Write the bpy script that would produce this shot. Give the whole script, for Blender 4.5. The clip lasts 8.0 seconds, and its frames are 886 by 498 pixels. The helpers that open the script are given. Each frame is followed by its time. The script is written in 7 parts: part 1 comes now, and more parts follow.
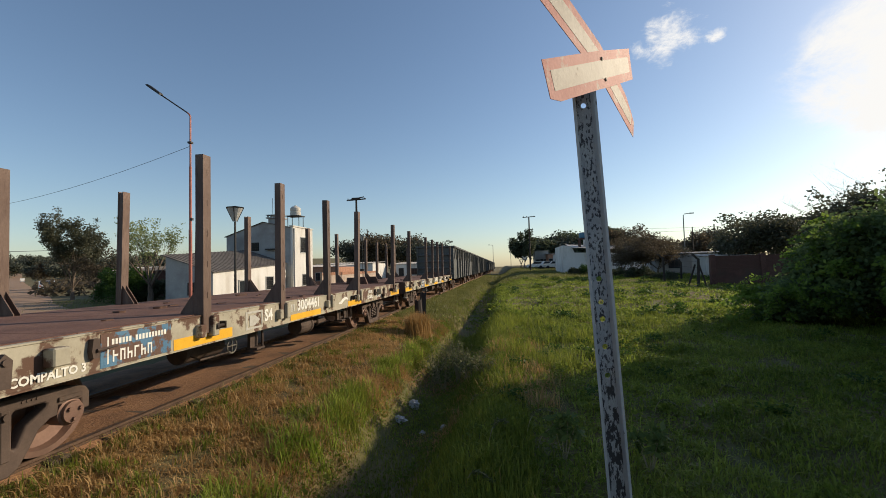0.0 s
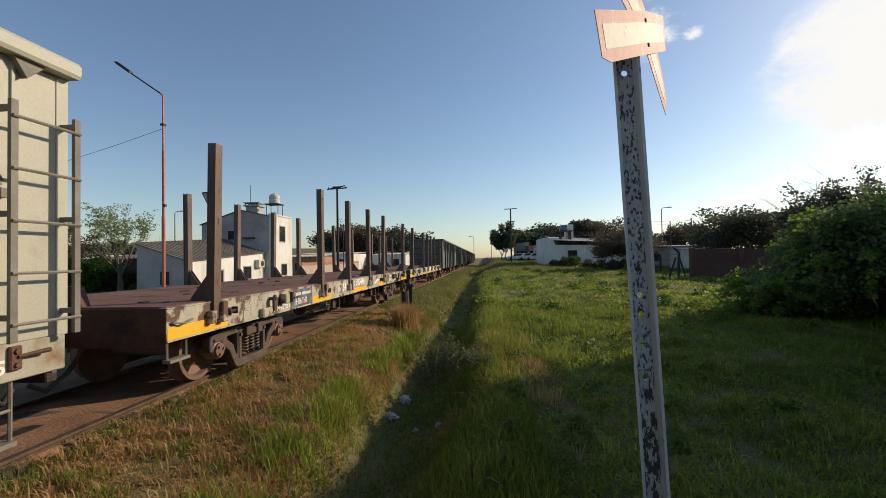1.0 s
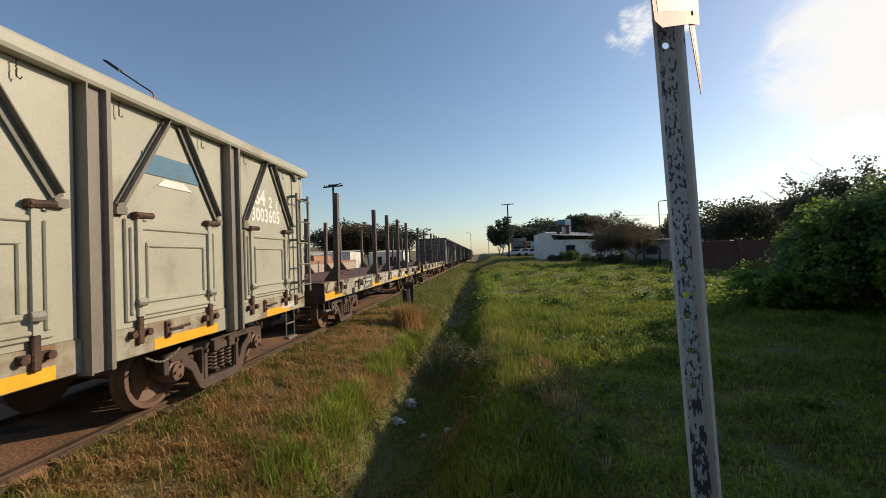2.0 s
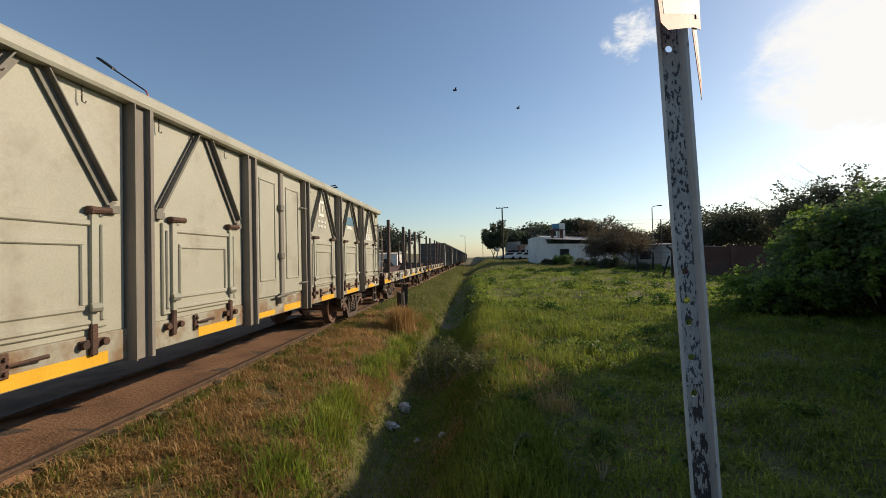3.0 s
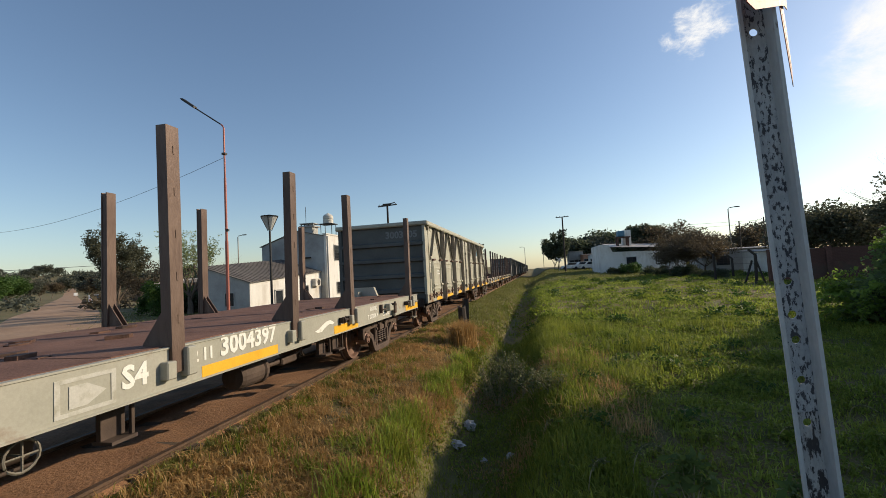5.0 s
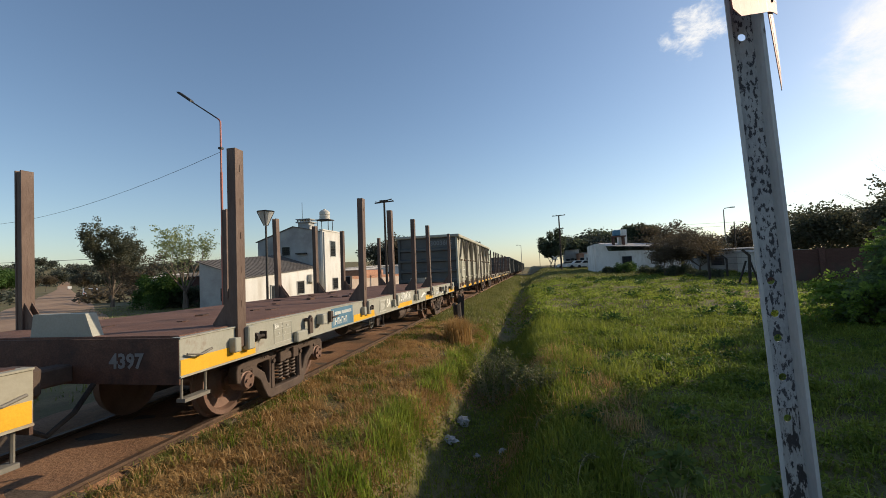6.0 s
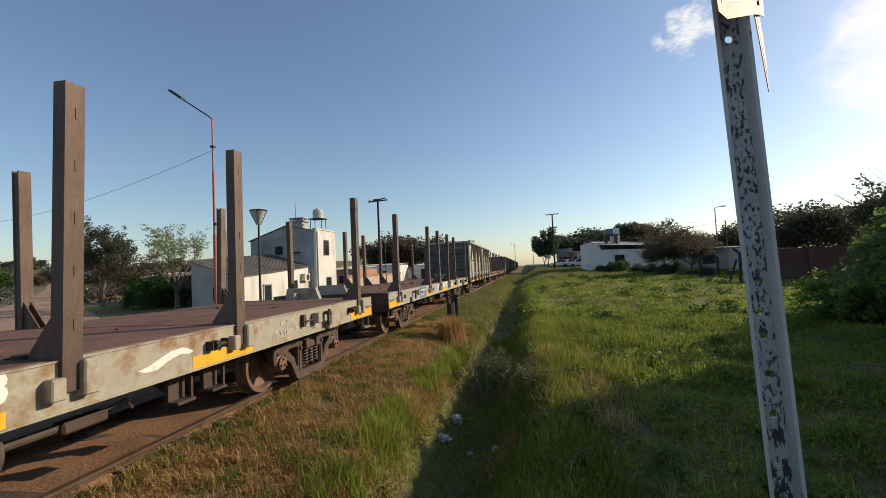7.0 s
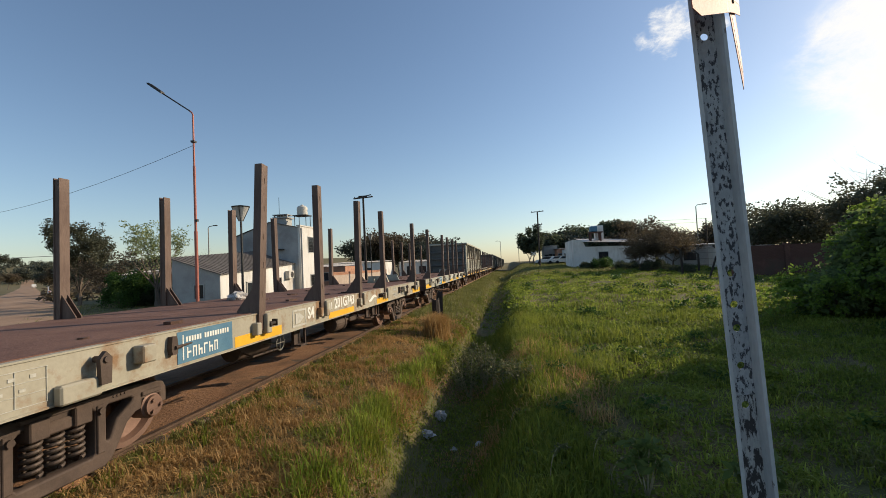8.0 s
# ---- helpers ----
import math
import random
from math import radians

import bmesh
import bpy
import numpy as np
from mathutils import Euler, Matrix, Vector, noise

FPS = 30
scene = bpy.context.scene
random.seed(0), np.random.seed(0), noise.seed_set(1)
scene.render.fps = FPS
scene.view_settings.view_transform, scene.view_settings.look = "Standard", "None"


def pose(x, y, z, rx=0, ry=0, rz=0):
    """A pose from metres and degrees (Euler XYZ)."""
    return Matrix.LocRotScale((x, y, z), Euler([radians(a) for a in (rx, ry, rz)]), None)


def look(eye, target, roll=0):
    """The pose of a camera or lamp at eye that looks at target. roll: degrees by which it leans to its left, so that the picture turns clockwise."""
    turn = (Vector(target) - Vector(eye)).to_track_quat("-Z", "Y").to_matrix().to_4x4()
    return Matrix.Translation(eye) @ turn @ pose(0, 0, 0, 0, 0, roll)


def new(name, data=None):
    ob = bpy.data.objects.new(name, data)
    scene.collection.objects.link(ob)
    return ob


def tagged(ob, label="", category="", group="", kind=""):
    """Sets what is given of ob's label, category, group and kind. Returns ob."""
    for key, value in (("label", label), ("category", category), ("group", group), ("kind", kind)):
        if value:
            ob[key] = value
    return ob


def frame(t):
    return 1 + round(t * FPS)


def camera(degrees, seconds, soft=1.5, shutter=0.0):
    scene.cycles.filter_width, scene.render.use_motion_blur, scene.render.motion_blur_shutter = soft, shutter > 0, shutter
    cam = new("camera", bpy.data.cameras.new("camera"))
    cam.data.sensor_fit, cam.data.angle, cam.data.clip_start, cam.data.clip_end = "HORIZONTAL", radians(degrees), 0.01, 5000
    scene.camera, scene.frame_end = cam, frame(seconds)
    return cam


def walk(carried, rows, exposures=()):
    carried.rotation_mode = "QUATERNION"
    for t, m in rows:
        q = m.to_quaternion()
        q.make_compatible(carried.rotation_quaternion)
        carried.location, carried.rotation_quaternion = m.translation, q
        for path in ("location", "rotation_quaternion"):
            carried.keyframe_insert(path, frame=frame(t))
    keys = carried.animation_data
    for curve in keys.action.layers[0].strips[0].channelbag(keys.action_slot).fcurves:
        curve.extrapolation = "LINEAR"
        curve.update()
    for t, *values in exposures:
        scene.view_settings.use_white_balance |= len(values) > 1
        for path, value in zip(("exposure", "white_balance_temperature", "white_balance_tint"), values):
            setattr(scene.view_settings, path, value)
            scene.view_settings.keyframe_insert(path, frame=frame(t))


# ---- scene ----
cam = camera(90.9, 8.0, soft=0.8)
PATH = [
    (0, (4.462, -2.157, 1.689), (4.188, -0.178, 1.776), -1.5),
    (0.5, (4.278, -1.986, 1.701), (4.083, 0.003, 1.776), -1.7),
    (1, (4.161, -1.808, 1.671), (3.977, 0.183, 1.716), -1.0),
    (1.5, (4.06, -1.595, 1.684), (3.873, 0.396, 1.71), -1.9),
    (3, (3.966, -1.477, 1.69), (3.824, 0.518, 1.732), -1.4),
    (3.5, (3.996, -1.443, 1.683), (3.822, 0.549, 1.727), -1.6),
    (4, (3.981, -1.416, 1.693), (3.77, 0.572, 1.734), -1.9),
    (4.5, (3.93, -1.382, 1.705), (3.59, 0.587, 1.804), -2.0),
    (5, (3.938, -1.383, 1.71), (3.532, 0.573, 1.822), -3.1),
    (6.5, (3.975, -1.433, 1.704), (3.592, 0.528, 1.796), -2.2),
    (7, (3.979, -1.434, 1.706), (3.615, 0.53, 1.798), -2.6),
    (7.5, (3.988, -1.435, 1.7), (3.646, 0.534, 1.789), -2.7),
    (8, (4.011, -1.42, 1.692), (3.709, 0.555, 1.768), -2.7),
]
walk(cam, [(t, look(eye, target, roll)) for t, eye, target, roll in PATH], exposures=((0.0, -0.12), (3.5, -0.12), (4.5, -0.04), (8.0, -0.04)))

# ---- light ----
SUN_AZ, SUN_EL = 61.0, 23.0     # degrees right of the track's direction (+y), and above the horizon
world = bpy.data.worlds.new("world")
scene.world = world
world.use_nodes = True
wn = world.node_tree.nodes
sky = wn.new("ShaderNodeTexSky")
sky.sky_type = "NISHITA"
sky.sun_disc = False
sky.sun_elevation, sky.sun_rotation = radians(SUN_EL), radians(SUN_AZ)
sky.air_density, sky.dust_density, sky.ozone_density = 1.0, 0.7, 2.0
wn["Background"].inputs["Strength"].default_value = 0.145
world.node_tree.links.new(sky.outputs["Color"], wn["Background"].inputs["Color"])
sun_dir = Vector((math.sin(radians(SUN_AZ)) * math.cos(radians(SUN_EL)), math.cos(radians(SUN_AZ)) * math.cos(radians(SUN_EL)), math.sin(radians(SUN_EL))))
sun_data = bpy.data.lights.new("sun", "SUN")
sun_data.energy, sun_data.angle, sun_data.color = 4.6, radians(0.55), (1.0, 0.83, 0.61)
sun = new("sun", sun_data)
sun.matrix_world = look(sun_dir * 100, (0, 0, 0))

# ---- materials ----


def pmat(name, c1, c2, scale=8.0, rough=0.7, metal=0.0, bump=0.3, fine=60.0, stain=None, stain_scale=1.5, stain_at=0.55, stain_soft=0.08, coord="Object", stretch=(1, 1, 1), vary=0.0, island=False, spec=0.4, grainy=0.2):
    """Two noise scales mix c1 and c2; stain is a third colour with edges of its own; vary shifts the value object by object."""
    m = bpy.data.materials.new(name)
    m.use_nodes = True
    nt = m.node_tree
    n, l = nt.nodes, nt.links
    b = n["Principled BSDF"]
    tc = n.new("ShaderNodeTexCoord")
    mp = n.new("ShaderNodeMapping")
    mp.inputs["Scale"].default_value = stretch
    l.new(tc.outputs[coord], mp.inputs["Vector"])

    def noise_node(s, d=4.0, r=0.6):
        q = n.new("ShaderNodeTexNoise")
        q.inputs["Scale"].default_value, q.inputs["Detail"].default_value, q.inputs["Roughness"].default_value = s, d, r
        l.new(mp.outputs["Vector"], q.inputs["Vector"])
        return q

    def mix(fac, a, c):
        q = n.new("ShaderNodeMix")
        q.data_type = "RGBA"
        for sock, val in ((q.inputs["Factor"], fac), (q.inputs["A"], a), (q.inputs["B"], c)):
            if isinstance(val, (tuple, list)):
                sock.default_value = (*val[:3], 1)
            elif isinstance(val, float):
                sock.default_value = val
            else:
                l.new(val, sock)
        return q.outputs["Result"]

    big, small = noise_node(scale), noise_node(fine, 3.0)
    ramp = n.new("ShaderNodeValToRGB")
    ramp.color_ramp.elements[0].position, ramp.color_ramp.elements[1].position = 0.32, 0.68
    l.new(big.outputs["Fac"], ramp.inputs["Fac"])
    col = mix(ramp.outputs["Color"], c1, c2)
    grain = n.new("ShaderNodeMapRange")
    grain.inputs["From Min"].default_value, grain.inputs["From Max"].default_value = 0.3, 0.7
    grain.inputs["To Min"].default_value, grain.inputs["To Max"].default_value = 1 - grainy * 1.1, 1 + grainy * 0.9
    l.new(small.outputs["Fac"], grain.inputs["Value"])
    hsv = n.new("ShaderNodeHueSaturation")
    l.new(col, hsv.inputs["Color"])
    if vary or island:
        src = n.new("ShaderNodeNewGeometry").outputs["Random Per Island"] if island else n.new("ShaderNodeObjectInfo").outputs["Random"]
        mr = n.new("ShaderNodeMapRange")
        mr.inputs["To Min"].default_value, mr.inputs["To Max"].default_value = 1 - vary, 1 + vary
        l.new(src, mr.inputs["Value"])
        mu = n.new("ShaderNodeMath")
        mu.operation = "MULTIPLY"
        l.new(grain.outputs["Result"], mu.inputs[0])
        l.new(mr.outputs["Result"], mu.inputs[1])
        l.new(mu.outputs["Value"], hsv.inputs["Value"])
    else:
        l.new(grain.outputs["Result"], hsv.inputs["Value"])
    col = hsv.outputs["Color"]
    if stain:
        sn = noise_node(stain_scale, 6.0, 0.65)
        sr = n.new("ShaderNodeMapRange")
        sr.inputs["From Min"].default_value, sr.inputs["From Max"].default_value = stain_at - stain_soft, stain_at + stain_soft
        l.new(sn.outputs["Fac"], sr.inputs["Value"])
        col = mix(sr.outputs["Result"], col, stain)
    l.new(col, b.inputs["Base Color"])
    b.inputs["Roughness"].default_value, b.inputs["Metallic"].default_value = rough, metal
    b.inputs["Specular IOR Level"].default_value = spec
    if bump:
        bp = n.new("ShaderNodeBump")
        bp.inputs["Strength"].default_value, bp.inputs["Distance"].default_value = bump, 0.02
        l.new(small.outputs["Fac"], bp.inputs["Height"])
        l.new(bp.outputs["Normal"], b.inputs["Normal"])
    return m


def leaf_mat(name, c1, c2, vary=0.35, through_light=0.45, rough=0.55):
    """Thin leaf or blade: diffuse in front, lit through from behind, value by island."""
    m = bpy.data.materials.new(name)
    m.use_nodes = True
    n, l = m.node_tree.nodes, m.node_tree.links
    n.remove(n["Principled BSDF"])
    out = n["Material Output"]
    rnd = n.new("ShaderNodeNewGeometry").outputs["Random Per Island"]
    tc = n.new("ShaderNodeTexCoord")
    nz = n.new("ShaderNodeTexNoise")
    nz.inputs["Scale"].default_value = 0.6
    l.new(tc.outputs["Object"], nz.inputs["Vector"])
    add = n.new("ShaderNodeMath")
    add.operation = "MULTIPLY_ADD"
    add.inputs[1].default_value = 0.75
    l.new(rnd, add.inputs[0])
    off = n.new("ShaderNodeMapRange")
    off.inputs["From Min"].default_value, off.inputs["From Max"].default_value = 0.3, 0.7
    off.inputs["To Min"].default_value, off.inputs["To Max"].default_value = -0.3, 0.45
    l.new(nz.outputs["Fac"], off.inputs["Value"])
    l.new(off.outputs["Result"], add.inputs[2])
    mx = n.new("ShaderNodeMix")
    mx.data_type = "RGBA"
    mx.inputs["A"].default_value, mx.inputs["B"].default_value = (*c1, 1), (*c2, 1)
    l.new(add.outputs["Value"], mx.inputs["Factor"])
    df = n.new("ShaderNodeBsdfPrincipled")
    df.inputs["Roughness"].default_value = rough
    df.inputs["Specular IOR Level"].default_value = 0.25
    tr = n.new("ShaderNodeBsdfTranslucent")
    ms = n.new("ShaderNodeMixShader")
    ms.inputs["Fac"].default_value = through_light
    for s in (df.inputs["Base Color"], tr.inputs["Color"]):
        l.new(mx.outputs["Result"], s)
    l.new(df.outputs[0], ms.inputs[1])
    l.new(tr.outputs[0], ms.inputs[2])
    l.new(ms.outputs[0], out.inputs["Surface"])
    return m


M = {}
M["earth"] = pmat("red_earth", (0.23, 0.115, 0.058), (0.32, 0.175, 0.092), 1.2, 0.95, 0, 0.8, 25, stain=(0.13, 0.075, 0.04), stain_scale=0.7, stain_at=0.58)
M["soil"] = pmat("grassy_soil", (0.13, 0.09, 0.04), (0.22, 0.155, 0.07), 1.5, 0.95, 0, 0.9, 30, stain=(0.08, 0.10, 0.026), stain_scale=0.5, stain_at=0.55, stain_soft=0.15)
M["road"] = pmat("dirt_road", (0.31, 0.195, 0.12), (0.40, 0.26, 0.16), 0.3, 0.95, 0, 0.5, 8, stain=(0.27, 0.17, 0.10), stain_scale=0.25, stain_at=0.56)
M["rail"] = pmat("rusty_rail", (0.075, 0.045, 0.03), (0.13, 0.08, 0.05), 5, 0.6, 0.3, 0.3, 50)
M["tie"] = pmat("weathered_tie", (0.07, 0.05, 0.035), (0.14, 0.10, 0.07), 3, 0.9, 0, 0.6, 30)
M["rust"] = pmat("brown_rust", (0.085, 0.045, 0.032), (0.15, 0.08, 0.052), 4, 0.75, 0.2, 0.4, 50, stain=(0.055, 0.035, 0.028), stain_scale=2.5, stain_at=0.56)
M["stake"] = pmat("rusted_stake_steel", (0.115, 0.075, 0.058), (0.19, 0.135, 0.105), 3, 0.62, 0.35, 0.4, 45, stain=(0.075, 0.045, 0.035), stain_scale=2.2, stain_at=0.55, stretch=(1, 1, 0.25), vary=0.15, grainy=0.06)
M["deck"] = pmat("rusty_red_deck", (0.14, 0.066, 0.044), (0.205, 0.105, 0.07), 1.6, 0.92, 0.0, 0.5, 35, stain=(0.09, 0.046, 0.034), stain_scale=1.1, stain_at=0.6)
M["bogie"] = pmat("dusty_bogie_steel", (0.065, 0.046, 0.037), (0.12, 0.085, 0.066), 3, 0.8, 0.2, 0.12, 40, grainy=0.08)
M["wheel"] = pmat("worn_wheel_steel", (0.15, 0.09, 0.066), (0.23, 0.14, 0.105), 3, 0.6, 0.35, 0.08, 40, grainy=0.08)
M["spring"] = pmat("spring_steel", (0.075, 0.055, 0.045), (0.12, 0.09, 0.07), 6, 0.6, 0.4, 0.2, 40)
M["dark"] = pmat("dark_underframe", (0.035, 0.027, 0.023), (0.065, 0.05, 0.04), 3, 0.8, 0.3, 0.4, 30)
M["sill"] = pmat("grey_green_sill", (0.33, 0.325, 0.265), (0.40, 0.385, 0.32), 2, 0.6, 0.05, 0.06, 40, stain=(0.20, 0.12, 0.07), stain_scale=2.0, stain_at=0.66, grainy=0.06)
M["sill_old"] = pmat("peeling_cream_sill", (0.34, 0.31, 0.23), (0.46, 0.42, 0.32), 3, 0.75, 0.05, 0.06, 30, stain=(0.12, 0.065, 0.042), stain_scale=3.2, stain_at=0.53, stain_soft=0.03, grainy=0.06)
M["sill_worn"] = pmat("stained_cream_sill", (0.34, 0.31, 0.235), (0.41, 0.38, 0.295), 2.5, 0.7, 0.05, 0.06, 30, stain=(0.26, 0.15, 0.075), stain_scale=2.6, stain_at=0.6, stain_soft=0.07, grainy=0.06)
M["yellow"] = pmat("yellow_reflector", (0.75, 0.40, 0.02), (0.85, 0.47, 0.03), 4, 0.5, 0, 0.1, 60, stain=(0.35, 0.2, 0.06), stain_scale=5, stain_at=0.72, grainy=0.06)
M["blue"] = pmat("faded_blue_panel", (0.06, 0.16, 0.25), (0.10, 0.22, 0.31), 3, 0.6, 0, 0.15, 50, stain=(0.16, 0.15, 0.13), stain_scale=4, stain_at=0.68, grainy=0.06)
M["blue_old"] = pmat("flaked_blue_panel", (0.06, 0.16, 0.27), (0.10, 0.22, 0.33), 3, 0.6, 0, 0.3, 50, stain=(0.12, 0.065, 0.045), stain_scale=3.6, stain_at=0.49, stain_soft=0.02, grainy=0.06)
M["white"] = pmat("stencil_white", (0.74, 0.73, 0.66), (0.84, 0.83, 0.76), 5, 0.6, 0, 0.1, 60, stain=(0.45, 0.42, 0.34), stain_scale=7, stain_at=0.68, grainy=0.06)
M["white_soft"] = pmat("worn_emblem_white", (0.44, 0.43, 0.38), (0.60, 0.59, 0.53), 6, 0.6, 0, 0.05, 60, stain=(0.36, 0.345, 0.28), stain_scale=6, stain_at=0.55, grainy=0.06)
M["white_dim"] = pmat("dim_grey_lettering", (0.18, 0.185, 0.18), (0.24, 0.245, 0.24), 5, 0.7, 0, 0.1, 60, grainy=0.06)
M["gond"] = pmat("grey_green_wagon_paint", (0.39, 0.375, 0.295), (0.45, 0.435, 0.345), 0.9, 0.55, 0.0, 0.06, 50, stain=(0.29, 0.255, 0.19), stain_scale=1.3, stain_at=0.64, stain_soft=0.1, grainy=0.06)
M["gond_low"] = pmat("rust_streaked_wagon_sill", (0.33, 0.31, 0.24), (0.40, 0.38, 0.30), 2, 0.65, 0.0, 0.06, 40, stain=(0.21, 0.11, 0.045), stain_scale=2.3, stain_at=0.54, stain_soft=0.1, grainy=0.06)
# holds the end faces' shade as colour; also plain dark on far wagons
M["gond_dark"] = pmat("dark_and_shaded_wagon_grey", (0.075, 0.078, 0.072), (0.12, 0.122, 0.112), 1.2, 0.7, 0.0, 0.06, 40, grainy=0.06)
M["post_brown"] = pmat("brown_grey_wagon_post", (0.19, 0.165, 0.135), (0.265, 0.235, 0.195), 2, 0.65, 0.05, 0.25, 40, stretch=(1, 1, 0.3), grainy=0.06)
M["brace"] = pmat("dull_grey_brace", (0.155, 0.14, 0.11), (0.22, 0.20, 0.165), 4, 0.65, 0.05, 0.2, 40, grainy=0.06)


# ---- mesh helpers ----
class Build:
    """Gathers simple solids into one mesh."""

    def __init__(self):
        self.v, self.f = [], []

    def add(self, verts, faces):
        k = len(self.v)
        self.v += [tuple(p) for p in verts]
        self.f += [tuple(i + k for i in f) for f in faces]
        return self

    def box(self, x0, x1, y0, y1, z0, z1, bev=0.0):
        if bev <= 0:
            vs = [(x, y, z) for x in (x0, x1) for y in (y0, y1) for z in (z0, z1)]
            return self.add(vs, [(0, 1, 3, 2), (4, 6, 7, 5), (0, 4, 5, 1), (2, 3, 7, 6), (0, 2, 6, 4), (1, 5, 7, 3)])
        b = bmesh.new()
        bmesh.ops.create_cube(b, size=1)
        for q in b.verts:
            q.co = Vector((x0 + (q.co.x + .5) * (x1 - x0), y0 + (q.co.y + .5) * (y1 - y0), z0 + (q.co.z + .5) * (z1 - z0)))
        bmesh.ops.bevel(b, geom=b.edges[:], offset=bev, segments=1, affect="EDGES")
        b.verts.index_update()
        self.add([q.co[:] for q in b.verts], [[q.index for q in f.verts] for f in b.faces])
        b.free()
        return self

    def bar(self, p, q, w, h, side=(1, 0, 0)):
        """A beam from p to q, w wide along side and h thick across."""
        p, q, s = Vector(p), Vector(q), Vector(side)
        d = (q - p).normalized()
        s = (s - d * s.dot(d)).normalized() * (w / 2)
        u = d.cross(s).normalized() * (h / 2)
        vs = [e + a * s + c * u for e in (p, q) for a in (-1, 1) for c in (-1, 1)]
        return self.add(vs, [(0, 1, 3, 2), (4, 6, 7, 5), (0, 4, 5, 1), (2, 3, 7, 6), (0, 2, 6, 4), (1, 5, 7, 3)])

    def tube(self, pts, radii, n=8, cap=True):
        """A round tapering tube along points."""
        pts = [Vector(p) for p in pts]
        if not isinstance(radii, (list, tuple)):
            radii = [radii] * len(pts)
        k = len(self.v)
        for i, p in enumerate(pts):
            d = (pts[min(i + 1, len(pts) - 1)] - pts[max(i - 1, 0)])
            d = d.normalized() if d.length > 1e-9 else Vector((0, 0, 1))
            a = d.orthogonal().normalized()
            if abs(d.z) < 0.9:
                a = d.cross(Vector((0, 0, 1))).normalized()
            c = d.cross(a)
            for j in range(n):
                t = 2 * math.pi * j / n
                self.v.append(tuple(p + radii[i] * (math.cos(t) * a + math.sin(t) * c)))
        for i in range(len(pts) - 1):
            for j in range(n):
                o = k + i * n
                self.f.append((o + j, o + (j + 1) % n, o + n + (j + 1) % n, o + n + j))
        if cap:
            self.f.append(tuple(k + j for j in range(n))[::-1])
            self.f.append(tuple(k + (len(pts) - 1) * n + j for j in range(n)))
        return self

    def lathe(self, c, axis, profile, n=24):
        """Profile rows (distance along the axis, radius) turned round the axis through c."""
        ax = Vector(axis).normalized()
        a = ax.orthogonal().normalized()
        e = ax.cross(a)
        k = len(self.v)
        for d, r in profile:
            for j in range(n):
                t = 2 * math.pi * j / n
                self.v.append(tuple(Vector(c) + ax * d + r * (math.cos(t) * a + math.sin(t) * e)))
        for i in range(len(profile) - 1):
            for j in range(n):
                o = k + i * n
                self.f.append((o + j, o + (j + 1) % n, o + n + (j + 1) % n, o + n + j))
        self.f.append(tuple(k + j for j in range(n))[::-1])
        self.f.append(tuple(k + (len(profile) - 1) * n + j for j in range(n)))
        return self

    def prism(self, outline, axis, a, b):
        """An outline of 2D points pushed from a to b along an axis (x: outline is y, z; y: x, z; z: x, y)."""
        def place(p, t):
            return (t, *p) if axis == "x" else (p[0], t, p[1]) if axis == "y" else (*p, t)
        n = len(outline)
        vs = [place(p, a) for p in outline] + [place(p, b) for p in outline]
        fs = [tuple(range(n))[::-1], tuple(range(n, 2 * n))] + [(i, (i + 1) % n, n + (i + 1) % n, n + i) for i in range(n)]
        return self.add(vs, fs)

    def mesh(self, name, smooth=False):
        me = bpy.data.meshes.new(name)
        me.from_pydata(self.v, [], self.f)
        b = bmesh.new()
        b.from_mesh(me)
        bmesh.ops.recalc_face_normals(b, faces=b.faces[:])
        b.to_mesh(me)
        b.free()
        if smooth:
            me.polygons.foreach_set("use_smooth", [True] * len(me.polygons))
            me.set_sharp_from_angle(angle=radians(38))
        return me


def part(name, build, material, parent=None, label="", smooth=False, at=None):
    me = build.mesh(name, smooth)
    me.materials.append(material)
    ob = new(name, me)
    if parent:
        ob.parent = parent
    if at is not None:
        ob.matrix_basis = at
    if label:
        tagged(ob, label)
    return ob


def thing(name, label, category, group="", at=None):
    ob = tagged(new(name), label, category, group)
    ob.empty_display_size = 0.2
    if at is not None:
        ob.matrix_basis = at
    return ob


def lettering(text, size, at, material, parent, name="lettering", squeeze=1.0):
    """Raised lettering of paint thickness, standing in the plane of at."""
    cu = bpy.data.curves.new(name, "FONT")
    cu.body, cu.size, cu.extrude, cu.align_x, cu.align_y = text, size, 0.0015, "LEFT", "BOTTOM"
    cu.offset = size * 0.032
    cu.resolution_u = 2
    tmp = bpy.data.objects.new(name, cu)
    scene.collection.objects.link(tmp)
    me = bpy.data.meshes.new_from_object(tmp.evaluated_get(bpy.context.evaluated_depsgraph_get()))
    bpy.data.objects.remove(tmp)
    me.transform(Matrix.Diagonal((squeeze, 1, 1, 1)))
    me.materials.clear()
    me.materials.append(material)
    ob = new(name, me)
    ob.parent, ob.matrix_basis = parent, at
    return ob


def on_side(x, y, z):
    """A pose for lettering on a wagon's near side: it reads towards +y... from -y, facing +x."""
    return pose(x, y, z, 90, 0, 90)


# ---- ground ----
def smooth(a, b, t):
    u = np.clip((t - a) / (b - a), 0, 1)
    return u * u * (3 - 2 * u)


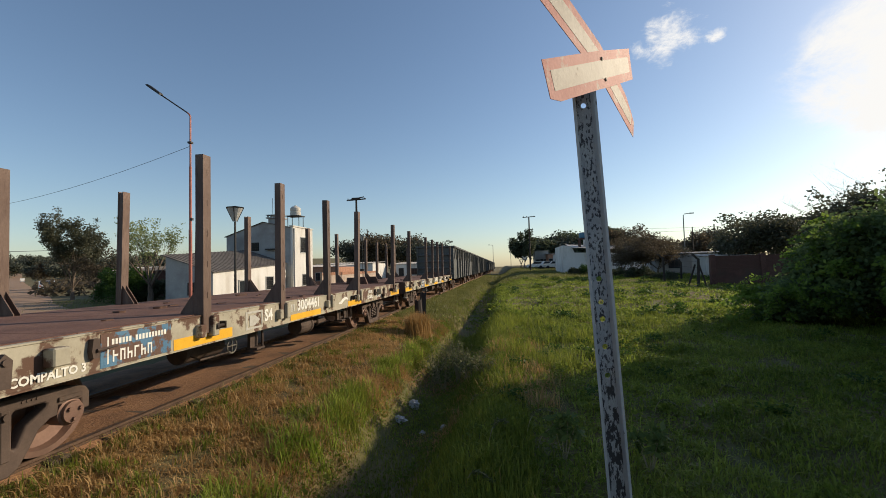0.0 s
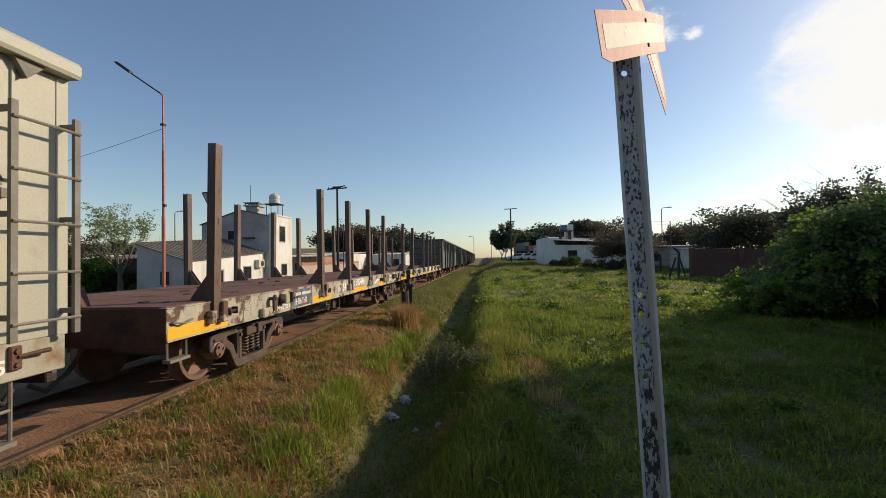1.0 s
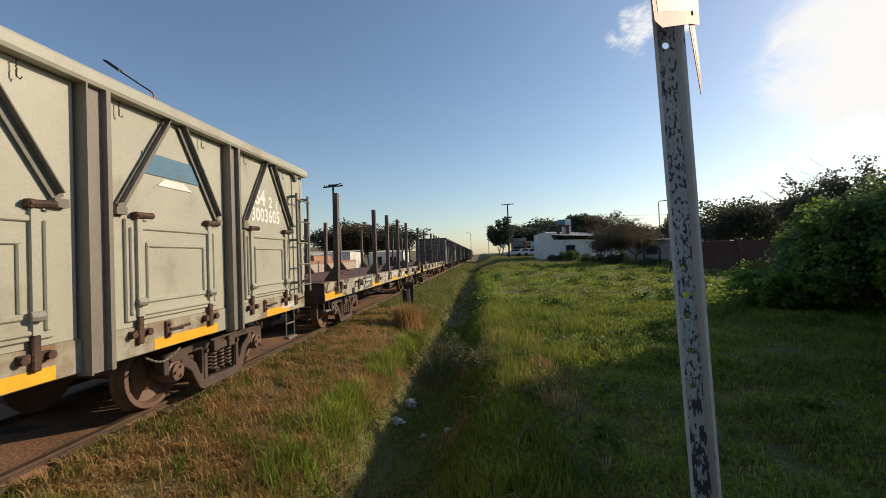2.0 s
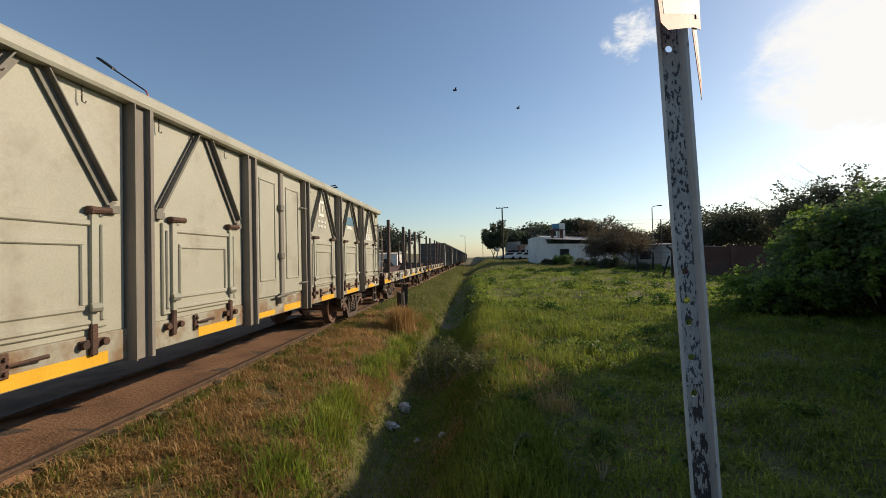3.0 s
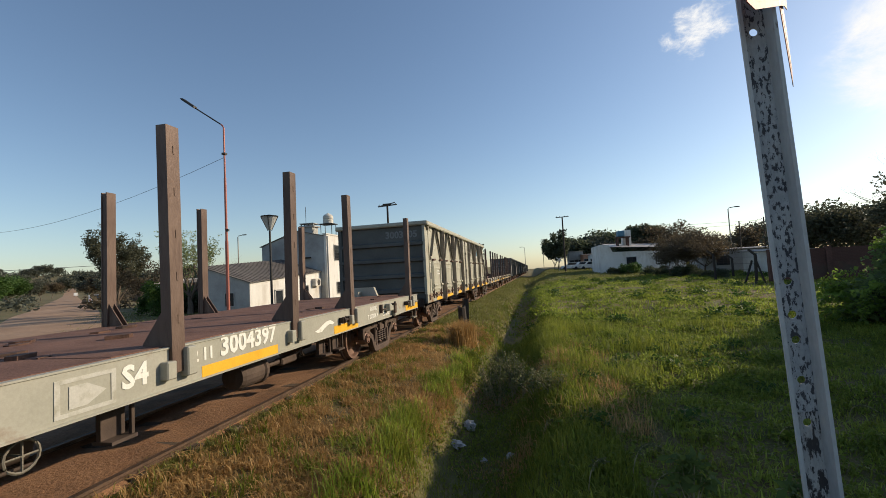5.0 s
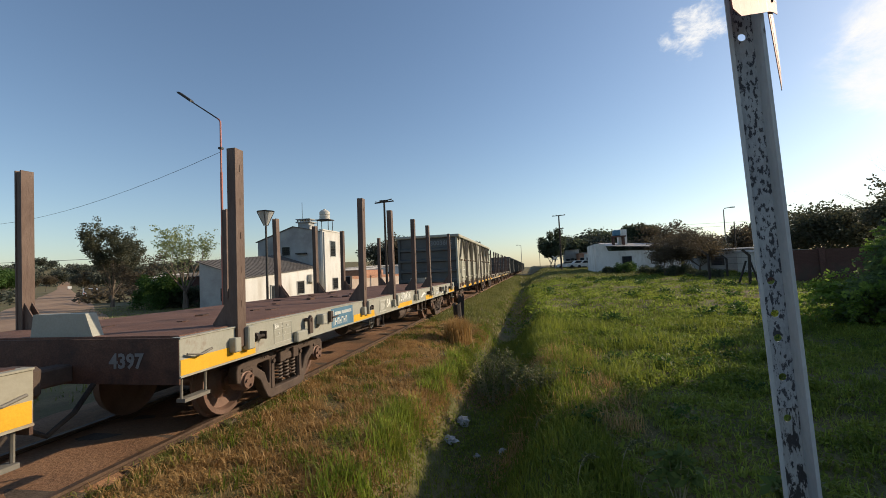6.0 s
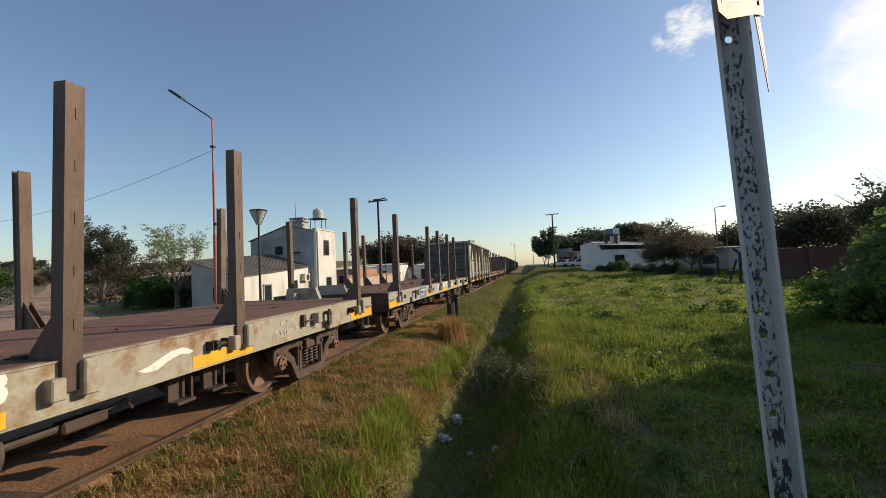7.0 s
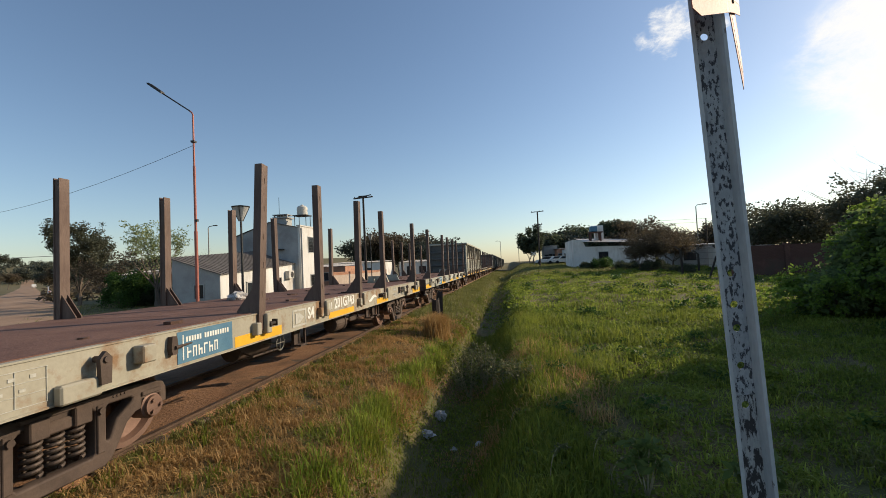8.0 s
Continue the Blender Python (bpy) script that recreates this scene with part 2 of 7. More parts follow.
def ground_z(x, y):
    """Height of the ground: the track's shelf, the ditch beside it, the field beyond, the road's bank, and the far hill."""
    x, y = np.asarray(x, float), np.asarray(y, float)
    ditch_x = 2.85 + 0.25 * np.sin(y * 0.13)
    depth = 0.80 * smooth(-2.4, 1.6, y) * (1 - 0.35 * smooth(14, 50, y))
    right = smooth(3.4, 7.0, x)
    rise = 0.0165 * np.clip(y - 4, 0, 120) * right
    base = -0.12 - 0.14 * smooth(0.4, 2.0, x) + rise - 0.12 * right * smooth(0, 4, y)
    d = x - ditch_x
    cut = np.where(d < 0, np.exp(-np.abs(d / 0.66) ** 3.6), np.exp(-np.abs(d / 1.0) ** 2.2))
    near = 1 - smooth(60, 105, y)
    z = base - depth * cut * near
    z += 0.30 * np.exp(-((x - 4.15) / 0.6) ** 2) * smooth(0.5, 3.5, y) * (1 - 0.6 * smooth(14, 40, y)) * near
    z += 0.10 * smooth(1.0, -2.0, y) * smooth(1.5, 3.0, x)
    wob = 0.05 * np.sin(x * 1.7 + y * 0.9) * np.sin(y * 1.1 - x * 0.6) + 0.05 * np.sin(x * 0.5 + 1) * np.sin(y * 0.43 + x * 0.2)
    z += wob * smooth(0.8, 2.0, x)
    far = np.hypot(x, y)
    z += smooth(280, 760, far) * 26 * smooth(-90, -300, x) + smooth(130, 420, far) * 0.6
    return z


def sheet(name, xs, ys, material, label, zfun=ground_z):
    X, Y = np.meshgrid(xs, ys, indexing="ij")
    Z = zfun(X, Y)
    nx, ny = X.shape
    v = np.stack([X, Y, Z], -1).reshape(-1, 3)
    i = np.arange(nx * ny).reshape(nx, ny)
    f = np.stack([i[:-1, :-1], i[1:, :-1], i[1:, 1:], i[:-1, 1:]], -1).reshape(-1, 4)
    me = bpy.data.meshes.new(name)
    me.from_pydata(v.tolist(), [], f.tolist())
    me.polygons.foreach_set("use_smooth", [True] * len(me.polygons))
    me.materials.append(material)
    return tagged(new(name, me), label, kind="structure")


def grade(*stretches):
    """Rows of (from, to, step) joined into one row of coordinates."""
    return np.unique(np.concatenate([np.arange(a, b + s / 2, s) for a, b, s in stretches]).round(4))


sheet("ground", grade((-2400, -400, 200), (-400, -100, 20), (-100, -10, 5), (-10, -1, 1.0), (-1, 9, 0.2), (9, 40, 1.5), (40, 100, 10), (100, 400, 30), (400, 2400, 200)),
      grade((-400, -60, 40), (-60, -10, 5), (-10, -2, 1.0), (-2, 16, 0.2), (16, 60, 1.0), (60, 120, 4), (120, 500, 20), (500, 4000, 350)), M["soil"], "uneven grassy earth with a ditch beside the railway track")

# the crossing road: a worn strip that runs away to the far hill on the left
ROAD_P, ROAD_D = Vector((0.0, 0.3)), Vector((-0.79, 0.613))


def road_sheet():
    n = Vector((ROAD_D.y, -ROAD_D.x))
    ss = grade((3.2, 90, 1.5), (90, 420, 6))
    ws = np.linspace(-3.2, 3.2, 11)
    v, f = [], []
    for i, s in enumerate(ss):
        for w in ws:
            ww = w * (1.0 + 0.06 * math.sin(s * 0.21 + w))
            p = ROAD_P + ROAD_D * float(s) + n * ww
            p.y -= 5.0 * (1 - float(smooth(3, 30, s)))
            v.append((p.x, p.y, float(ground_z(p.x, p.y)) + 0.03 + 0.03 * math.cos(w / 3.2 * 1.57) - 0.06 * (abs(w) > 3.1)))
    m = len(ws)
    for i in range(len(ss) - 1):
        for j in range(m - 1):
            f.append((i * m + j, i * m + j + 1, (i + 1) * m + j + 1, (i + 1) * m + j))
    me = bpy.data.meshes.new("road")
    me.from_pydata(v, [], f)
    me.polygons.foreach_set("use_smooth", [True] * len(me.polygons))
    me.materials.append(M["road"])
    tagged(new("road", me), "pale reddish dirt road running away past the houses", kind="structure")


road_sheet()


def track():
    """Rusty rails, mostly buried ties and the red earth strip between them."""
    b = Build()
    xs = [-3.1, -2.6, -2.1, -1.5, -1.3, -0.75, -0.2, -0.03, 0.05, 0.12]
    hs = [-0.16, -0.08, -0.05, -0.055, -0.075, -0.06, -0.075, -0.055, -0.09, -0.16]
    ys = grade((-40, -4, 2), (-4, 20, 0.4), (20, 300, 5))
    rr = random.Random(4)
    k = len(xs)
    for y in ys:
        for x, h in zip(xs, hs):
            b.v.append((x + rr.uniform(-.1, .1) * (x in (-3.1, 0.12)), y, h + rr.uniform(-.018, .012)))
    for i in range(len(ys) - 1):
        for j in range(k - 1):
            b.f.append((i * k + j, i * k + j + 1, (i + 1) * k + j + 1, (i + 1) * k + j))
    tagged(part("track_bed", b, M["earth"], smooth=True), "bare red earth between and beside the rails", kind="structure")
    prof = [(-0.035, 0), (0.035, 0), (0.036, -0.03), (0.012, -0.045), (0.012, -0.10), (0.06, -0.12), (-0.06, -0.12), (-0.012, -0.10), (-0.012, -0.045), (-0.036, -0.03)]
    for name, x in (("rail", 0.0), ("rail", -1.5)):
        b = Build().prism([(x + px, z) for px, z in prof], "y", -40, 300)
        tagged(part(name, b, M["rail"]), "rusty steel rail half sunk in red earth", "rail", "rails", kind="structure")
    tie = thing("tie_row", "weathered wooden ties nearly buried in red earth", "railway ties", at=pose(0, 0, 0))
    tagged(tie, kind="structure")
    me = Build().box(-0.95, 0.85, -0.11, 0.11, -0.2, 0.0, 0.015).mesh("tie")
    me.materials.append(M["tie"])
    for i in range(60):
        o = new("tie", me)
        o.parent = tie
        o.matrix_basis = pose(-0.75 + rr.uniform(-.05, .05), -5 + i * 0.66, -0.072 + rr.uniform(-.02, .010), 0, 0, rr.uniform(-2, 2))


track()

# ---- the train ----
CENTRE = -0.75                   # middle of the track
# seconds, place of the open wagon's rear end along the track
RUN = [(0.0, -18.25), (0.5, -16.0), (1.0, -13.76), (1.5, -11.5), (1.7, -10.55), (2.0, -8.85), (2.4, -6.15), (2.8, -3.32), (3.0, -1.95), (3.5, 1.48), (4.0, 4.88), (4.5, 8.28), (5.0, 11.68), (6.5, 21.88), (7.0, 25.28), (7.5, 28.68), (8.0, 32.08)]


def run(t):
    """Place of the train along the track at t, smooth through the rows of RUN."""
    ts, ys = [r[0] for r in RUN], [r[1] for r in RUN]
    i = max(0, min(len(ts) - 2, int(np.searchsorted(ts, t)) - 1))

    def slope(j):
        a, b = max(j - 1, 0), min(j + 1, len(ts) - 1)
        return (ys[b] - ys[a]) / (ts[b] - ts[a])

    h = ts[i + 1] - ts[i]
    u = (t - ts[i]) / h
    return (2 * u**3 - 3 * u**2 + 1) * ys[i] + (u**3 - 2 * u**2 + u) * h * slope(i) + (-2 * u**3 + 3 * u**2) * ys[i + 1] + (u**3 - u**2) * h * slope(i + 1)


R_WHEEL = 0.42
WAGONS, WHEELSETS = [], []       # (object, offset along the train), wheelsets to roll


def wheelset_mesh():
    b = Build()
    b.tube([(-1.05, 0, 0), (1.05, 0, 0)], 0.075, 12)
    for s in (-1, 1):
        prof = [(0.66 * s, 0.10), (0.665 * s, 0.33), (0.655 * s, 0.37), (0.655 * s, 0.455), (0.685 * s, 0.455), (0.70 * s, 0.425), (0.80 * s, 0.415), (0.80 * s, 0.36), (0.735 * s, 0.335), (0.715 * s, 0.22), (0.76 * s, 0.14), (0.82 * s, 0.13), (0.82 * s, 0.075)]
        b.lathe((0, 0, 0), (1, 0, 0), prof if s > 0 else prof, 28)
        b.lathe((0, 0, 0), (s, 0, 0), [(0.93, 0.06), (0.94, 0.125), (1.09, 0.125), (1.10, 0.105), (1.13, 0.10), (1.135, 0.03)], 18)
        for k in range(3):
            a = 2.1 * k + 0.4
            b.tube([(s * 1.12, 0.062 * math.cos(a), 0.062 * math.sin(a)), (s * 1.155, 0.062 * math.cos(a), 0.062 * math.sin(a))], 0.019, 6)
    me = b.mesh("wheelset", True)
    me.materials.append(M["wheel"])
    return me


def plate(name, outlines, thick, bevel):
    """A flat casting from an outline and its holes, in the y-z plane, with rounded edges."""
    cu = bpy.data.curves.new(name, "CURVE")
    cu.dimensions, cu.fill_mode, cu.extrude, cu.bevel_depth, cu.bevel_resolution = "2D", "BOTH", thick / 2 - bevel, bevel, 1
    for pts in outlines:
        sp = cu.splines.new("POLY")
        sp.points.add(len(pts) - 1)
        for q, (y, z) in zip(sp.points, pts):
            q.co = (y, z, 0, 1)
        sp.use_cyclic_u = True
    tmp = bpy.data.objects.new(name, cu)
    scene.collection.objects.link(tmp)
    me = bpy.data.meshes.new_from_object(tmp.evaluated_get(bpy.context.evaluated_depsgraph_get()))
    bpy.data.objects.remove(tmp)
    me.transform(pose(0, 0, 0, 90, 0, 90))
    me.materials.clear()
    return me


def side_frame_mesh():
    """Cast side frame of a bogie: arched ends over the axle boxes, two three-cornered windows, the spring opening, the low seat."""
    half = [(0.30, 0.675), (0.62, 0.67), (0.95, 0.645), (1.07, 0.61), (1.10, 0.56), (1.10, 0.43), (1.05, 0.42), (1.04, 0.53), (0.80, 0.53), (0.79, 0.44), (0.73, 0.43), (0.63, 0.36), (0.55, 0.22), (0.47, 0.10), (0.40, 0.06)]
    outline = half + [(-y, z) for y, z in reversed(half)]
    tri = [(0.41, 0.565), (0.445, 0.595), (0.69, 0.59), (0.725, 0.565), (0.71, 0.52), (0.55, 0.42), (0.475, 0.26), (0.44, 0.235), (0.41, 0.265)]
    hole = [(0.335, 0.56), (0.29, 0.60), (-0.29, 0.60), (-0.335, 0.56), (-0.335, 0.19), (-0.30, 0.15), (0.30, 0.15), (0.335, 0.19)]
    me = plate("side_frame", [outline, tri, [(-y, z) for y, z in reversed(tri)], hole], 0.13, 0.016)
    b = Build()
    for s in (-1, 1):
        for k in range(4):
            b.tube([(0.06, s * (0.50 + 0.04 * k), 0.635), (0.073, s * (0.50 + 0.04 * k), 0.635)], 0.012, 6)
        b.box(0.04, 0.085, min(s * 0.80, s * 1.03), max(s * 0.80, s * 1.03), 0.545, 0.585, 0.006)
        b.tube([(0.02, s * 0.36, 0.55), (0.10, s * 0.36, 0.55)], 0.03, 8)
        b.box(0.05, 0.078, min(s * 0.33, s * 0.40), max(s * 0.33, s * 0.40), 0.18, 0.60, 0.006)
    bm = bmesh.new()
    bm.from_mesh(me)
    extra = b.mesh("bolts")
    bm.from_mesh(extra)
    bm.to_mesh(me)
    bm.free()
    bpy.data.meshes.remove(extra)
    me.materials.append(M["bogie"])
    return me


def spring_mesh():
    b = Build()
    for y in (-0.17, 0.0, 0.17):
        pts = [(0.02 + 0.058 * math.cos(a), y + 0.058 * math.sin(a), 0.225 + 0.265 * a / (2 * math.pi * 5.5)) for a in np.linspace(0, 2 * math.pi * 5.5, 66)]
        b.tube(pts, 0.0165, 6)
    me = b.mesh("spring_set", True)
    me.materials.append(M["spring"])
    return me


def bolster_mesh():
    b = Build()
    b.box(-1.12, 1.12, -0.24, 0.24, 0.50, 0.60, 0.015)
    b.box(-0.8, 0.8, -0.19, 0.19, 0.45, 0.66, 0.02)
    for s in (-1, 1):
        b.box(s * 1.12 - 0.03, s * 1.12 + 0.03, -0.25, -0.10, 0.50, 0.66, 0.01)
        b.box(s * 1.12 - 0.03, s * 1.12 + 0.03, 0.10, 0.25, 0.50, 0.66, 0.01)
        b.bar((s * 1.1, -0.3, 0.67), (s * 1.1, 0.3, 0.67), 0.06, 0.03)
    b.tube([(0, 0, 0.6), (0, 0, 0.84)], 0.2, 14)
    me = b.mesh("bolster")
    me.materials.append(M["bogie"])
    return me


MESH = {"wheelset": wheelset_mesh(), "side_frame": side_frame_mesh(), "spring_set": spring_mesh(), "bolster": bolster_mesh()}


def linked(name, me, parent, m):
    ob = new(name, me)
    ob.parent, ob.matrix_basis = parent, m
    return ob


def bogie(wagon, y):
    for s in (-1, 1):
        fr = linked("side_frame", MESH["side_frame"], wagon, pose(s * 1.03, y, 0, 0, 0, 0 if s > 0 else 180))
        linked("spring_set", MESH["spring_set"], fr, pose(0, 0, 0))
    linked("bolster", MESH["bolster"], wagon, pose(0, y, 0))
    for d in (-0.925, 0.925):
        WHEELSETS.append((linked("wheelset", MESH["wheelset"], wagon, pose(0, y + d, R_WHEEL)), y + d))


def coupler(wagon, y, s):
    b = Build().box(-0.11, 0.11, min(y, y + s * 0.38), max(y, y + s * 0.38), 0.74, 0.92, 0.02)
    b.box(-0.16, 0.20, min(y + s * 0.34, y + s * 0.57), max(y + s * 0.34, y + s * 0.57), 0.68, 0.98, 0.04)
    part("coupler", b, M["bogie"], wagon, "rusty automatic coupler")
    h = Build().tube([(0.35, y, 0.72), (0.36, y + s * 0.2, 0.5), (0.33, y + s * 0.42, 0.36), (0.28, y + s * 0.55, 0.46)], 0.025, 8)
    part("brake_hose", h, M["dark"], wagon, smooth=True)


def end_step(wagon, y, x=1.30, top=0.82, low=0.36):
    b = Build()
    for d in (-0.16, 0.16):
        b.tube([(x, y + d, top), (x, y + d, low)], 0.014, 6)
    b.box(x - 0.05, x + 0.05, y - 0.17, y + 0.17, low - 0.02, low + 0.015)
    if low < 0.5:
        b.tube([(x, y - 0.16, 0.60), (x, y + 0.16, 0.60)], 0.014, 6)
    part("foot_step", b, M["brace"], wagon)


HALF_F, SIDE, FAR = 7.62, 1.37, 1.80
STAKES = (-6.74, -2.88, -0.92, 1.12, 3.08, 6.86)


def stake_mesh():
    """U-section stake with its web and two lips, open towards the end of the wagon."""
    b = Build()
    b.box(-0.055, 0.055, -0.075, -0.055, 0, 2.32)
    b.box(-0.055, -0.035, -0.055, 0.075, 0, 2.32)
    b.box(0.035, 0.055, -0.055, 0.075, 0, 2.32)
    b.box(-0.035, 0.035, 0.050, 0.068, 0.0, 2.30)
    for k in range(5):
        b.box(0.054, 0.060, 0.0, 0.02, 0.45 + k * 0.4, 0.53 + k * 0.4)
    me = b.mesh("stake")
    me.materials.append(M["stake"])
    g = Build()
    g.prism([(-0.05, 0.0), (-0.29, 0.0), (-0.29, 0.03), (-0.05, 0.36)], "y", -0.05, -0.035)
    g.prism([(-0.05, 0.0), (-0.29, 0.0), (-0.29, 0.03), (-0.05, 0.36)], "y", 0.035, 0.05)
    ge = g.mesh("gusset")
    ge.materials.append(M["stake"])
    return me, ge


MESH["stake"], MESH["gusset"] = stake_mesh()


def flat_car(offset, sill, blue, number, weight, seed, lean=()):
    """A flat wagon with stakes; local origin at its middle on the rail heads."""
    rr = random.Random(seed)
    w = thing("flat_wagon", "", "wagon", "wagons of the train")
    WAGONS.append((w, offset))
    # deck of rusty plates with bolted seams and a lip
    n = 10
    for i in range(n):
        y0, y1 = -HALF_F + 0.06 + i * (2 * HALF_F - 0.12) / n, -HALF_F + 0.06 + (i + 1) * (2 * HALF_F - 0.12) / n
        pl = Build().box(-FAR + .007, 1.30, y0 + 0.003, y1 - 0.003, 1.12, 1.178 + rr.uniform(-.003, .003), 0.003)
        part("deck_plate", pl, M["deck"], w, "rust-brown deck plate")
    part("deck_bed", Build().box(-FAR + .12, 1.25, -HALF_F + .06, HALF_F - .06, 1.05, 1.115), M["dark"], w)
    for k in range(26):
        cl = Build()
        x, y, r = rr.uniform(-1.1, 1.1), rr.uniform(-7, 7), rr.uniform(0.03, 0.10)
        cl.prism([(x + r * math.cos(a) * rr.uniform(.5, 1.3), y + 1.6 * r * math.sin(a) * rr.uniform(.5, 1.3)) for a in np.linspace(0, 5.4, 7)], "z", 1.16, 1.182 + r * rr.uniform(0.1, 0.4))
        part("bark_scrap", cl, M["rust"], w)
    # side sills, a channel with lips
    for s in (-1, 1):
        b, e = Build(), SIDE if s > 0 else FAR
        b.prism([(s * (e - 0.10), 0.78), (s * e, 0.78), (s * e, 0.795), (s * (e - 0.012), 0.80), (s * (e - 0.012), 1.15), (s * e, 1.155), (s * e, 1.17), (s * (e - 0.10), 1.17)], "y", -HALF_F, HALF_F)
        sl = part("side_sill", b, sill, w, "painted steel side sill")
        if s < 0:
            continue
        f = SIDE - 0.008
        for y0, y1, z0, z1 in ((6.45, HALF_F - 0.01, 0.80, 0.95), (2.35, 3.35, 0.80, 0.93), (-0.60, 0.72, 0.80, 0.91), (-3.42, -2.31, 0.80, 0.93), (-HALF_F + .01, -6.45, 0.80, 0.95)):
            part("reflector_strip", Build().box(SIDE - 0.013, f, y0, y1, z0, z1), M["yellow"], sl, "yellow reflective strip")
        pn = part("name_panel", Build().box(SIDE - 0.013, f + .001, -4.36, -3.47, 0.81, 1.135), blue, sl, "faded blue operator panel with white bars")
        q = Build()
        q.box(SIDE - 0.012, f + .004, -4.29, -4.275, 0.84, 1.10)
        for k in range(6):
            q.box(SIDE - 0.012, f + .004, -4.24 + .040 * k, -4.213 + .040 * k, 1.02, 1.075)
        for k in range(10):
            q.box(SIDE - 0.012, f + .004, -3.96 + .043 * k, -3.932 + .043 * k, 1.02, 1.075)
        for k in range(6):
            y0 = -4.23 + .085 * k
            q.box(SIDE - 0.012, f + .004, y0, y0 + .017, 0.85, 0.965)
            q.box(SIDE - 0.012, f + .004, y0 + .017, y0 + .060, 0.945 if k % 2 else 0.90, 0.965 if k % 2 else 0.92)
            if k % 3:
                q.box(SIDE - 0.012, f + .004, y0 + .043, y0 + .060, 0.85, 0.945 if k % 2 else 0.90)
        part("bar_mark", q, M["white"], pn)
        lg = Build()
        for y0, y1, z0, z1 in ((-1.98, -1.94, 0.83, 1.10), (-1.56, -1.52, 0.83, 1.10), (-1.94, -1.56, 0.83, 0.86), (-1.94, -1.56, 1.07, 1.10), (-1.88, -1.75, 0.88, 1.04)):
            lg.box(SIDE - 0.012, f + .002, y0, y1, z0, z1)
        lg.prism([(-1.75, 0.88), (-1.60, 0.96), (-1.75, 1.04)], "x", SIDE - .012, f + .002)
        part("emblem", lg, M["white_soft"], sl, "plain white emblem")
        sw = [(1.70, 0.93), (1.82, 0.95), (1.95, 1.0), (2.08, 1.04), (2.22, 1.05), (2.30, 1.02), (2.36, 0.99), (2.30, 0.97), (2.20, 0.99), (2.10, 0.97), (2.0, 0.94), (1.92, 0.90), (1.80, 0.90)]
        part("paint_splash", Build().prism(sw, "x", SIDE - .012, f + .001), M["white"], sl, "white running animal shape in paint")
        ink = M["white_soft"] if sill == M["sill_worn"] else M["white"]
        lettering("S4", 0.26, on_side(f, -1.47, 0.86), M["white"], sl)
        lettering("2 11", 0.17, on_side(f, -0.73, 0.94), M["white"], sl)
        lettering(number, 0.29, on_side(f, -0.34, 0.91), M["white"], sl)
        lettering("66000K", 0.12, on_side(f, 3.98, 1.00), ink, sl)
        lettering(weight, 0.12, on_side(f, 3.84, 0.85), ink, sl)
        lettering("COMPALTO", 0.11, on_side(f, 4.70, 0.83), ink, sl)
        if sill == M["sill_old"]:
            lettering("COMPALTO 3", 0.105, on_side(f, -5.15, 0.81), M["white"], sl)
        else:
            lettering("RA", 0.075, on_side(f, -6.03, 1.02), ink, sl)
        # table of small marks
        tb = Build()
        for k in range(4):
            tb.box(SIDE - .012, f + .001, -6.05, -5.62, 0.84 + k * 0.085, 0.8445 + k * 0.085)
        for k in range(3):
            tb.box(SIDE - .013, f + .002, -6.05 + k * 0.21, -6.0455 + k * 0.21, 0.84, 1.095)
        for k in range(5):
            tb.box(SIDE - .012, f + .001, -6.02 + 0.07 * k, -5.98 + 0.07 * k, 0.95 if k % 2 else 1.035, 0.972 if k % 2 else 1.06)
        part("mark_table", tb, M["white_soft"], sl)
        for e in (-1, 1):
            lev, box_y, eye, pad = (4.57, 4.95, 5.33, 5.52) if e > 0 else (4.45, 4.82, 5.25, 5.42)
            lv = Build()                          # chain lever on its lug
            lv.prism([(e * lev - .03, 0.93), (e * lev + .03, 0.93), (e * lev + .045, 1.0), (e * lev + .03, 1.11), (e * lev - .03, 1.11), (e * lev - .045, 1.0)], "x", SIDE - .01, SIDE + 0.045)
            lv.tube([(SIDE + .05, e * lev, 1.0), (SIDE + .07, e * lev + .20, 1.015)], [0.02, 0.008], 6)
            part("tie_lug", lv, M["bogie"], w)
            bx = Build().box(SIDE - .01, SIDE + 0.11, e * box_y - 0.075, e * box_y + 0.075, 0.94, 1.10, 0.012)
            part("bracket", bx, sill, w)
            ey = Build()
            ey.prism([(e * eye - .045, 0.86), (e * eye + .045, 0.86), (e * eye + .055, 1.07), (e * eye, 1.125), (e * eye - .055, 1.07)], "x", SIDE + .06, SIDE + .10)
            ey.tube([(SIDE - .01, e * eye, 1.06), (SIDE + .115, e * eye, 1.06)], 0.028, 8)
            part("lifting_eye", ey, M["bogie"], w)
            pd = Build().box(SIDE - .01, SIDE + 0.07, e * pad - 0.17, e * pad + 0.17, 0.78, 0.93, 0.015)
            part("jacking_pad", pd, sill, w)
            for y in (2.68, 6.45):
                wi = Build()                      # chain winch: drum, ratchet, lugs
                wi.tube([(SIDE + .045, e * y - .13, 1.0), (SIDE + .045, e * y + .13, 1.0)], 0.022, 8)
                wi.lathe((SIDE + .045, e * y - .10, 1.0), (0, 1, 0), [(0, .02), (0, .055), (.05, .055), (.05, .02)], 12)
                wi.box(SIDE - .01, SIDE + .075, e * y + .10, e * y + .12, 0.955, 1.05)
                wi.box(SIDE - .01, SIDE + .075, e * y - .14, e * y - .125, 0.955, 1.05)
                part("winch", wi, M["dark"], w)
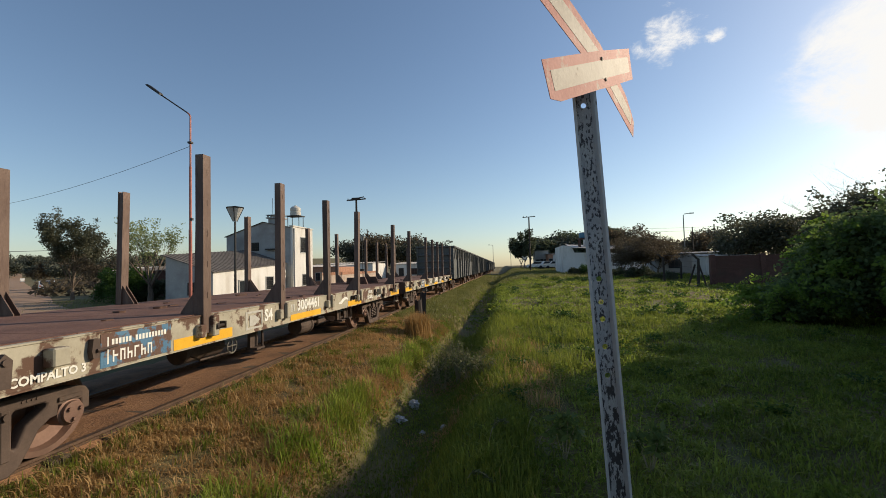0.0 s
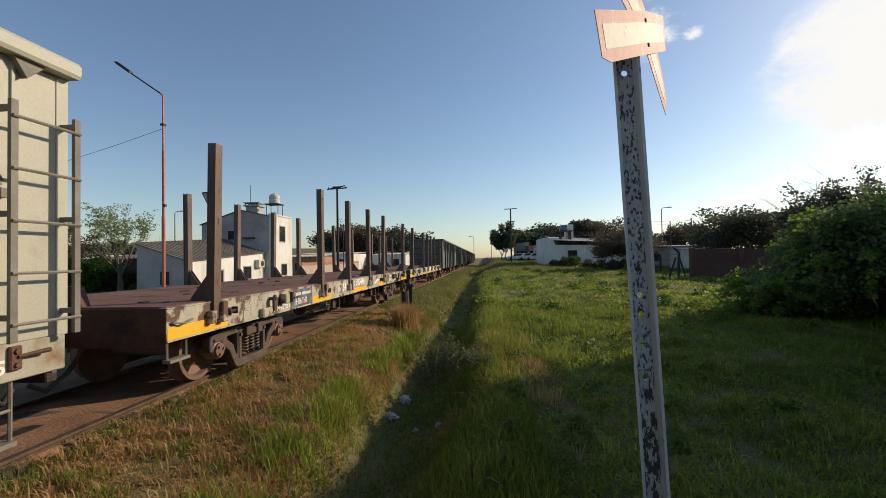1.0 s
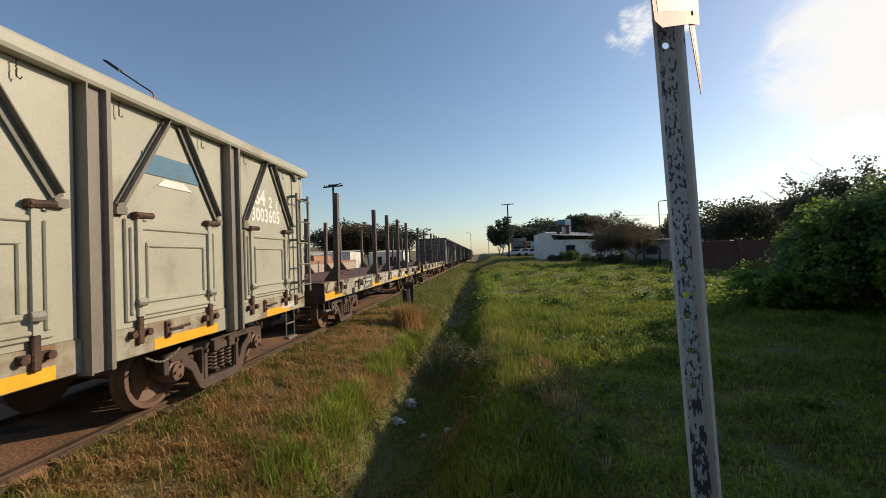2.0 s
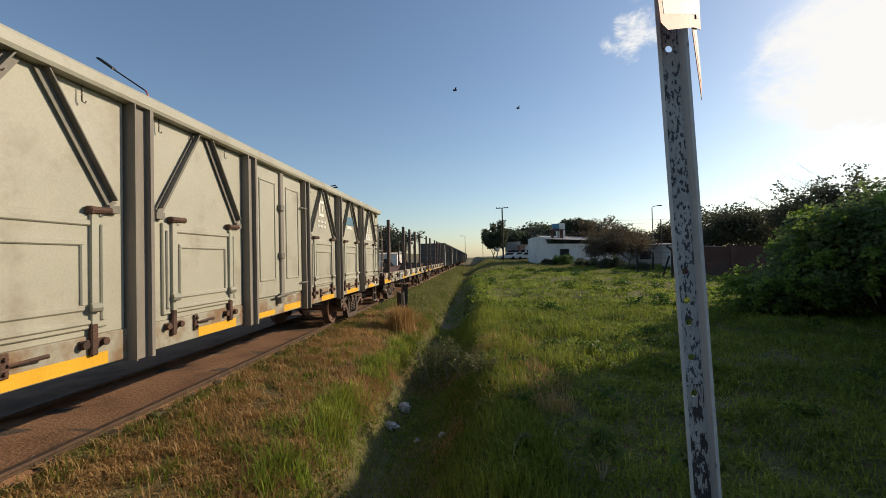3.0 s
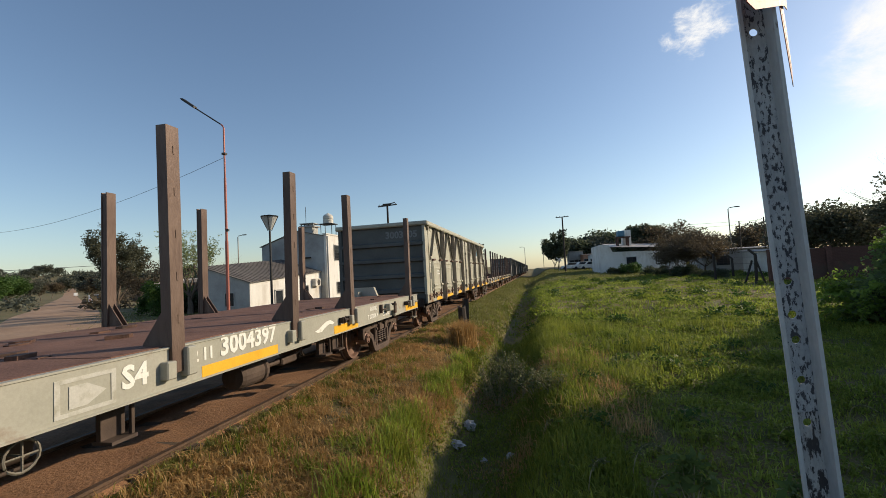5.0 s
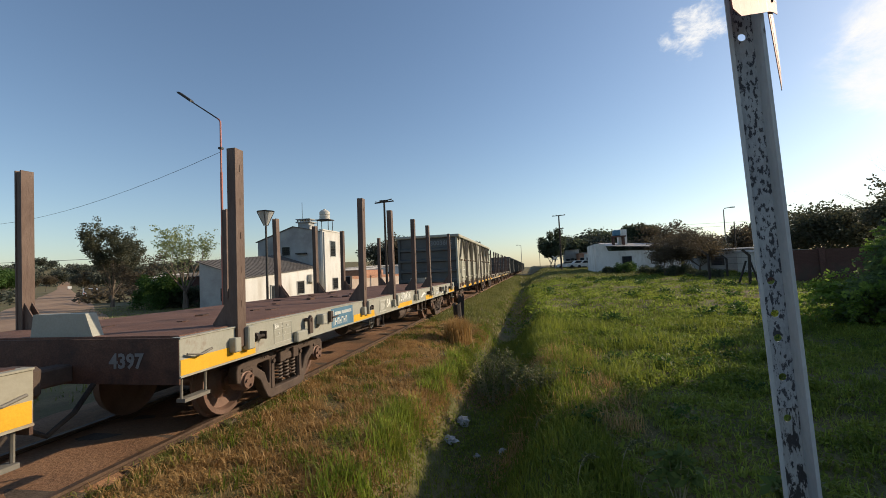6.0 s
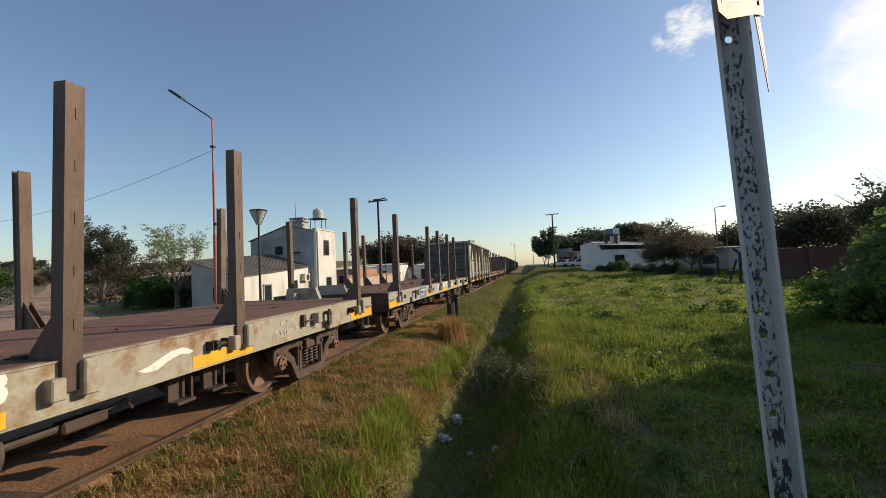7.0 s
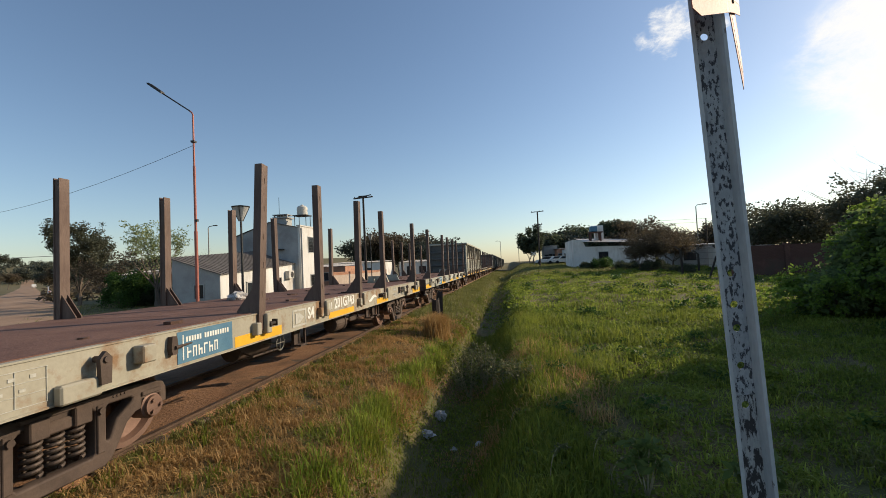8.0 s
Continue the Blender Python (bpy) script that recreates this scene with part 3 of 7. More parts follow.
    for e in (-1, 1):
        b = Build().box(-FAR + .017, SIDE - .017, e * HALF_F - (0.02 if e > 0 else 0.005), e * HALF_F + (0.005 if e > 0 else 0.02), 0.72, 1.165)
        hs = part("end_sill", b, M["rust"], w, "rust-brown end sill")
        if sill != M["sill_old"]:
            lettering(number[-4:], 0.20, pose(0.55, e * (HALF_F + 0.007), 0.84, 90, 0, 0 if e < 0 else 180), M["white_dim"], hs)
        coupler(w, e * HALF_F, e)
        end_step(w, e * (HALF_F - 0.24), low=0.55)
        # low steel stop standing across the deck's end
        fb = Build().prism([(-0.58, 1.17), (0.24, 1.17), (0.14, 1.42), (-0.54, 1.42)], "y", *sorted((e * (HALF_F - .09), e * (HALF_F - .21))))
        fb.box(-0.30, -0.24, *sorted((e * (HALF_F - .20), e * (HALF_F - .42))), 1.17, 1.32)
        part("end_stop", fb, sill if sill != M["sill_old"] else M["rust"], w, "low grey steel stop across the deck end")
        gr = Build().tube([(SIDE + 0.02, e * (HALF_F - 0.06), 1.0), (SIDE + .05, e * (HALF_F - 0.22), 0.97), (SIDE + .02, e * (HALF_F - 0.4), 1.0)], 0.012, 6)
        part("grab_iron", gr, M["brace"], w)
        bogie(w, e * 5.33)
    for k, y in enumerate(STAKES):
        for s in (-1, 1):
            tip = rr.uniform(-1.2, 1.2) + (lean[k] if s > 0 and k < len(lean) else 0)
            edge = SIDE if s > 0 else FAR
            st = linked("stake", MESH["stake"], w, pose(s * (edge - 0.03), y, 0.93, tip, s * rr.uniform(-.6, .9), 0 if s > 0 else 180))
            linked("gusset", MESH["gusset"], st, pose(0, 0, 0.24))
            pk = Build().box(min(s * (edge - .02), s * (edge + .08)), max(s * (edge - .02), s * (edge + .08)), y + 0.05, y + 0.17, 0.88, 1.15, 0.012)
            pk.box(min(s * (edge - .02), s * (edge + .075)), max(s * (edge - .02), s * (edge + .075)), y - 0.18, y - 0.075, 0.89, 1.05, 0.01)
            part("stake_pocket", pk, sill, w)
    b = Build()                                    # centre sill and cross members
    b.box(-0.35, 0.35, -HALF_F + .1, HALF_F - .1, 0.80, 1.05)
    b.box(-0.25, 0.25, -3.9, 3.9, 0.55, 0.82)
    for y in (-3.3, -2.2, -1.1, 0, 1.1, 2.2, 3.3):
        b.box(-FAR + .11, 1.26, y - 0.05, y + 0.05, 0.86, 1.05)
    b.tube([(-0.55, -4, 0.62), (-0.55, 4, 0.62)], 0.02, 6)
    b.tube([(0.75, -4.2, 0.70), (0.75, 4.2, 0.70)], 0.017, 6)
    part("underframe", b, M["dark"], w)
    b = Build()                                    # brake cylinder with its rod and levers
    b.lathe((0.95, 0.35, 0.56), (0, 1, 0), [(0, .06), (0.02, .15), (0.08, .165), (0.45, .165), (0.47, .185), (0.52, .185), (0.53, .05)], 18)
    b.tube([(0.95, 0.85, 0.56), (0.95, 1.5, 0.56)], 0.035, 8)
    b.box(0.88, 1.02, 1.35, 1.75, 0.50, 0.60, 0.02)
    b.tube([(0.95, 1.7, .56), (0.97, 1.95, 0.62), (0.97, 2.02, 0.52)], 0.015, 6)
    part("brake_cylinder", b, M["bogie"], w)
    for y in (-1.3, 2.45, 2.95):
        b = Build()
        b.bar((1.05, y, 0.80), (1.05, y, 0.45), 0.22, 0.05, (0, 1, 0))
        b.box(1.0, 1.2, y - 0.12, y + 0.12, 0.44, 0.47)
        b.bar((1.16, y + .1, 0.80), (1.16, y + .1, 0.46), 0.03, 0.03)
        part("hanger", b, M["bogie"], w)
    tn = Build().lathe((0.7, -2.6, 0.60), (0, 1, 0), [(0, .05), (0.03, .16), (0.85, .16), (0.88, .05)], 16)
    tn.tube([(0.7, -2.5, .62), (1.0, -2.5, .5), (1.05, -1.9, .5)], 0.015, 6)
    hw = Build()
    hw.tube([(1.18, -2.05 + .11 * math.cos(a), .62 + .11 * math.sin(a)) for a in np.linspace(0, 6.283, 17)], 0.011, 5)
    hw.tube([(1.18, -2.16, .62), (1.18, -1.94, .62)], 0.008, 5)
    hw.tube([(1.18, -2.05, .51), (1.18, -2.05, .73)], 0.008, 5)
    hw.tube([(0.9, -2.05, .62), (1.19, -2.05, .62)], 0.013, 5)
    part("air_reservoir", tn, M["bogie"], w, smooth=True)
    part("brake_wheel", hw, M["brace"], w)
    return w


HALF_G = 7.65
POSTS = (-5.25, -3.15, -1.05, 1.05, 3.15, 5.25)
GX = 1.47


def hook_chain(b, x, y, z):
    for k in range(3):
        b.tube([(x, y - .006, z - .03 * k), (x, y + .006, z - .03 * k - .014), (x, y - .006, z - .03 * k - .028)], 0.005, 5)
    b.tube([(x, y, z - .085), (x, y, z - .13), (x + .012, y + .016, z - .145), (x + .016, y + .024, z - .125)], 0.006, 5)


def open_wagon(offset, full=True, dark_sides=False):
    """High-sided open wagon with drop doors and a central door; local origin at its middle on the rail heads."""
    w = thing("open_wagon", "", "wagon", "wagons of the train")
    WAGONS.append((w, offset))
    paint = M["gond_dark"] if dark_sides else M["gond"]
    edges = (-HALF_G, *POSTS, HALF_G)
    TOP, SB, ST = 3.26, 0.82, 1.10
    for s in (-1, 1):
        b = Build().box(min(s * (GX - .08), s * (GX - .10)), max(s * (GX - .08), s * (GX - .10)), -HALF_G, HALF_G, ST, TOP)
        for i in range(7):                         # each bay's sheet, pressed a little proud
            y0, y1 = edges[i] + (0.13 if i else 0.02), edges[i + 1] - (0.13 if i < 6 else 0.02)
            part("side_panel", Build().box(min(s * (GX - .081), s * (GX - .055)), max(s * (GX - .081), s * (GX - .055)), y0, y1, ST, TOP - .02, 0.008), paint, w)
        sw = part("side_wall", b, paint, w, "grey-green steel side" if not dark_sides else "dark steel side")
        sl = Build().box(min(s * (GX - .10), s * (GX - .045)), max(s * (GX - .10), s * (GX - .045)), -HALF_G, HALF_G, SB, ST, 0.008)
        part("side_sill", sl, M["gond_low"] if not dark_sides else M["gond_dark"], w, "rust-streaked side sill")
        cp = Build().prism([(s * (GX - .12), TOP - .02), (s * (GX + .05), TOP - .02), (s * (GX + .065), TOP + .01), (s * (GX + .065), TOP + .09), (s * (GX + .04), TOP + .12), (s * (GX - .12), TOP + .12)], "y", -HALF_G - .03, HALF_G + .03)
        part("top_rail", cp, paint, w)
        for y in POSTS:
            p = Build().prism([(s * (GX - .08), y - .11), (s * (GX + .05), y - .11), (s * (GX + .05), y - .095), (s * GX, y - .095), (s * GX, y + .085), (s * (GX + .052), y + .085), (s * (GX + .052), y + .13), (s * (GX - .08), y + .13)], "z", SB - .03, TOP - .02)
            part("side_post", p, M["post_brown"] if not dark_sides else M["gond_dark"], w)
    for e in (-1, 1):
        b = Build().box(-GX + .06, GX - .06, *sorted((e * (HALF_G - .10), e * (HALF_G - .06))), 0.80, TOP)
        ribs = []
        for z in (1.15, 1.62, 2.12, 2.62):
            ribs.append(Build().prism([(e * (HALF_G - .07), z), (e * (HALF_G + .045), z + .03), (e * (HALF_G + .045), z + .12), (e * (HALF_G - .07), z + .17)], "x", -GX + .12, GX - .12))
        # end wall, ribs and far corner post are coloured dark for their shade
        for xa, xb, za in ((-GX + .02, -GX + .13, 0.78), (GX - .13, GX - .048, 1.102)):
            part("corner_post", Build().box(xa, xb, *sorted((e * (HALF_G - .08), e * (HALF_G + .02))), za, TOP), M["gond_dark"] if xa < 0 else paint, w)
        ew = part("end_wall", b, M["gond_dark"], w, "ribbed end wall, its shade put into the dark grey")
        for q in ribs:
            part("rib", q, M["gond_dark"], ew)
        cp = Build().box(-GX - .06, GX + .06, *sorted((e * (HALF_G - .1), e * (HALF_G + .07))), TOP - .01, TOP + .12, 0.03)
        part("top_rail", cp, paint, w)
        if e < 0 and full:
            lettering("3003605", 0.30, pose(0.12, -HALF_G + .055, 2.84, 90, 0, 0), M["white_dim"], ew)
        st = Build().box(-1.3, 1.3, *sorted((e * (HALF_G - .05), e * (HALF_G + .05))), 0.70, 0.98, 0.01)
        part("end_sill", st, M["dark"], w)
        coupler(w, e * HALF_G, e)
        bogie(w, e * 5.52)
    fl = Build().box(-GX + .1, GX - .1, -HALF_G + .1, HALF_G - .1, 1.0, 1.08)
    fl.box(-0.35, 0.35, -HALF_G + .1, HALF_G - .1, 0.72, 1.0)
    part("floor", fl, M["dark"], w)
    if not full:
        b = Build()
        for i in (0, 1, 2, 4, 5, 6):
            c = (edges[i] + edges[i + 1]) / 2
            for t in (-1, 1):
                b.bar((GX - .03, c + t * .12, TOP - .03), (GX - .03, c + t * .85, 2.36), 0.05, 0.09)
        part("brace", b, M["gond_dark"] if dark_sides else M["brace"], w)
        return w
    f = GX - .05
    for i in range(7):
        c = (edges[i] + edges[i + 1]) / 2
        y0, y1 = edges[i], edges[i + 1]
        if i == 3:                                 # the central double door with its hinges
            for a, z in ((y0 + .16, 0), (c + .05, 0)):
                d = Build().box(f - .01, f + .035, a, a + .82, 1.14, 3.18, 0.015)
                dr = part("door", d, M["gond"], w, "tall hinged steel door")
                for aa, bb, z0, z1 in ((a + .14, a + .17, 1.4, 3.0), (a + .65, a + .68, 1.4, 3.0), (a + .17, a + .65, 2.97, 3.0), (a + .17, a + .65, 1.4, 1.43)):
                    part("pressing", Build().box(f + .03, f + .05, aa, bb, z0, z1, 0.006), M["gond"], dr)
            h = Build().box(f, f + .07, c - .07, c + .05, 1.05, 3.2, 0.01)
            part("door_post", h, M["post_brown"], w)
            for z in (1.75, 2.55):
                part("hinge", Build().box(f + .02, f + .10, c - .12, c + .02, z, z + .10, 0.012), M["brace"], w)
            lk = Build().tube([(f + .09, c - .3, 1.12), (f + .11, c + .35, 1.16)], 0.018, 6)
            lk.tube([(f + .07, y1 - .3, 1.3), (f + .10, y1 - .05, 1.3)], 0.015, 6)
            lk.tube([(f + .07, y1 - .3, 2.7), (f + .10, y1 - .05, 2.7)], 0.015, 6)
            lk.box(f, f + .09, c - .14, c - .05, 1.0, 1.17, 0.01)
            part("door_lock", lk, M["brace"], w)
            part("reflector_strip", Build().box(f - .0, f + .007, c + .15, y1 - .2, SB + .02, SB + .13), M["yellow"], w)
            part("reflector_strip", Build().box(f - .0, f + .007, y0 + .15, c - .2, SB + .02, SB + .10), M["yellow"], w)
            continue
        off = 0.10 if i == 0 else -0.10 if i == 6 else 0.0
        for t in (-1, 1):
            p, q = Vector((f + .02, c + off + t * .09, TOP - .02)), Vector((f + .02, c + off + t * .76, 2.24))
            br = Build().bar(p, q, 0.012, 0.10)
            br.bar(p + Vector((.03, 0, .045)), q + Vector((.03, 0, .045)), 0.06, 0.012)
            br.box(f, f + .05, q.y - .06, q.y + .06, 2.17, 2.24)
            part("brace", br, M["brace"], w, "grey angle-iron brace")
        dc = c + (0.16 if i == 0 else -0.16 if i == 6 else 0)
        d = Build().box(f - .01, f + .022, dc - .70, dc + .70, 1.16, 2.14, 0.01)
        dr = part("drop_door", d, M["gond"], w, "pressed steel drop door")
        for aa, bb, z0, z1 in ((-.46, -.42, 1.36, 1.88), (.42, .46, 1.36, 1.88), (-.46, .46, 1.32, 1.37), (-.46, .46, 1.87, 1.92), (-.66, -.62, 1.22, 2.06), (.62, .66, 1.22, 2.06), (-.52, .52, 2.04, 2.09), (-.52, .52, 1.20, 1.24)):
            part("pressing", Build().box(f + .015, f + .042, dc + aa, dc + bb, z0, z1, 0.010), M["gond"], dr)
        for t in (-1, 1):
            hg = Build()
            yy = dc + t * .55
            hg.box(f + .02, f + .05, yy - .035, yy + .035, 1.20, 2.16)
            hg.tube([(f + .05, yy - .05, 1.34), (f + .085, yy + .02, 1.34)], 0.04, 8)
            part("door_strap", hg, M["gond"], dr)
            part("hinge_pin", Build().tube([(f + .045, yy - .045, 2.175), (f + .075, yy + .13, 2.18)], 0.032, 8).box(f + .0, f + .07, yy - .06, yy - .01, 2.14, 2.21, 0.01), M["rust"], dr)
            lt = Build().box(f, f + .045, yy - .035, yy + .035, 0.93, 1.20, 0.01)
            lt.box(f, f + .03, yy - .13, yy + .13, 1.0, 1.07, 0.008)
            lt.tube([(f + .04, yy - .10, 1.035), (f + .06, yy - .10, 1.035)], 0.035, 8)
            lt.tube([(f + .04, yy + .10, 1.035), (f + .06, yy + .10, 1.035)], 0.035, 8)
            part("door_latch", lt, M["rust"], dr, "rusty door latch")
        lt = Build().box(f, f + .03, dc - .20, dc - .13, 0.92, 1.10, 0.008)
        lt.tube([(f + .02, dc - .165, 0.96), (f + .05, dc - .165, 0.96)], 0.016, 6)
        lt.tube([(f + .02, dc - .165, 1.06), (f + .05, dc - .165, 1.06)], 0.016, 6)
        lt.tube([(f + .035, dc - .15, 1.01), (f + .06, dc + .12, 1.02)], [0.012, 0.018], 6)
        part("tie_lug", lt, M["rust"], w)
        part("reflector_strip", Build().box(f - .001, f + .007, dc - .35 if i % 2 else dc - .1, dc + .72, SB + .01, SB + .12), M["yellow"], w, "yellow reflective strip")
        for t in (-.75, -.2, .45):
            hk = Build()
            hook_chain(hk, f + .03, c + off + t, TOP - .04)
            part("tarpaulin_hook", hk, M["dark"], w)
    for y in (-HALF_G + .42, HALF_G - .42):
        part("seam", Build().box(f - .01, f + .012, y - .012, y + .012, ST, TOP - .02), M["gond"], w)
    for y in (-HALF_G + .32, HALF_G - .32):
        part("gusset", Build().prism([(y - .14, TOP - .02), (y + .10, TOP - .02), (y - .04, TOP - .16)], "x", f, f + .06), M["brace"], w)
        lg = Build().box(f, f + .035, y - .13, y - .04, 0.90, 1.08, 0.01)
        for z in (.94, 1.04):
            lg.tube([(f + .02, y - .085, z), (f + .05, y - .085, z)], 0.02, 6)
        lg.tube([(f + .04, y - .08, 1.0), (f + .06, y + .14, 1.01)], [0.014, 0.02], 6)
        part("tie_lug", lg, M["rust"], w)
    mk = Build().box(f - .006, f + .004, -HALF_G + .50, -HALF_G + .84, 1.56, 1.76)
    part("dark_patch", mk, M["gond_dark"], w, "dark rectangular patch")
    tb = Build()
    for k in range(4):
        tb.box(f, f + .004, -HALF_G + .50, -HALF_G + .98, 1.88 + k * .075, 1.887 + k * .075)
    for y in (.5, .74, .975):
        tb.box(f, f + .005, -HALF_G + y, -HALF_G + y + .006, 1.88, 2.11)
    part("mark_table", tb, M["white"], w)
    lettering("RA 670", 0.07, on_side(f - .003, -HALF_G + .53, 2.04), M["white"], w)
    lettering("ACC", 0.065, on_side(f - .003, -HALF_G + .53, 1.965), M["white"], w)
    lettering("SALIO DE FPN", 0.075, on_side(f + .024, -HALF_G + 1.36, 1.76), M["white"], w, squeeze=.8)
    bm = Build()
    for k in range(6):
        bm.box(f + .02, f + .033, -HALF_G + 1.36 + .085 * k, -HALF_G + 1.36 + .085 * k + .06, 1.69, 1.735)
    part("bar_mark", bm, M["white"], w)
    lettering("S4", 0.33, on_side(f - .003, 5.94, 2.50), M["white"], w)
    lettering("2", 0.24, on_side(f - .003, 6.36, 2.50), M["white"], w)
    lettering("1 1", 0.20, on_side(f - .003, 6.58, 2.50), M["white"], w)
    lettering("3003605", 0.29, on_side(f - .003, 5.82, 2.25), M["white"], w, squeeze=.9)
    lettering("3003605", 0.14, on_side(f + .008, HALF_G - .95, 0.86), M["white"], w)
    # blue and white painted emblem on one bay, plain shapes
    em = Build().box(f, f + .004, 3.75, 4.75, 2.62, 2.84)
    part("emblem", em, M["blue"], w, "plain blue band of an emblem")
    em = Build().prism([(3.95, 2.52), (4.5, 2.52), (4.35, 2.60), (4.05, 2.60)], "x", f, f + .004)
    part("emblem", em, M["white"], w)
    em = Build()
    for a0, a1, z0, z1 in ((2.01, 2.25, 2.94, 3.0), (2.01, 2.25, 2.66, 2.72), (1.95, 2.01, 2.66, 3.0), (2.1, 2.16, 2.76, 2.9)):
        em.box(f, f + .004, a0, a1, z0, z1)
    for k in range(6):
        em.box(f, f + .004, 1.85 + k * .09, 1.85 + k * .09 + .06, 2.52, 2.57)
        em.box(f, f + .004, 1.85 + k * .09, 1.85 + k * .09 + .06, 2.42, 2.47)
    part("emblem", em, M["white"], w)
    # ladder at the front end
    ld = Build()
    for y in (HALF_G - .52, HALF_G - .03):
        ld.bar((f + .13, y, 1.12), (f + .13, y, 2.88), 0.03, 0.05)
        for z in (1.3, 2.05, 2.82):
            ld.box(f, f + .14, y - .02, y + .02, z - .02, z + .02)
    for z in (1.25, 1.62, 2.0, 2.38, 2.76):
        ld.tube([(f + .15, HALF_G - .54, z), (f + .15, HALF_G - .01, z)], 0.013, 6)
    part("ladder", ld, M["brace"], w)
    end_step(w, HALF_G - .55, 1.38, 0.86)
    ch = Build()
    for k in range(9):
        ch.tube([(1.2, 4.0 + .06 * k, 0.72 - .1 * math.sin(k * .35)), (1.2, 4.05 + .06 * k, 0.72 - .1 * math.sin(k * .35 + .3))], 0.012, 5)
    part("brake_chain", ch, M["brace"], w)
    return w


w = flat_car(-8.63, M["sill"], M["blue"], "3004397", "T 20700K 4", 2)
tagged(w, "grey-green flat wagon with rusty stakes and yellow reflector strips")
w = flat_car(-25.13, M["sill_worn"], M["blue"], "201G743", "T 20700K 5", 3, (0, -5.2, 0, 0, 0, 0))
tagged(w, "stained cream flat wagon with rusty stakes and a blue panel")
w = open_wagon(HALF_G, True)
tagged(w, "tall grey-green open wagon with drop doors and braces")
w = flat_car(16.55 + HALF_F, M["sill_old"], M["blue_old"], "3004461", "T 20700K 3", 5)
tagged(w, "peeling cream and rust flat wagon with rusty stakes")
w = flat_car(16.55 + 3 * HALF_F + 1.1, M["sill_old"], M["blue_old"], "3004463", "T 20700K 3", 6)
tagged(w, "old rust-stained flat wagon with rusty stakes")
nxt = 16.55 + 4 * HALF_F + 2.2
for k in range(9):
    w = open_wagon(nxt + HALF_G, False, True)
    tagged(w, "dark high-sided open wagon far up the train")
    nxt += 2 * HALF_G + 1.15

# ---- more materials ----
M["post"] = pmat("flaking_white_post_paint", (0.33, 0.34, 0.36), (0.46, 0.47, 0.48), 6, 0.6, 0.0, 0.25, 60, stain=(0.05, 0.05, 0.06), stain_scale=46, stain_at=0.545, stain_soft=0.02, stretch=(1.3, 1.3, 0.6), grainy=0.12)
M["post_bare"] = pmat("bared_post_paint", (0.33, 0.33, 0.33), (0.45, 0.44, 0.43), 6, 0.65, 0.0, 0.3, 60, stain=(0.045, 0.04, 0.042), stain_scale=26, stain_at=0.49, stain_soft=0.02, stretch=(1.5, 1.5, 0.5), grainy=0.15)
M["post_edge"] = pmat("grey_white_post_edge", (0.40, 0.41, 0.42), (0.52, 0.52, 0.51), 4, 0.6, 0.0, 0.15, 50, stain=(0.16, 0.13, 0.11), stain_scale=14, stain_at=0.68, stain_soft=0.03, stretch=(1.2, 1.2, 0.4), grainy=0.08)
M["pink"] = pmat("sun_faded_red_paint", (0.40, 0.10, 0.075), (0.50, 0.19, 0.155), 5, 0.62, 0.0, 0.08, 40, stain=(0.46, 0.36, 0.29), stain_scale=6, stain_at=0.62, stain_soft=0.05, grainy=0.06, spec=0.15)
M["cream"] = pmat("faded_cream_sign_paint", (0.36, 0.31, 0.24), (0.45, 0.41, 0.33), 5, 0.6, 0.0, 0.08, 40, stain=(0.18, 0.13, 0.08), stain_scale=9, stain_at=0.66, stain_soft=0.03, grainy=0.06, spec=0.18)
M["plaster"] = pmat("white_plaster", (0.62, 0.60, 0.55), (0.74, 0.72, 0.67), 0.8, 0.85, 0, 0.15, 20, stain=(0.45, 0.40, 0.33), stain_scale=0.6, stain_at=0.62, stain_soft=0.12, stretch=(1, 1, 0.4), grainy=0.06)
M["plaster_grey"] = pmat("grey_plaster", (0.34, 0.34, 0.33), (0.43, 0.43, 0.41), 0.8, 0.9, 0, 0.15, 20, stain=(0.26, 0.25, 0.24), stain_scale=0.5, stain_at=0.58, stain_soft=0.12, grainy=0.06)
M["roof"] = pmat("dark_sheet_roof", (0.10, 0.085, 0.075), (0.16, 0.14, 0.12), 1.0, 0.8, 0, 0.3, 20)
M["tin"] = pmat("pale_sheet_roof", (0.42, 0.38, 0.34), (0.52, 0.48, 0.44), 0.8, 0.6, 0.1, 0.2, 20, grainy=0.08)
M["brick"] = pmat("terracotta_brick", (0.36, 0.17, 0.10), (0.50, 0.27, 0.17), 3, 0.9, 0, 0.4, 30, vary=0.2)
M["mortar"] = pmat("lime_mortar", (0.42, 0.33, 0.26), (0.5, 0.4, 0.32), 3, 0.95, 0, 0.3, 30)
M["brick_dark"] = pmat("sooty_brick", (0.09, 0.045, 0.036), (0.14, 0.07, 0.055), 2, 0.95, 0, 0.4, 25, stain=(0.09, 0.06, 0.045), stain_scale=0.8, stain_at=0.55)
M["glass"] = pmat("dark_window_glass", (0.02, 0.025, 0.03), (0.035, 0.04, 0.045), 2, 0.08, 0, 0, 20)
M["iron"] = pmat("dark_iron", (0.03, 0.03, 0.03), (0.055, 0.05, 0.045), 5, 0.6, 0.4, 0.2, 40)
M["redpole"] = pmat("faded_red_pole_paint", (0.34, 0.10, 0.07), (0.42, 0.15, 0.11), 2, 0.55, 0.1, 0.1, 40)
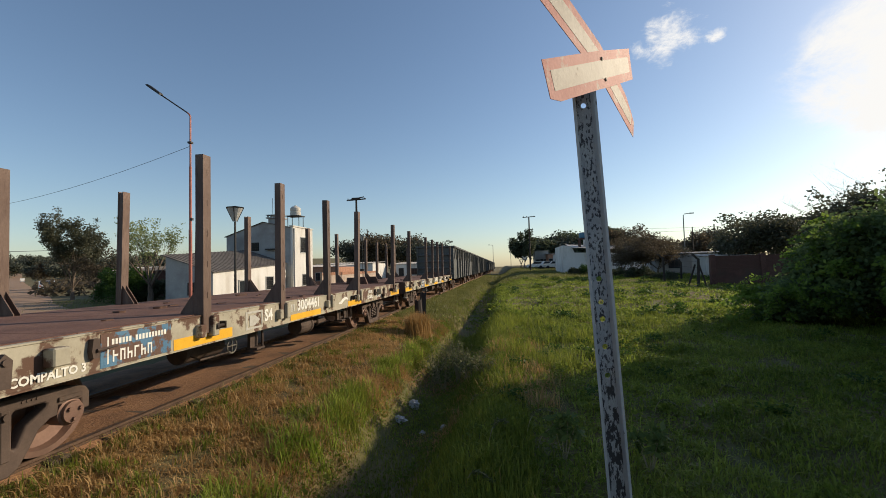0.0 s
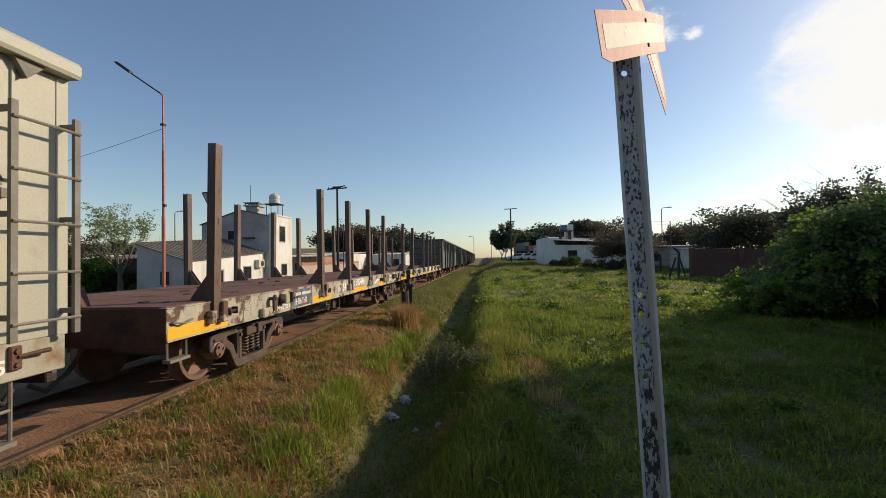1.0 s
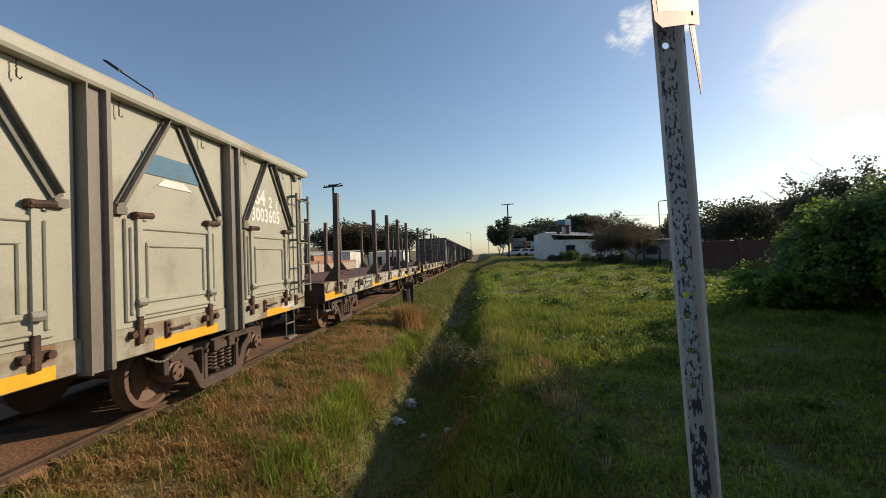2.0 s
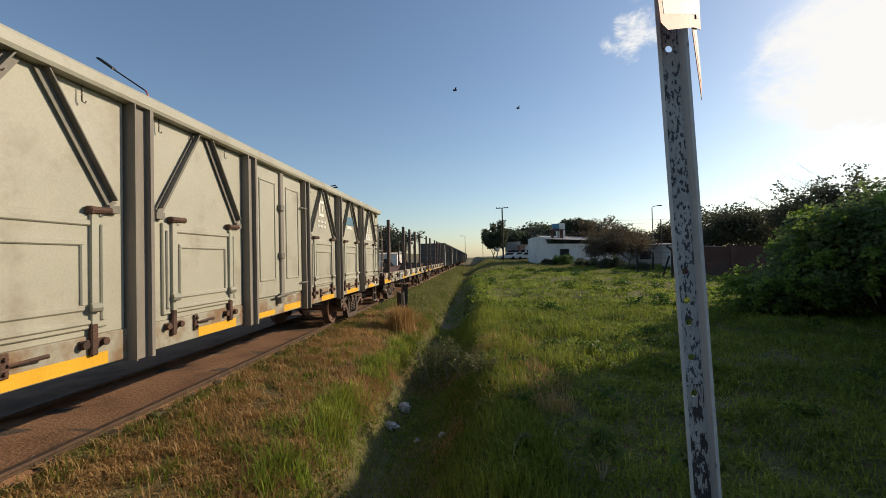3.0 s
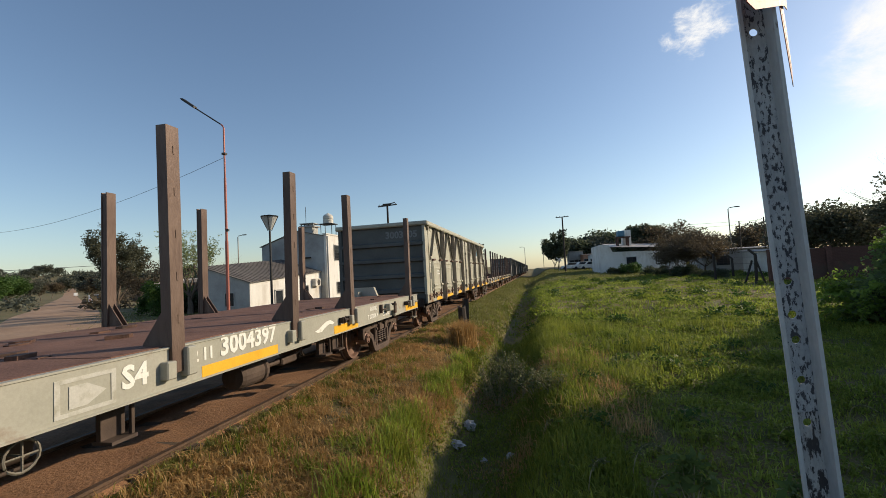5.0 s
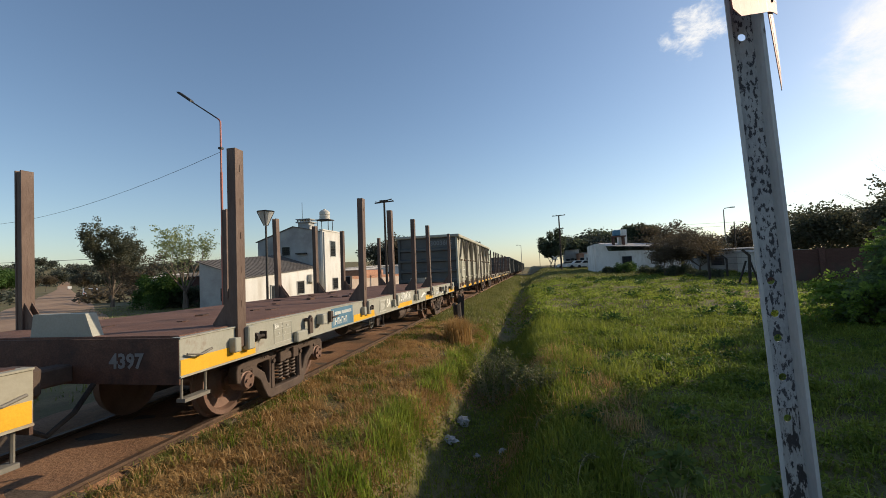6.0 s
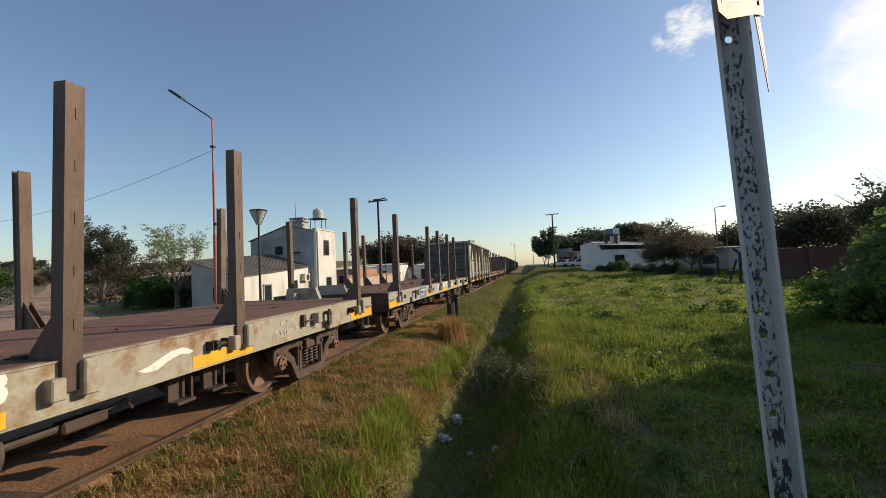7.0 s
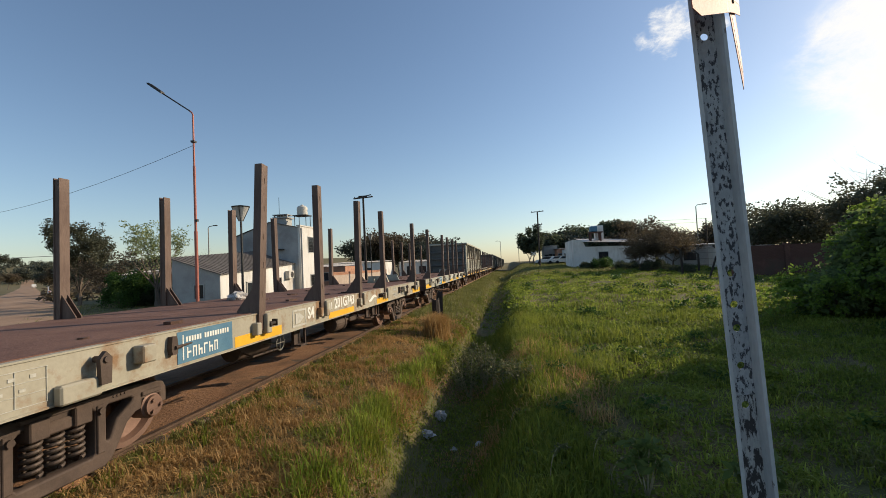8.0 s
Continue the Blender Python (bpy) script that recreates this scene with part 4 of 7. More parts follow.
M["bark"] = pmat("grey_brown_bark", (0.10, 0.075, 0.055), (0.18, 0.14, 0.105), 4, 0.95, 0, 0.6, 25, stretch=(1, 1, 0.3))
M["polewood"] = pmat("dark_tarred_pole", (0.035, 0.028, 0.024), (0.065, 0.052, 0.042), 3, 0.9, 0, 0.4, 30, stretch=(1, 1, 0.2))
M["tank"] = pmat("cream_water_tank", (0.50, 0.47, 0.41), (0.60, 0.57, 0.50), 3, 0.6, 0, 0.1, 40)
M["litter"] = pmat("crumpled_white_plastic", (0.40, 0.38, 0.36), (0.54, 0.52, 0.50), 12, 0.6, 0, 0.5, 40)
M["concrete"] = pmat("weathered_concrete", (0.26, 0.235, 0.20), (0.36, 0.33, 0.28), 4, 0.9, 0, 0.4, 40)
M["car"] = pmat("silver_car_paint", (0.50, 0.52, 0.54), (0.56, 0.58, 0.60), 2, 0.3, 0.3, 0, 20)
M["tyre"] = pmat("black_rubber", (0.015, 0.015, 0.015), (0.03, 0.03, 0.03), 5, 0.8, 0, 0.2, 40)
M["lantern"] = pmat("milky_lantern_glass", (0.42, 0.42, 0.40), (0.5, 0.5, 0.47), 3, 0.35, 0, 0, 20)
L_DARK = leaf_mat("dark_tree_leaf", (0.06, 0.075, 0.045), (0.11, 0.13, 0.07), through_light=0.45)
L_BROWN = leaf_mat("brown_tree_leaf", (0.085, 0.066, 0.045), (0.15, 0.12, 0.07), through_light=0.45)
L_FRESH = leaf_mat("fresh_spring_leaf", (0.10, 0.15, 0.035), (0.17, 0.22, 0.07), through_light=0.45)
L_PALE = leaf_mat("pale_young_leaf", (0.20, 0.24, 0.10), (0.34, 0.38, 0.18), through_light=0.4)
L_GREEN = leaf_mat("green_shrub_leaf", (0.04, 0.085, 0.018), (0.085, 0.15, 0.03), through_light=0.4)
L_BUSH = leaf_mat("hedge_leaf", (0.10, 0.145, 0.06), (0.21, 0.28, 0.09), through_light=0.55)
# brighter copy of the hedge leaf, with sunlight put into its colour
L_SPRAY = leaf_mat("painted_sunlit_hedge_leaf", (0.13, 0.21, 0.035), (0.28, 0.38, 0.07), through_light=0.6)
L_FAR = leaf_mat("hazy_far_leaf", (0.06, 0.068, 0.05), (0.105, 0.11, 0.075), through_light=0.2)
L_OLIVE = leaf_mat("dull_olive_leaf", (0.07, 0.075, 0.045), (0.13, 0.13, 0.08), through_light=0.4)
E_X, E_Y, E_Z = 3.97, -1.53, 1.69


def sight(ratio, slope, d):
    """A place d ahead of the standing point, by its sideways and upward slopes."""
    return E_X + ratio * d, E_Y + d, E_Z + slope * d


def gz(x, y):
    return float(ground_z(x, y))


# ---- the crossing sign ----
def crossing_sign():
    base = (5.225, 1.06, -0.5)
    lean = 3.1
    t = thing("crossing_sign", "leaning peeling white post with two faded red and cream boards", "railway sign", at=pose(*base, 2.2, -lean, 0))
    H = 3.62
    fl, wb, ft = Build(), Build(), Build()
    holes = [3.30, 2.09, 1.93, 1.81, 1.62, 1.42]
    # a folded channel: two lipped flanges, and a web cut by round bolt holes
    for m in (-1, 1):
        fl.prism([(m * 0.079, -0.040), (m * 0.062, -0.040), (m * 0.050, 0.012), (m * 0.050, 0.020), (m * 0.056, 0.020), (m * 0.068, -0.032), (m * 0.079, -0.032)], "z", 0, H)
    z, n, r, w = 0.0, 16, 0.019, 0.050
    for c in sorted(holes):
        b = ft if c < 1.5 else wb
        b.box(-w, w, 0.012, 0.020, z, c - w)
        for yy in (0.012, 0.020):
            k = len(b.v)
            for i in range(n):
                a = 2 * math.pi * i / n
                b.v.append((r * math.cos(a), yy, c + r * math.sin(a)))
            for i in range(n):
                a = 2 * math.pi * i / n
                m = max(abs(math.cos(a)), abs(math.sin(a)))
                b.v.append((w * math.cos(a) / m, yy, c + w * math.sin(a) / m))
            b.f += [(k + i, k + (i + 1) % n, k + n + (i + 1) % n, k + n + i) for i in range(n)]
        k = len(b.v)
        b.v += [(r * math.cos(2 * math.pi * i / n), yy, c + r * math.sin(2 * math.pi * i / n)) for yy in (0.012, 0.020) for i in range(n)]
        b.f += [(k + i, k + (i + 1) % n, k + n + (i + 1) % n, k + n + i) for i in range(n)]
        z = c + w
    wb.box(-w, w, 0.012, 0.020, z, H)
    part("post_flange", fl, M["post_edge"], t, "pale grey painted flanges of the post")
    part("post_web", wb, M["post"], t, "flaking white web of the post")
    part("post_web", ft, M["post_bare"], t, "web bared to dark metal near its foot")
    inv = t.matrix_basis.inverted()
    c = Vector((5.11, 0.95, 3.08))

    def board(name, u0, z0, u1, z1, wide, push, fold, cut0, cut1, label):
        """A thin board along a slope in the sign's plane, folded a little where it is bolted on."""
        d = Vector((u1 - u0, z1 - z0)).normalized()
        nrm = Vector((-d.y, d.x)) * (wide / 2)

        def place(u, z, off):
            a = radians(56 + (fold if u > 0.07 else -2.0))
            q = Vector((math.cos(a), math.sin(a), 0))
            o = Vector((math.cos(radians(56)), math.sin(radians(56)), 0)) * 0.07
            nn = Vector((q.y, -q.x, 0))
            p = c + (o + q * (u - 0.07) if u > 0.07 else Vector((math.cos(radians(54)), math.sin(radians(54)), 0)) * (u - 0.07) + o) + nn * (push + off)
            return inv @ Vector((p.x, p.y, z))

        L = math.hypot(u1 - u0, z1 - z0)

        def slab(a0, a1, v0, v1, o0, o1, mat, nm, par, lab=""):
            bb = Build()
            cuts = [a0 + (a1 - a0) * i / 14 for i in range(15)]
            rows = []
            for s in cuts:
                e0 = max(0.0, (cut0 - s) / cut0) if cut0 else 0
                e1 = max(0.0, (s - (L - cut1)) / cut1) if cut1 else 0
                for v in (v0, v1):
                    vv = v
                    if v > 0:
                        vv = v * (1 - 0.85 * e1 ** 1.5)
                    else:
                        vv = v * (1 - 0.25 * e0 ** 2)
                    ctr = Vector((u0, z0)) + d * s + nrm * vv
                    for o in (o0, o1):
                        rows.append(place(ctr.x, ctr.y, o))
            k = len(cuts)
            bb.v = [tuple(p) for p in rows]
            for i in range(k - 1):
                q, w2 = 4 * i, 4 * i + 4
                bb.f += [(q, q + 1, w2 + 1, w2), (q + 2, w2 + 2, w2 + 3, q + 3), (q, w2, w2 + 2, q + 2), (q + 1, q + 3, w2 + 3, w2 + 1)]
            bb.f += [(0, 2, 3, 1), (4 * k - 4, 4 * k - 3, 4 * k - 1, 4 * k - 2)]
            return part(nm, bb, mat, par, lab)

        o = slab(0, L, -1, 1, 0, 0.004, M["pink"], name, t, label)
        slab(0.07, L - 0.09, -0.48, 0.48, 0.004, 0.0055, M["cream"], "painted_band", o)
        bo = Build()
        for v in (-0.55, 0.55):
            p = place(0.06 + v * nrm.x, (z0 + z1) / 2 + (0.06 - (u0 + u1) / 2) * d.y / d.x * 1.0 + v * nrm.y, 0.004)
            bo.lathe(p, inv.to_3x3() @ Vector((0.83, -0.56, 0)), [(0, 0.014), (0.006, 0.013), (0.008, 0.004)], 8)
        part("bolt", bo, M["iron"], o)

    board("sign_board", -0.72, 2.725, 0.84, 3.37, 0.25, 0.060, 5.0, 0.04, 0.0, "bent faded red and cream sign board")
    board("sign_board", -0.82, 3.37, 0.88, 2.865, 0.25, 0.040, 4.0, 0.0, 0.30, "bent faded red and cream sign board")


crossing_sign()


# ---- trees ----
def branches(rr, base, height, spread, levels=3, first=5, r0=0.12, up=0.55, trunk=0.35):
    """Trunk and limbs as tapering tubes; returns the mesh builder and the tips."""
    b = Build()
    tips = []

    def grow(p, d, length, r, level):
        n = 4
        pts, rad = [p], [r]
        for i in range(n):
            d = (d + Vector((rr.uniform(-.18, .18), rr.uniform(-.18, .18), rr.uniform(-.05, .14)))).normalized()
            p = p + d * (length / n)
            pts.append(p)
            rad.append(r * (1 - 0.55 * (i + 1) / n))
        b.tube(pts, rad, 6 if level == 0 else 4, False)
        if level >= 2 or level == levels - 1:
            tips.append((pts[2], d))
        if level >= levels:
            tips.append((p, d))
            return
        for k in range(first if level == 0 else rr.choice((2, 3, 3))):
            i = rr.randint(2, n) if level else rr.randint(n - 1, n)
            a = rr.uniform(0, 6.283)
            side = Vector((math.cos(a), math.sin(a), 0))
            nd = (d * rr.uniform(.3, .8) + side * spread + Vector((0, 0, up * rr.uniform(.2, 1)))).normalized()
            grow(pts[i], nd, length * rr.uniform(.55, .8) if level else height * (1 - trunk) * rr.uniform(.45, .62), rad[i] * .62, level + 1)

    grow(Vector(base), Vector((rr.uniform(-.06, .06), rr.uniform(-.06, .06), 1)), height * trunk, r0, 0)
    return b, tips


def leaves_mesh(name, centres, n_each, size, cloud, rs, mat, droop=0.0, flat=0.7, lens=1.0):
    """Small pointed leaves strewn round centres: each a folded pair of triangles."""
    c = np.repeat(np.asarray(centres, float), n_each, 0)
    n = len(c)
    off = rs.normal(0, 1, (n, 3))
    off /= np.maximum(np.linalg.norm(off, axis=1, keepdims=True), 1e-6)
    off *= (rs.uniform(0, 1, (n, 1)) ** 0.45) * cloud
    off[:, 2] *= flat
    p = c + off
    d = rs.normal(0, 1, (n, 3))
    d[:, 2] = d[:, 2] * 0.6 - droop
    d /= np.linalg.norm(d, axis=1, keepdims=True)
    s = np.cross(d, rs.normal(0, 1, (n, 3)))
    s /= np.maximum(np.linalg.norm(s, axis=1, keepdims=True), 1e-6)
    k = size * rs.uniform(0.6, 1.35, (n, 1))
    v = np.stack([p, p + d * k * 0.5 + s * k * 0.32 * lens, p + d * k, p + d * k * 0.5 - s * k * 0.32 * lens], 1).reshape(-1, 3)
    i = np.arange(n)[:, None] * 4
    me = bpy.data.meshes.new(name)
    me.from_pydata(v.tolist(), [], (i + np.array([0, 1, 2, 3])).tolist())
    me.materials.append(mat)
    return me


def tree(x, y, height, spread, mat, label, seed, n_each=40, leaf=0.14, cloud=0.6, r0=0.14, trunk=0.35, levels=3, first=5, up=0.55, name="tree", z=None, droop=0.0):
    rr, rs = random.Random(seed), np.random.RandomState(seed)
    zz = gz(x, y) if z is None else z
    t = thing(name, label, "tree" if name == "tree" else "bush", at=pose(x, y, zz - 0.05))
    b, tips = branches(rr, (0, 0, 0), height, spread, levels, first, r0, up, trunk)
    part("trunk", b, M["bark"], t, smooth=True)
    top = max(p.z for p, _ in tips)
    if n_each:
        cr = new("crown", leaves_mesh("crown", [p[:] for p, _ in tips], n_each, leaf, cloud, rs, mat, droop))
        cr.parent = t
    k = height / max(top, 0.1) * 0.97
    t.scale = (k, k, k)
    return t


def bush(x, y, rx, ry, h, mat, label, seed, n=9000, leaf=0.11, name="bush", z=None, clumps=60, shape=0.9, puff=0.22, sprays=0):
    """A dense shrub: short stems and leaf clumps that fill an uneven dome, thick at its skin."""
    rr, rs = random.Random(seed), np.random.RandomState(seed)
    zz = gz(x, y) if z is None else z
    t = thing(name, label, name, at=pose(x, y, zz - 0.05))
    cs = []
    b = Build()
    for k in range(clumps):
        a, q = rr.uniform(0, 6.283), math.sqrt(rr.uniform(0.0, 1)) * rr.uniform(0.8, 1.08)
        dome = max(0.05, 1 - q ** 2.4) ** 0.5
        zc = h * dome * rr.uniform(0.25, 1.0) ** 0.55 * shape
        c = (rx * q * math.cos(a), ry * q * math.sin(a), max(0.12, zc - 0.1))
        cs.append(c)
        b.tube([(c[0] * .15, c[1] * .15, 0), (c[0] * .6, c[1] * .6, c[2] * .55), c], [0.03, 0.018, 0.006], 4, False)
    for k in range(clumps // 3):                    # single shoots that break the outline
        a, q = rr.uniform(0, 6.283), math.sqrt(rr.uniform(0.1, 1))
        dome = max(0.05, 1 - q ** 2.4) ** 0.5
        p0 = Vector((rx * q * math.cos(a) * .9, ry * q * math.sin(a) * .9, h * dome * .85))
        e = p0 + Vector((math.cos(a) * .35 * q, math.sin(a) * .35 * q, rr.uniform(.2, .6))) * min(1.0, h * .3)
        b.tube([p0, e], [.012, .004], 4, False)
        cs += [p0.lerp(e, u)[:] for u in (.5, 1.0)]
    tips = []
    for k in range(sprays):                         # long arching sprays, leafy to the tip
        a, q = rr.uniform(0, 6.283), math.sqrt(rr.uniform(0.2, 1))
        p0 = Vector((rx * q * math.cos(a) * .85, ry * q * math.sin(a) * .85, h * max(0.08, 1 - q ** 2.4) ** 0.5 * rr.uniform(.5, 1.0)))
        L, rise = rr.uniform(.6, 1.5), rr.uniform(.35, 1.3)
        pts = [p0 + Vector((math.cos(a) * L * u, math.sin(a) * L * u, L * (rise * u - .75 * u * u))) for u in (0, .25, .5, .75, 1.0)]
        pts = [p if p.z > .15 else Vector((p.x, p.y, .15)) for p in pts]
        b.tube(pts, [.013, .011, .009, .006, .003], 4, False)
        tips += [pts[i].lerp(pts[i + 1], f)[:] for i in range(4) for f in (.25, .75)]
    if tips:
        # the sprays look sunlit by their lighter leaf colour
        sp = new("leafy_spray", leaves_mesh("leafy_spray", tips, 12, leaf * .85, 0.14, rs, L_SPRAY, 0.35, 0.8))
        sp.parent = t
    part("stem", b, M["bark"], t)
    cl = new("crown", leaves_mesh("crown", cs, max(1, n // clumps), leaf, min(rx, ry, h) * puff + 0.12, rs, mat, 0.25, 0.9))
    cl.parent = t
    return t


# the big hedge on the right that shades the verge; most taller neighbours are unseen, added for shade
bush(15.9, 12.1, 2.5, 2.4, 3.5, L_BUSH, "large leafy green hedge bush at the verge", 11, 21000, 0.16, clumps=110, sprays=170)
bush(13.0, 12.3, 0.9, 0.9, 1.4, L_BUSH, "low leafy shoots at the foot of the hedge", 12, 2600, 0.13, clumps=30, sprays=60)
# three bushes out of view, added only to cast shade over the verge
bush(18.8, 9.8, 2.8, 2.8, 8.0, L_BUSH, "unseen tall dense green bush beside the road, added for shade", 13, 26000, 0.17, clumps=150)
bush(14.8, 4.6, 3.0, 2.9, 5.6, L_BUSH, "unseen tall dense green bush beside the road, added for shade", 14, 30000, 0.16, clumps=150)
bush(12.6, 0.4, 2.6, 2.6, 4.6, L_BUSH, "unseen tall dense green bush beside the road, added for shade", 15, 20000, 0.16, clumps=120)
bush(22.5, 16.2, 3.0, 2.5, 3.9, L_DARK, "dark evergreen bush behind the hedge", 16, 18000, 0.15, clumps=90)

# out of view too: added so its shadow reaches the near ditch
bush(21.4, 12.2, 2.4, 2.4, 9.4, L_DARK, "unseen tall leafy dark tree, added behind the hedge for shade", 17, 26000, 0.26, "tree", clumps=170)
x, y, z = sight(0.745, 0, 36)
tree(x, y, 8.0, 0.8, L_OLIVE, "tall dense dark tree far behind the hedge", 18, 30, 0.28, 0.75, 0.26, 0.10, 4, 9, 0.5)

# trees over the right-hand wall and houses
x, y, z = sight(0.563, 0.132, 42)
tree(x, y, 5.9, 1.0, L_OLIVE, "dark spreading tree behind the brick wall", 21, 24, 0.26, 0.8, 0.22, 0.10, 4, 9, 0.35)
x, y, z = sight(0.67, 0.14, 46)
tree(x, y, 8.2, 0.9, L_BROWN, "bare twiggy tree with a few brown leaves", 22, 0, 0.2, 0.8, 0.18, 0.3, 4, 6)
for k, (r, d, hh) in enumerate(((0.735, 44, 11.0), (0.80, 40, 10.5), (0.87, 42, 11.5))):
    x, y, z = sight(r, 0, d)
    tree(x, y, hh, 0.9, L_BROWN, "tall bare twiggy tree behind the hedge", 26 + k, 0, 0.2, 0.7, 0.42, 0.3, 5, 6)
x, y, z = sight(0.62, 0.12, 50)
tree(x, y, 6.4, 1.0, L_OLIVE, "dark spreading tree behind the brick wall", 23, 24, 0.28, 0.85, 0.24, 0.10, 4, 9, 0.35)
x, y, z = sight(0.228, 0.088, 76)
bush(x, y, 4.6, 3.6, 7.4, L_DARK, "wide dark evergreen tree behind the white house", 24, 20000, 0.36, "tree", clumps=110)
x, y, z = sight(0.262, 0.085, 72)
tree(x, y, 6.4, 1.2, L_BROWN, "brown half-bare tree beside the white house", 25, 70, 0.28, 1.1, 0.2, 0.3, 3, 6)
for k, (r, s, d, hh) in enumerate(((0.295, 0.07, 44, 4.0), (0.322, 0.076, 46, 4.4), (0.345, 0.06, 48, 3.8), (0.275, 0.062, 46, 3.5))):
    x, y, z = sight(r, s, d)
    tree(x, y, hh, 1.1, L_BROWN, "twiggy half-bare shrub tree in front of the fence", 30 + k, 26, 0.14, 0.7, 0.10, 0.2, 4, 6)
for k, (r, d, hh, w) in enumerate(((0.05, 100, 8.6, 0.45), (0.043, 104, 7.0, 0.5))):
    x, y, z = sight(r, 0, d)
    tree(x, y, hh, w, L_DARK, "dark narrow conifer far up the verge", 36 + k, 110, 0.4, 1.0, 0.2, 0.2, 3, 7)
for k in range(9):
    x, y, z = sight(0.09 + 0.017 * k, 0, 110 + 7 * (k % 3))
    tree(x, y, 6.2 + 1.1 * (k % 3), 1.1, L_FAR if k % 2 else L_DARK, "far dark tree behind the houses", 40 + k, 80, 0.5, 1.5, 0.2, 0.3, 2, 6)
for k in range(6):
    x, y, z = sight(0.36 + 0.05 * k, 0, 70 + 6 * (k % 3))
    tree(x, y, 4.6 + 0.8 * (k % 3), 1.1, L_BROWN if k % 2 else L_FAR, "far twiggy tree behind the fence", 50 + k, 50, 0.3, 1.2, 0.14, 0.3, 3, 6)
for k, (r, d, w, hh) in enumerate(((0.20, 55, 1.3, 1.3), (0.17, 56, 1.0, 0.8), (0.25, 50, 1.6, 0.9), (0.31, 44, 1.4, 1.0), (0.36, 40, 1.0, 0.7))):
    x, y, z = sight(r, 0, d)
    bush(x, y, w, w, hh, L_GREEN if k == 0 else L_DARK, "low dark green shrub at the field's edge", 60 + k, 2600, 0.13, clumps=30)

# left of the train
x, y, z = sight(-1.128, 0, 30)
tree(x, y, 7.2, 0.42, L_OLIVE, "tall dark feathery tree beside the dirt road", 77, 40, 0.17, 0.42, 0.2, 0.22, 4, 10, 0.75)
x, y, z = sight(-0.895, 0, 26)
tree(x, y, 6.0, 0.8, L_PALE, "pruned tree with upright shoots and fresh pale leaves", 71, 13, 0.13, 0.24, 0.24, 0.22, 4, 8, 1.7)
x, y, z = sight(-1.06, 0, 28)
tree(x, y, 4.2, 1.0, L_BROWN, "small brown half-bare tree in a garden", 72, 40, 0.13, 0.5, 0.12, 0.3, 3, 5)
x, y, z = sight(-0.975, 0, 26.5)
bush(x, y, 1.7, 1.5, 2.5, L_GREEN, "dense green garden shrub", 73, 9000, 0.13, clumps=60)
x, y, z = sight(-0.90, 0, 27.5)
bush(x, y, 2.2, 1.2, 1.5, L_DARK, "dark garden hedge below the trees", 74, 7000, 0.13, clumps=50)
x, y, z = sight(-0.80, 0, 40)
tree(x, y, 5.4, 0.9, L_BROWN, "bare twiggy tree behind the white shed", 75, 0, 0.2, 0.5, 0.14, 0.3, 4, 6)
for k in range(8):
    x, y, z = sight(-0.345 + 0.022 * k, 0, 90 + 8 * (k % 2))
    tree(x, y, 7.4 + 1.0 * (k % 3), 1.1, L_BROWN if k % 3 else L_FAR, "tall half-bare tree behind the low houses", 80 + k, 60, 0.36, 1.4, 0.2, 0.25, 3, 7)
for k, (r, d, hh) in enumerate(((-1.62, 40, 4.6), (-1.52, 60, 5.0), (-1.46, 80, 5.5), (-1.40, 110, 6.0), (-1.15, 62, 5.0), (-1.19, 85, 5.5), (-1.215, 115, 6.0), (-1.36, 150, 6.5))):
    x, y, z = sight(r, 0, d)
    tree(x, y, hh, 1.0, L_GREEN if k < 2 else (L_BROWN if k % 2 else L_FAR), "roadside tree along the dirt road", 90 + k, 70, 0.24 + 0.01 * k, 1.0, 0.14, 0.3, 3, 6)
for k in range(26):
    r = -1.75 + 0.045 * k
    x, y, z = sight(r, 0, 230 + 45 * (k % 5))
    tree(x, y, 7 + 2.0 * (k % 3), 1.2, L_FAR, "far hazy tree on the hill", 110 + k, 60, 0.9, 2.4, 0.3, 0.25, 2, 7)


def roadside_scrub():
    """Hazy scrub and woods that line the dirt road and cover the far hill."""
    rs = np.random.RandomState(61)
    for name, n, d0, d1, r0, r1, size, cloud, mat, lab in (("road_scrub", 90, 36, 150, -1.22, -1.06, 0.5, 1.3, L_BROWN, "brown scrub lining the dirt road"), ("road_scrub", 60, 40, 160, -1.60, -1.42, 0.5, 1.3, L_FAR, "hazy green scrub lining the dirt road"), ("far_woods", 420, 190, 640, -2.0, -0.7, 1.7, 3.6, L_FAR, "hazy woods on the far hill")):
        d, q = rs.uniform(d0, d1, n), rs.uniform(r0, r1, n)
        c = np.stack([E_X + q * d, E_Y + d, np.zeros(n)], 1)
        c[:, 2] = ground_z(c[:, 0], c[:, 1]) + cloud * rs.uniform(.3, .8, n)
        tagged(new(name, leaves_mesh(name, c, 46, size, cloud, rs, mat)), lab, "scrub", kind="stuff")


roadside_scrub()


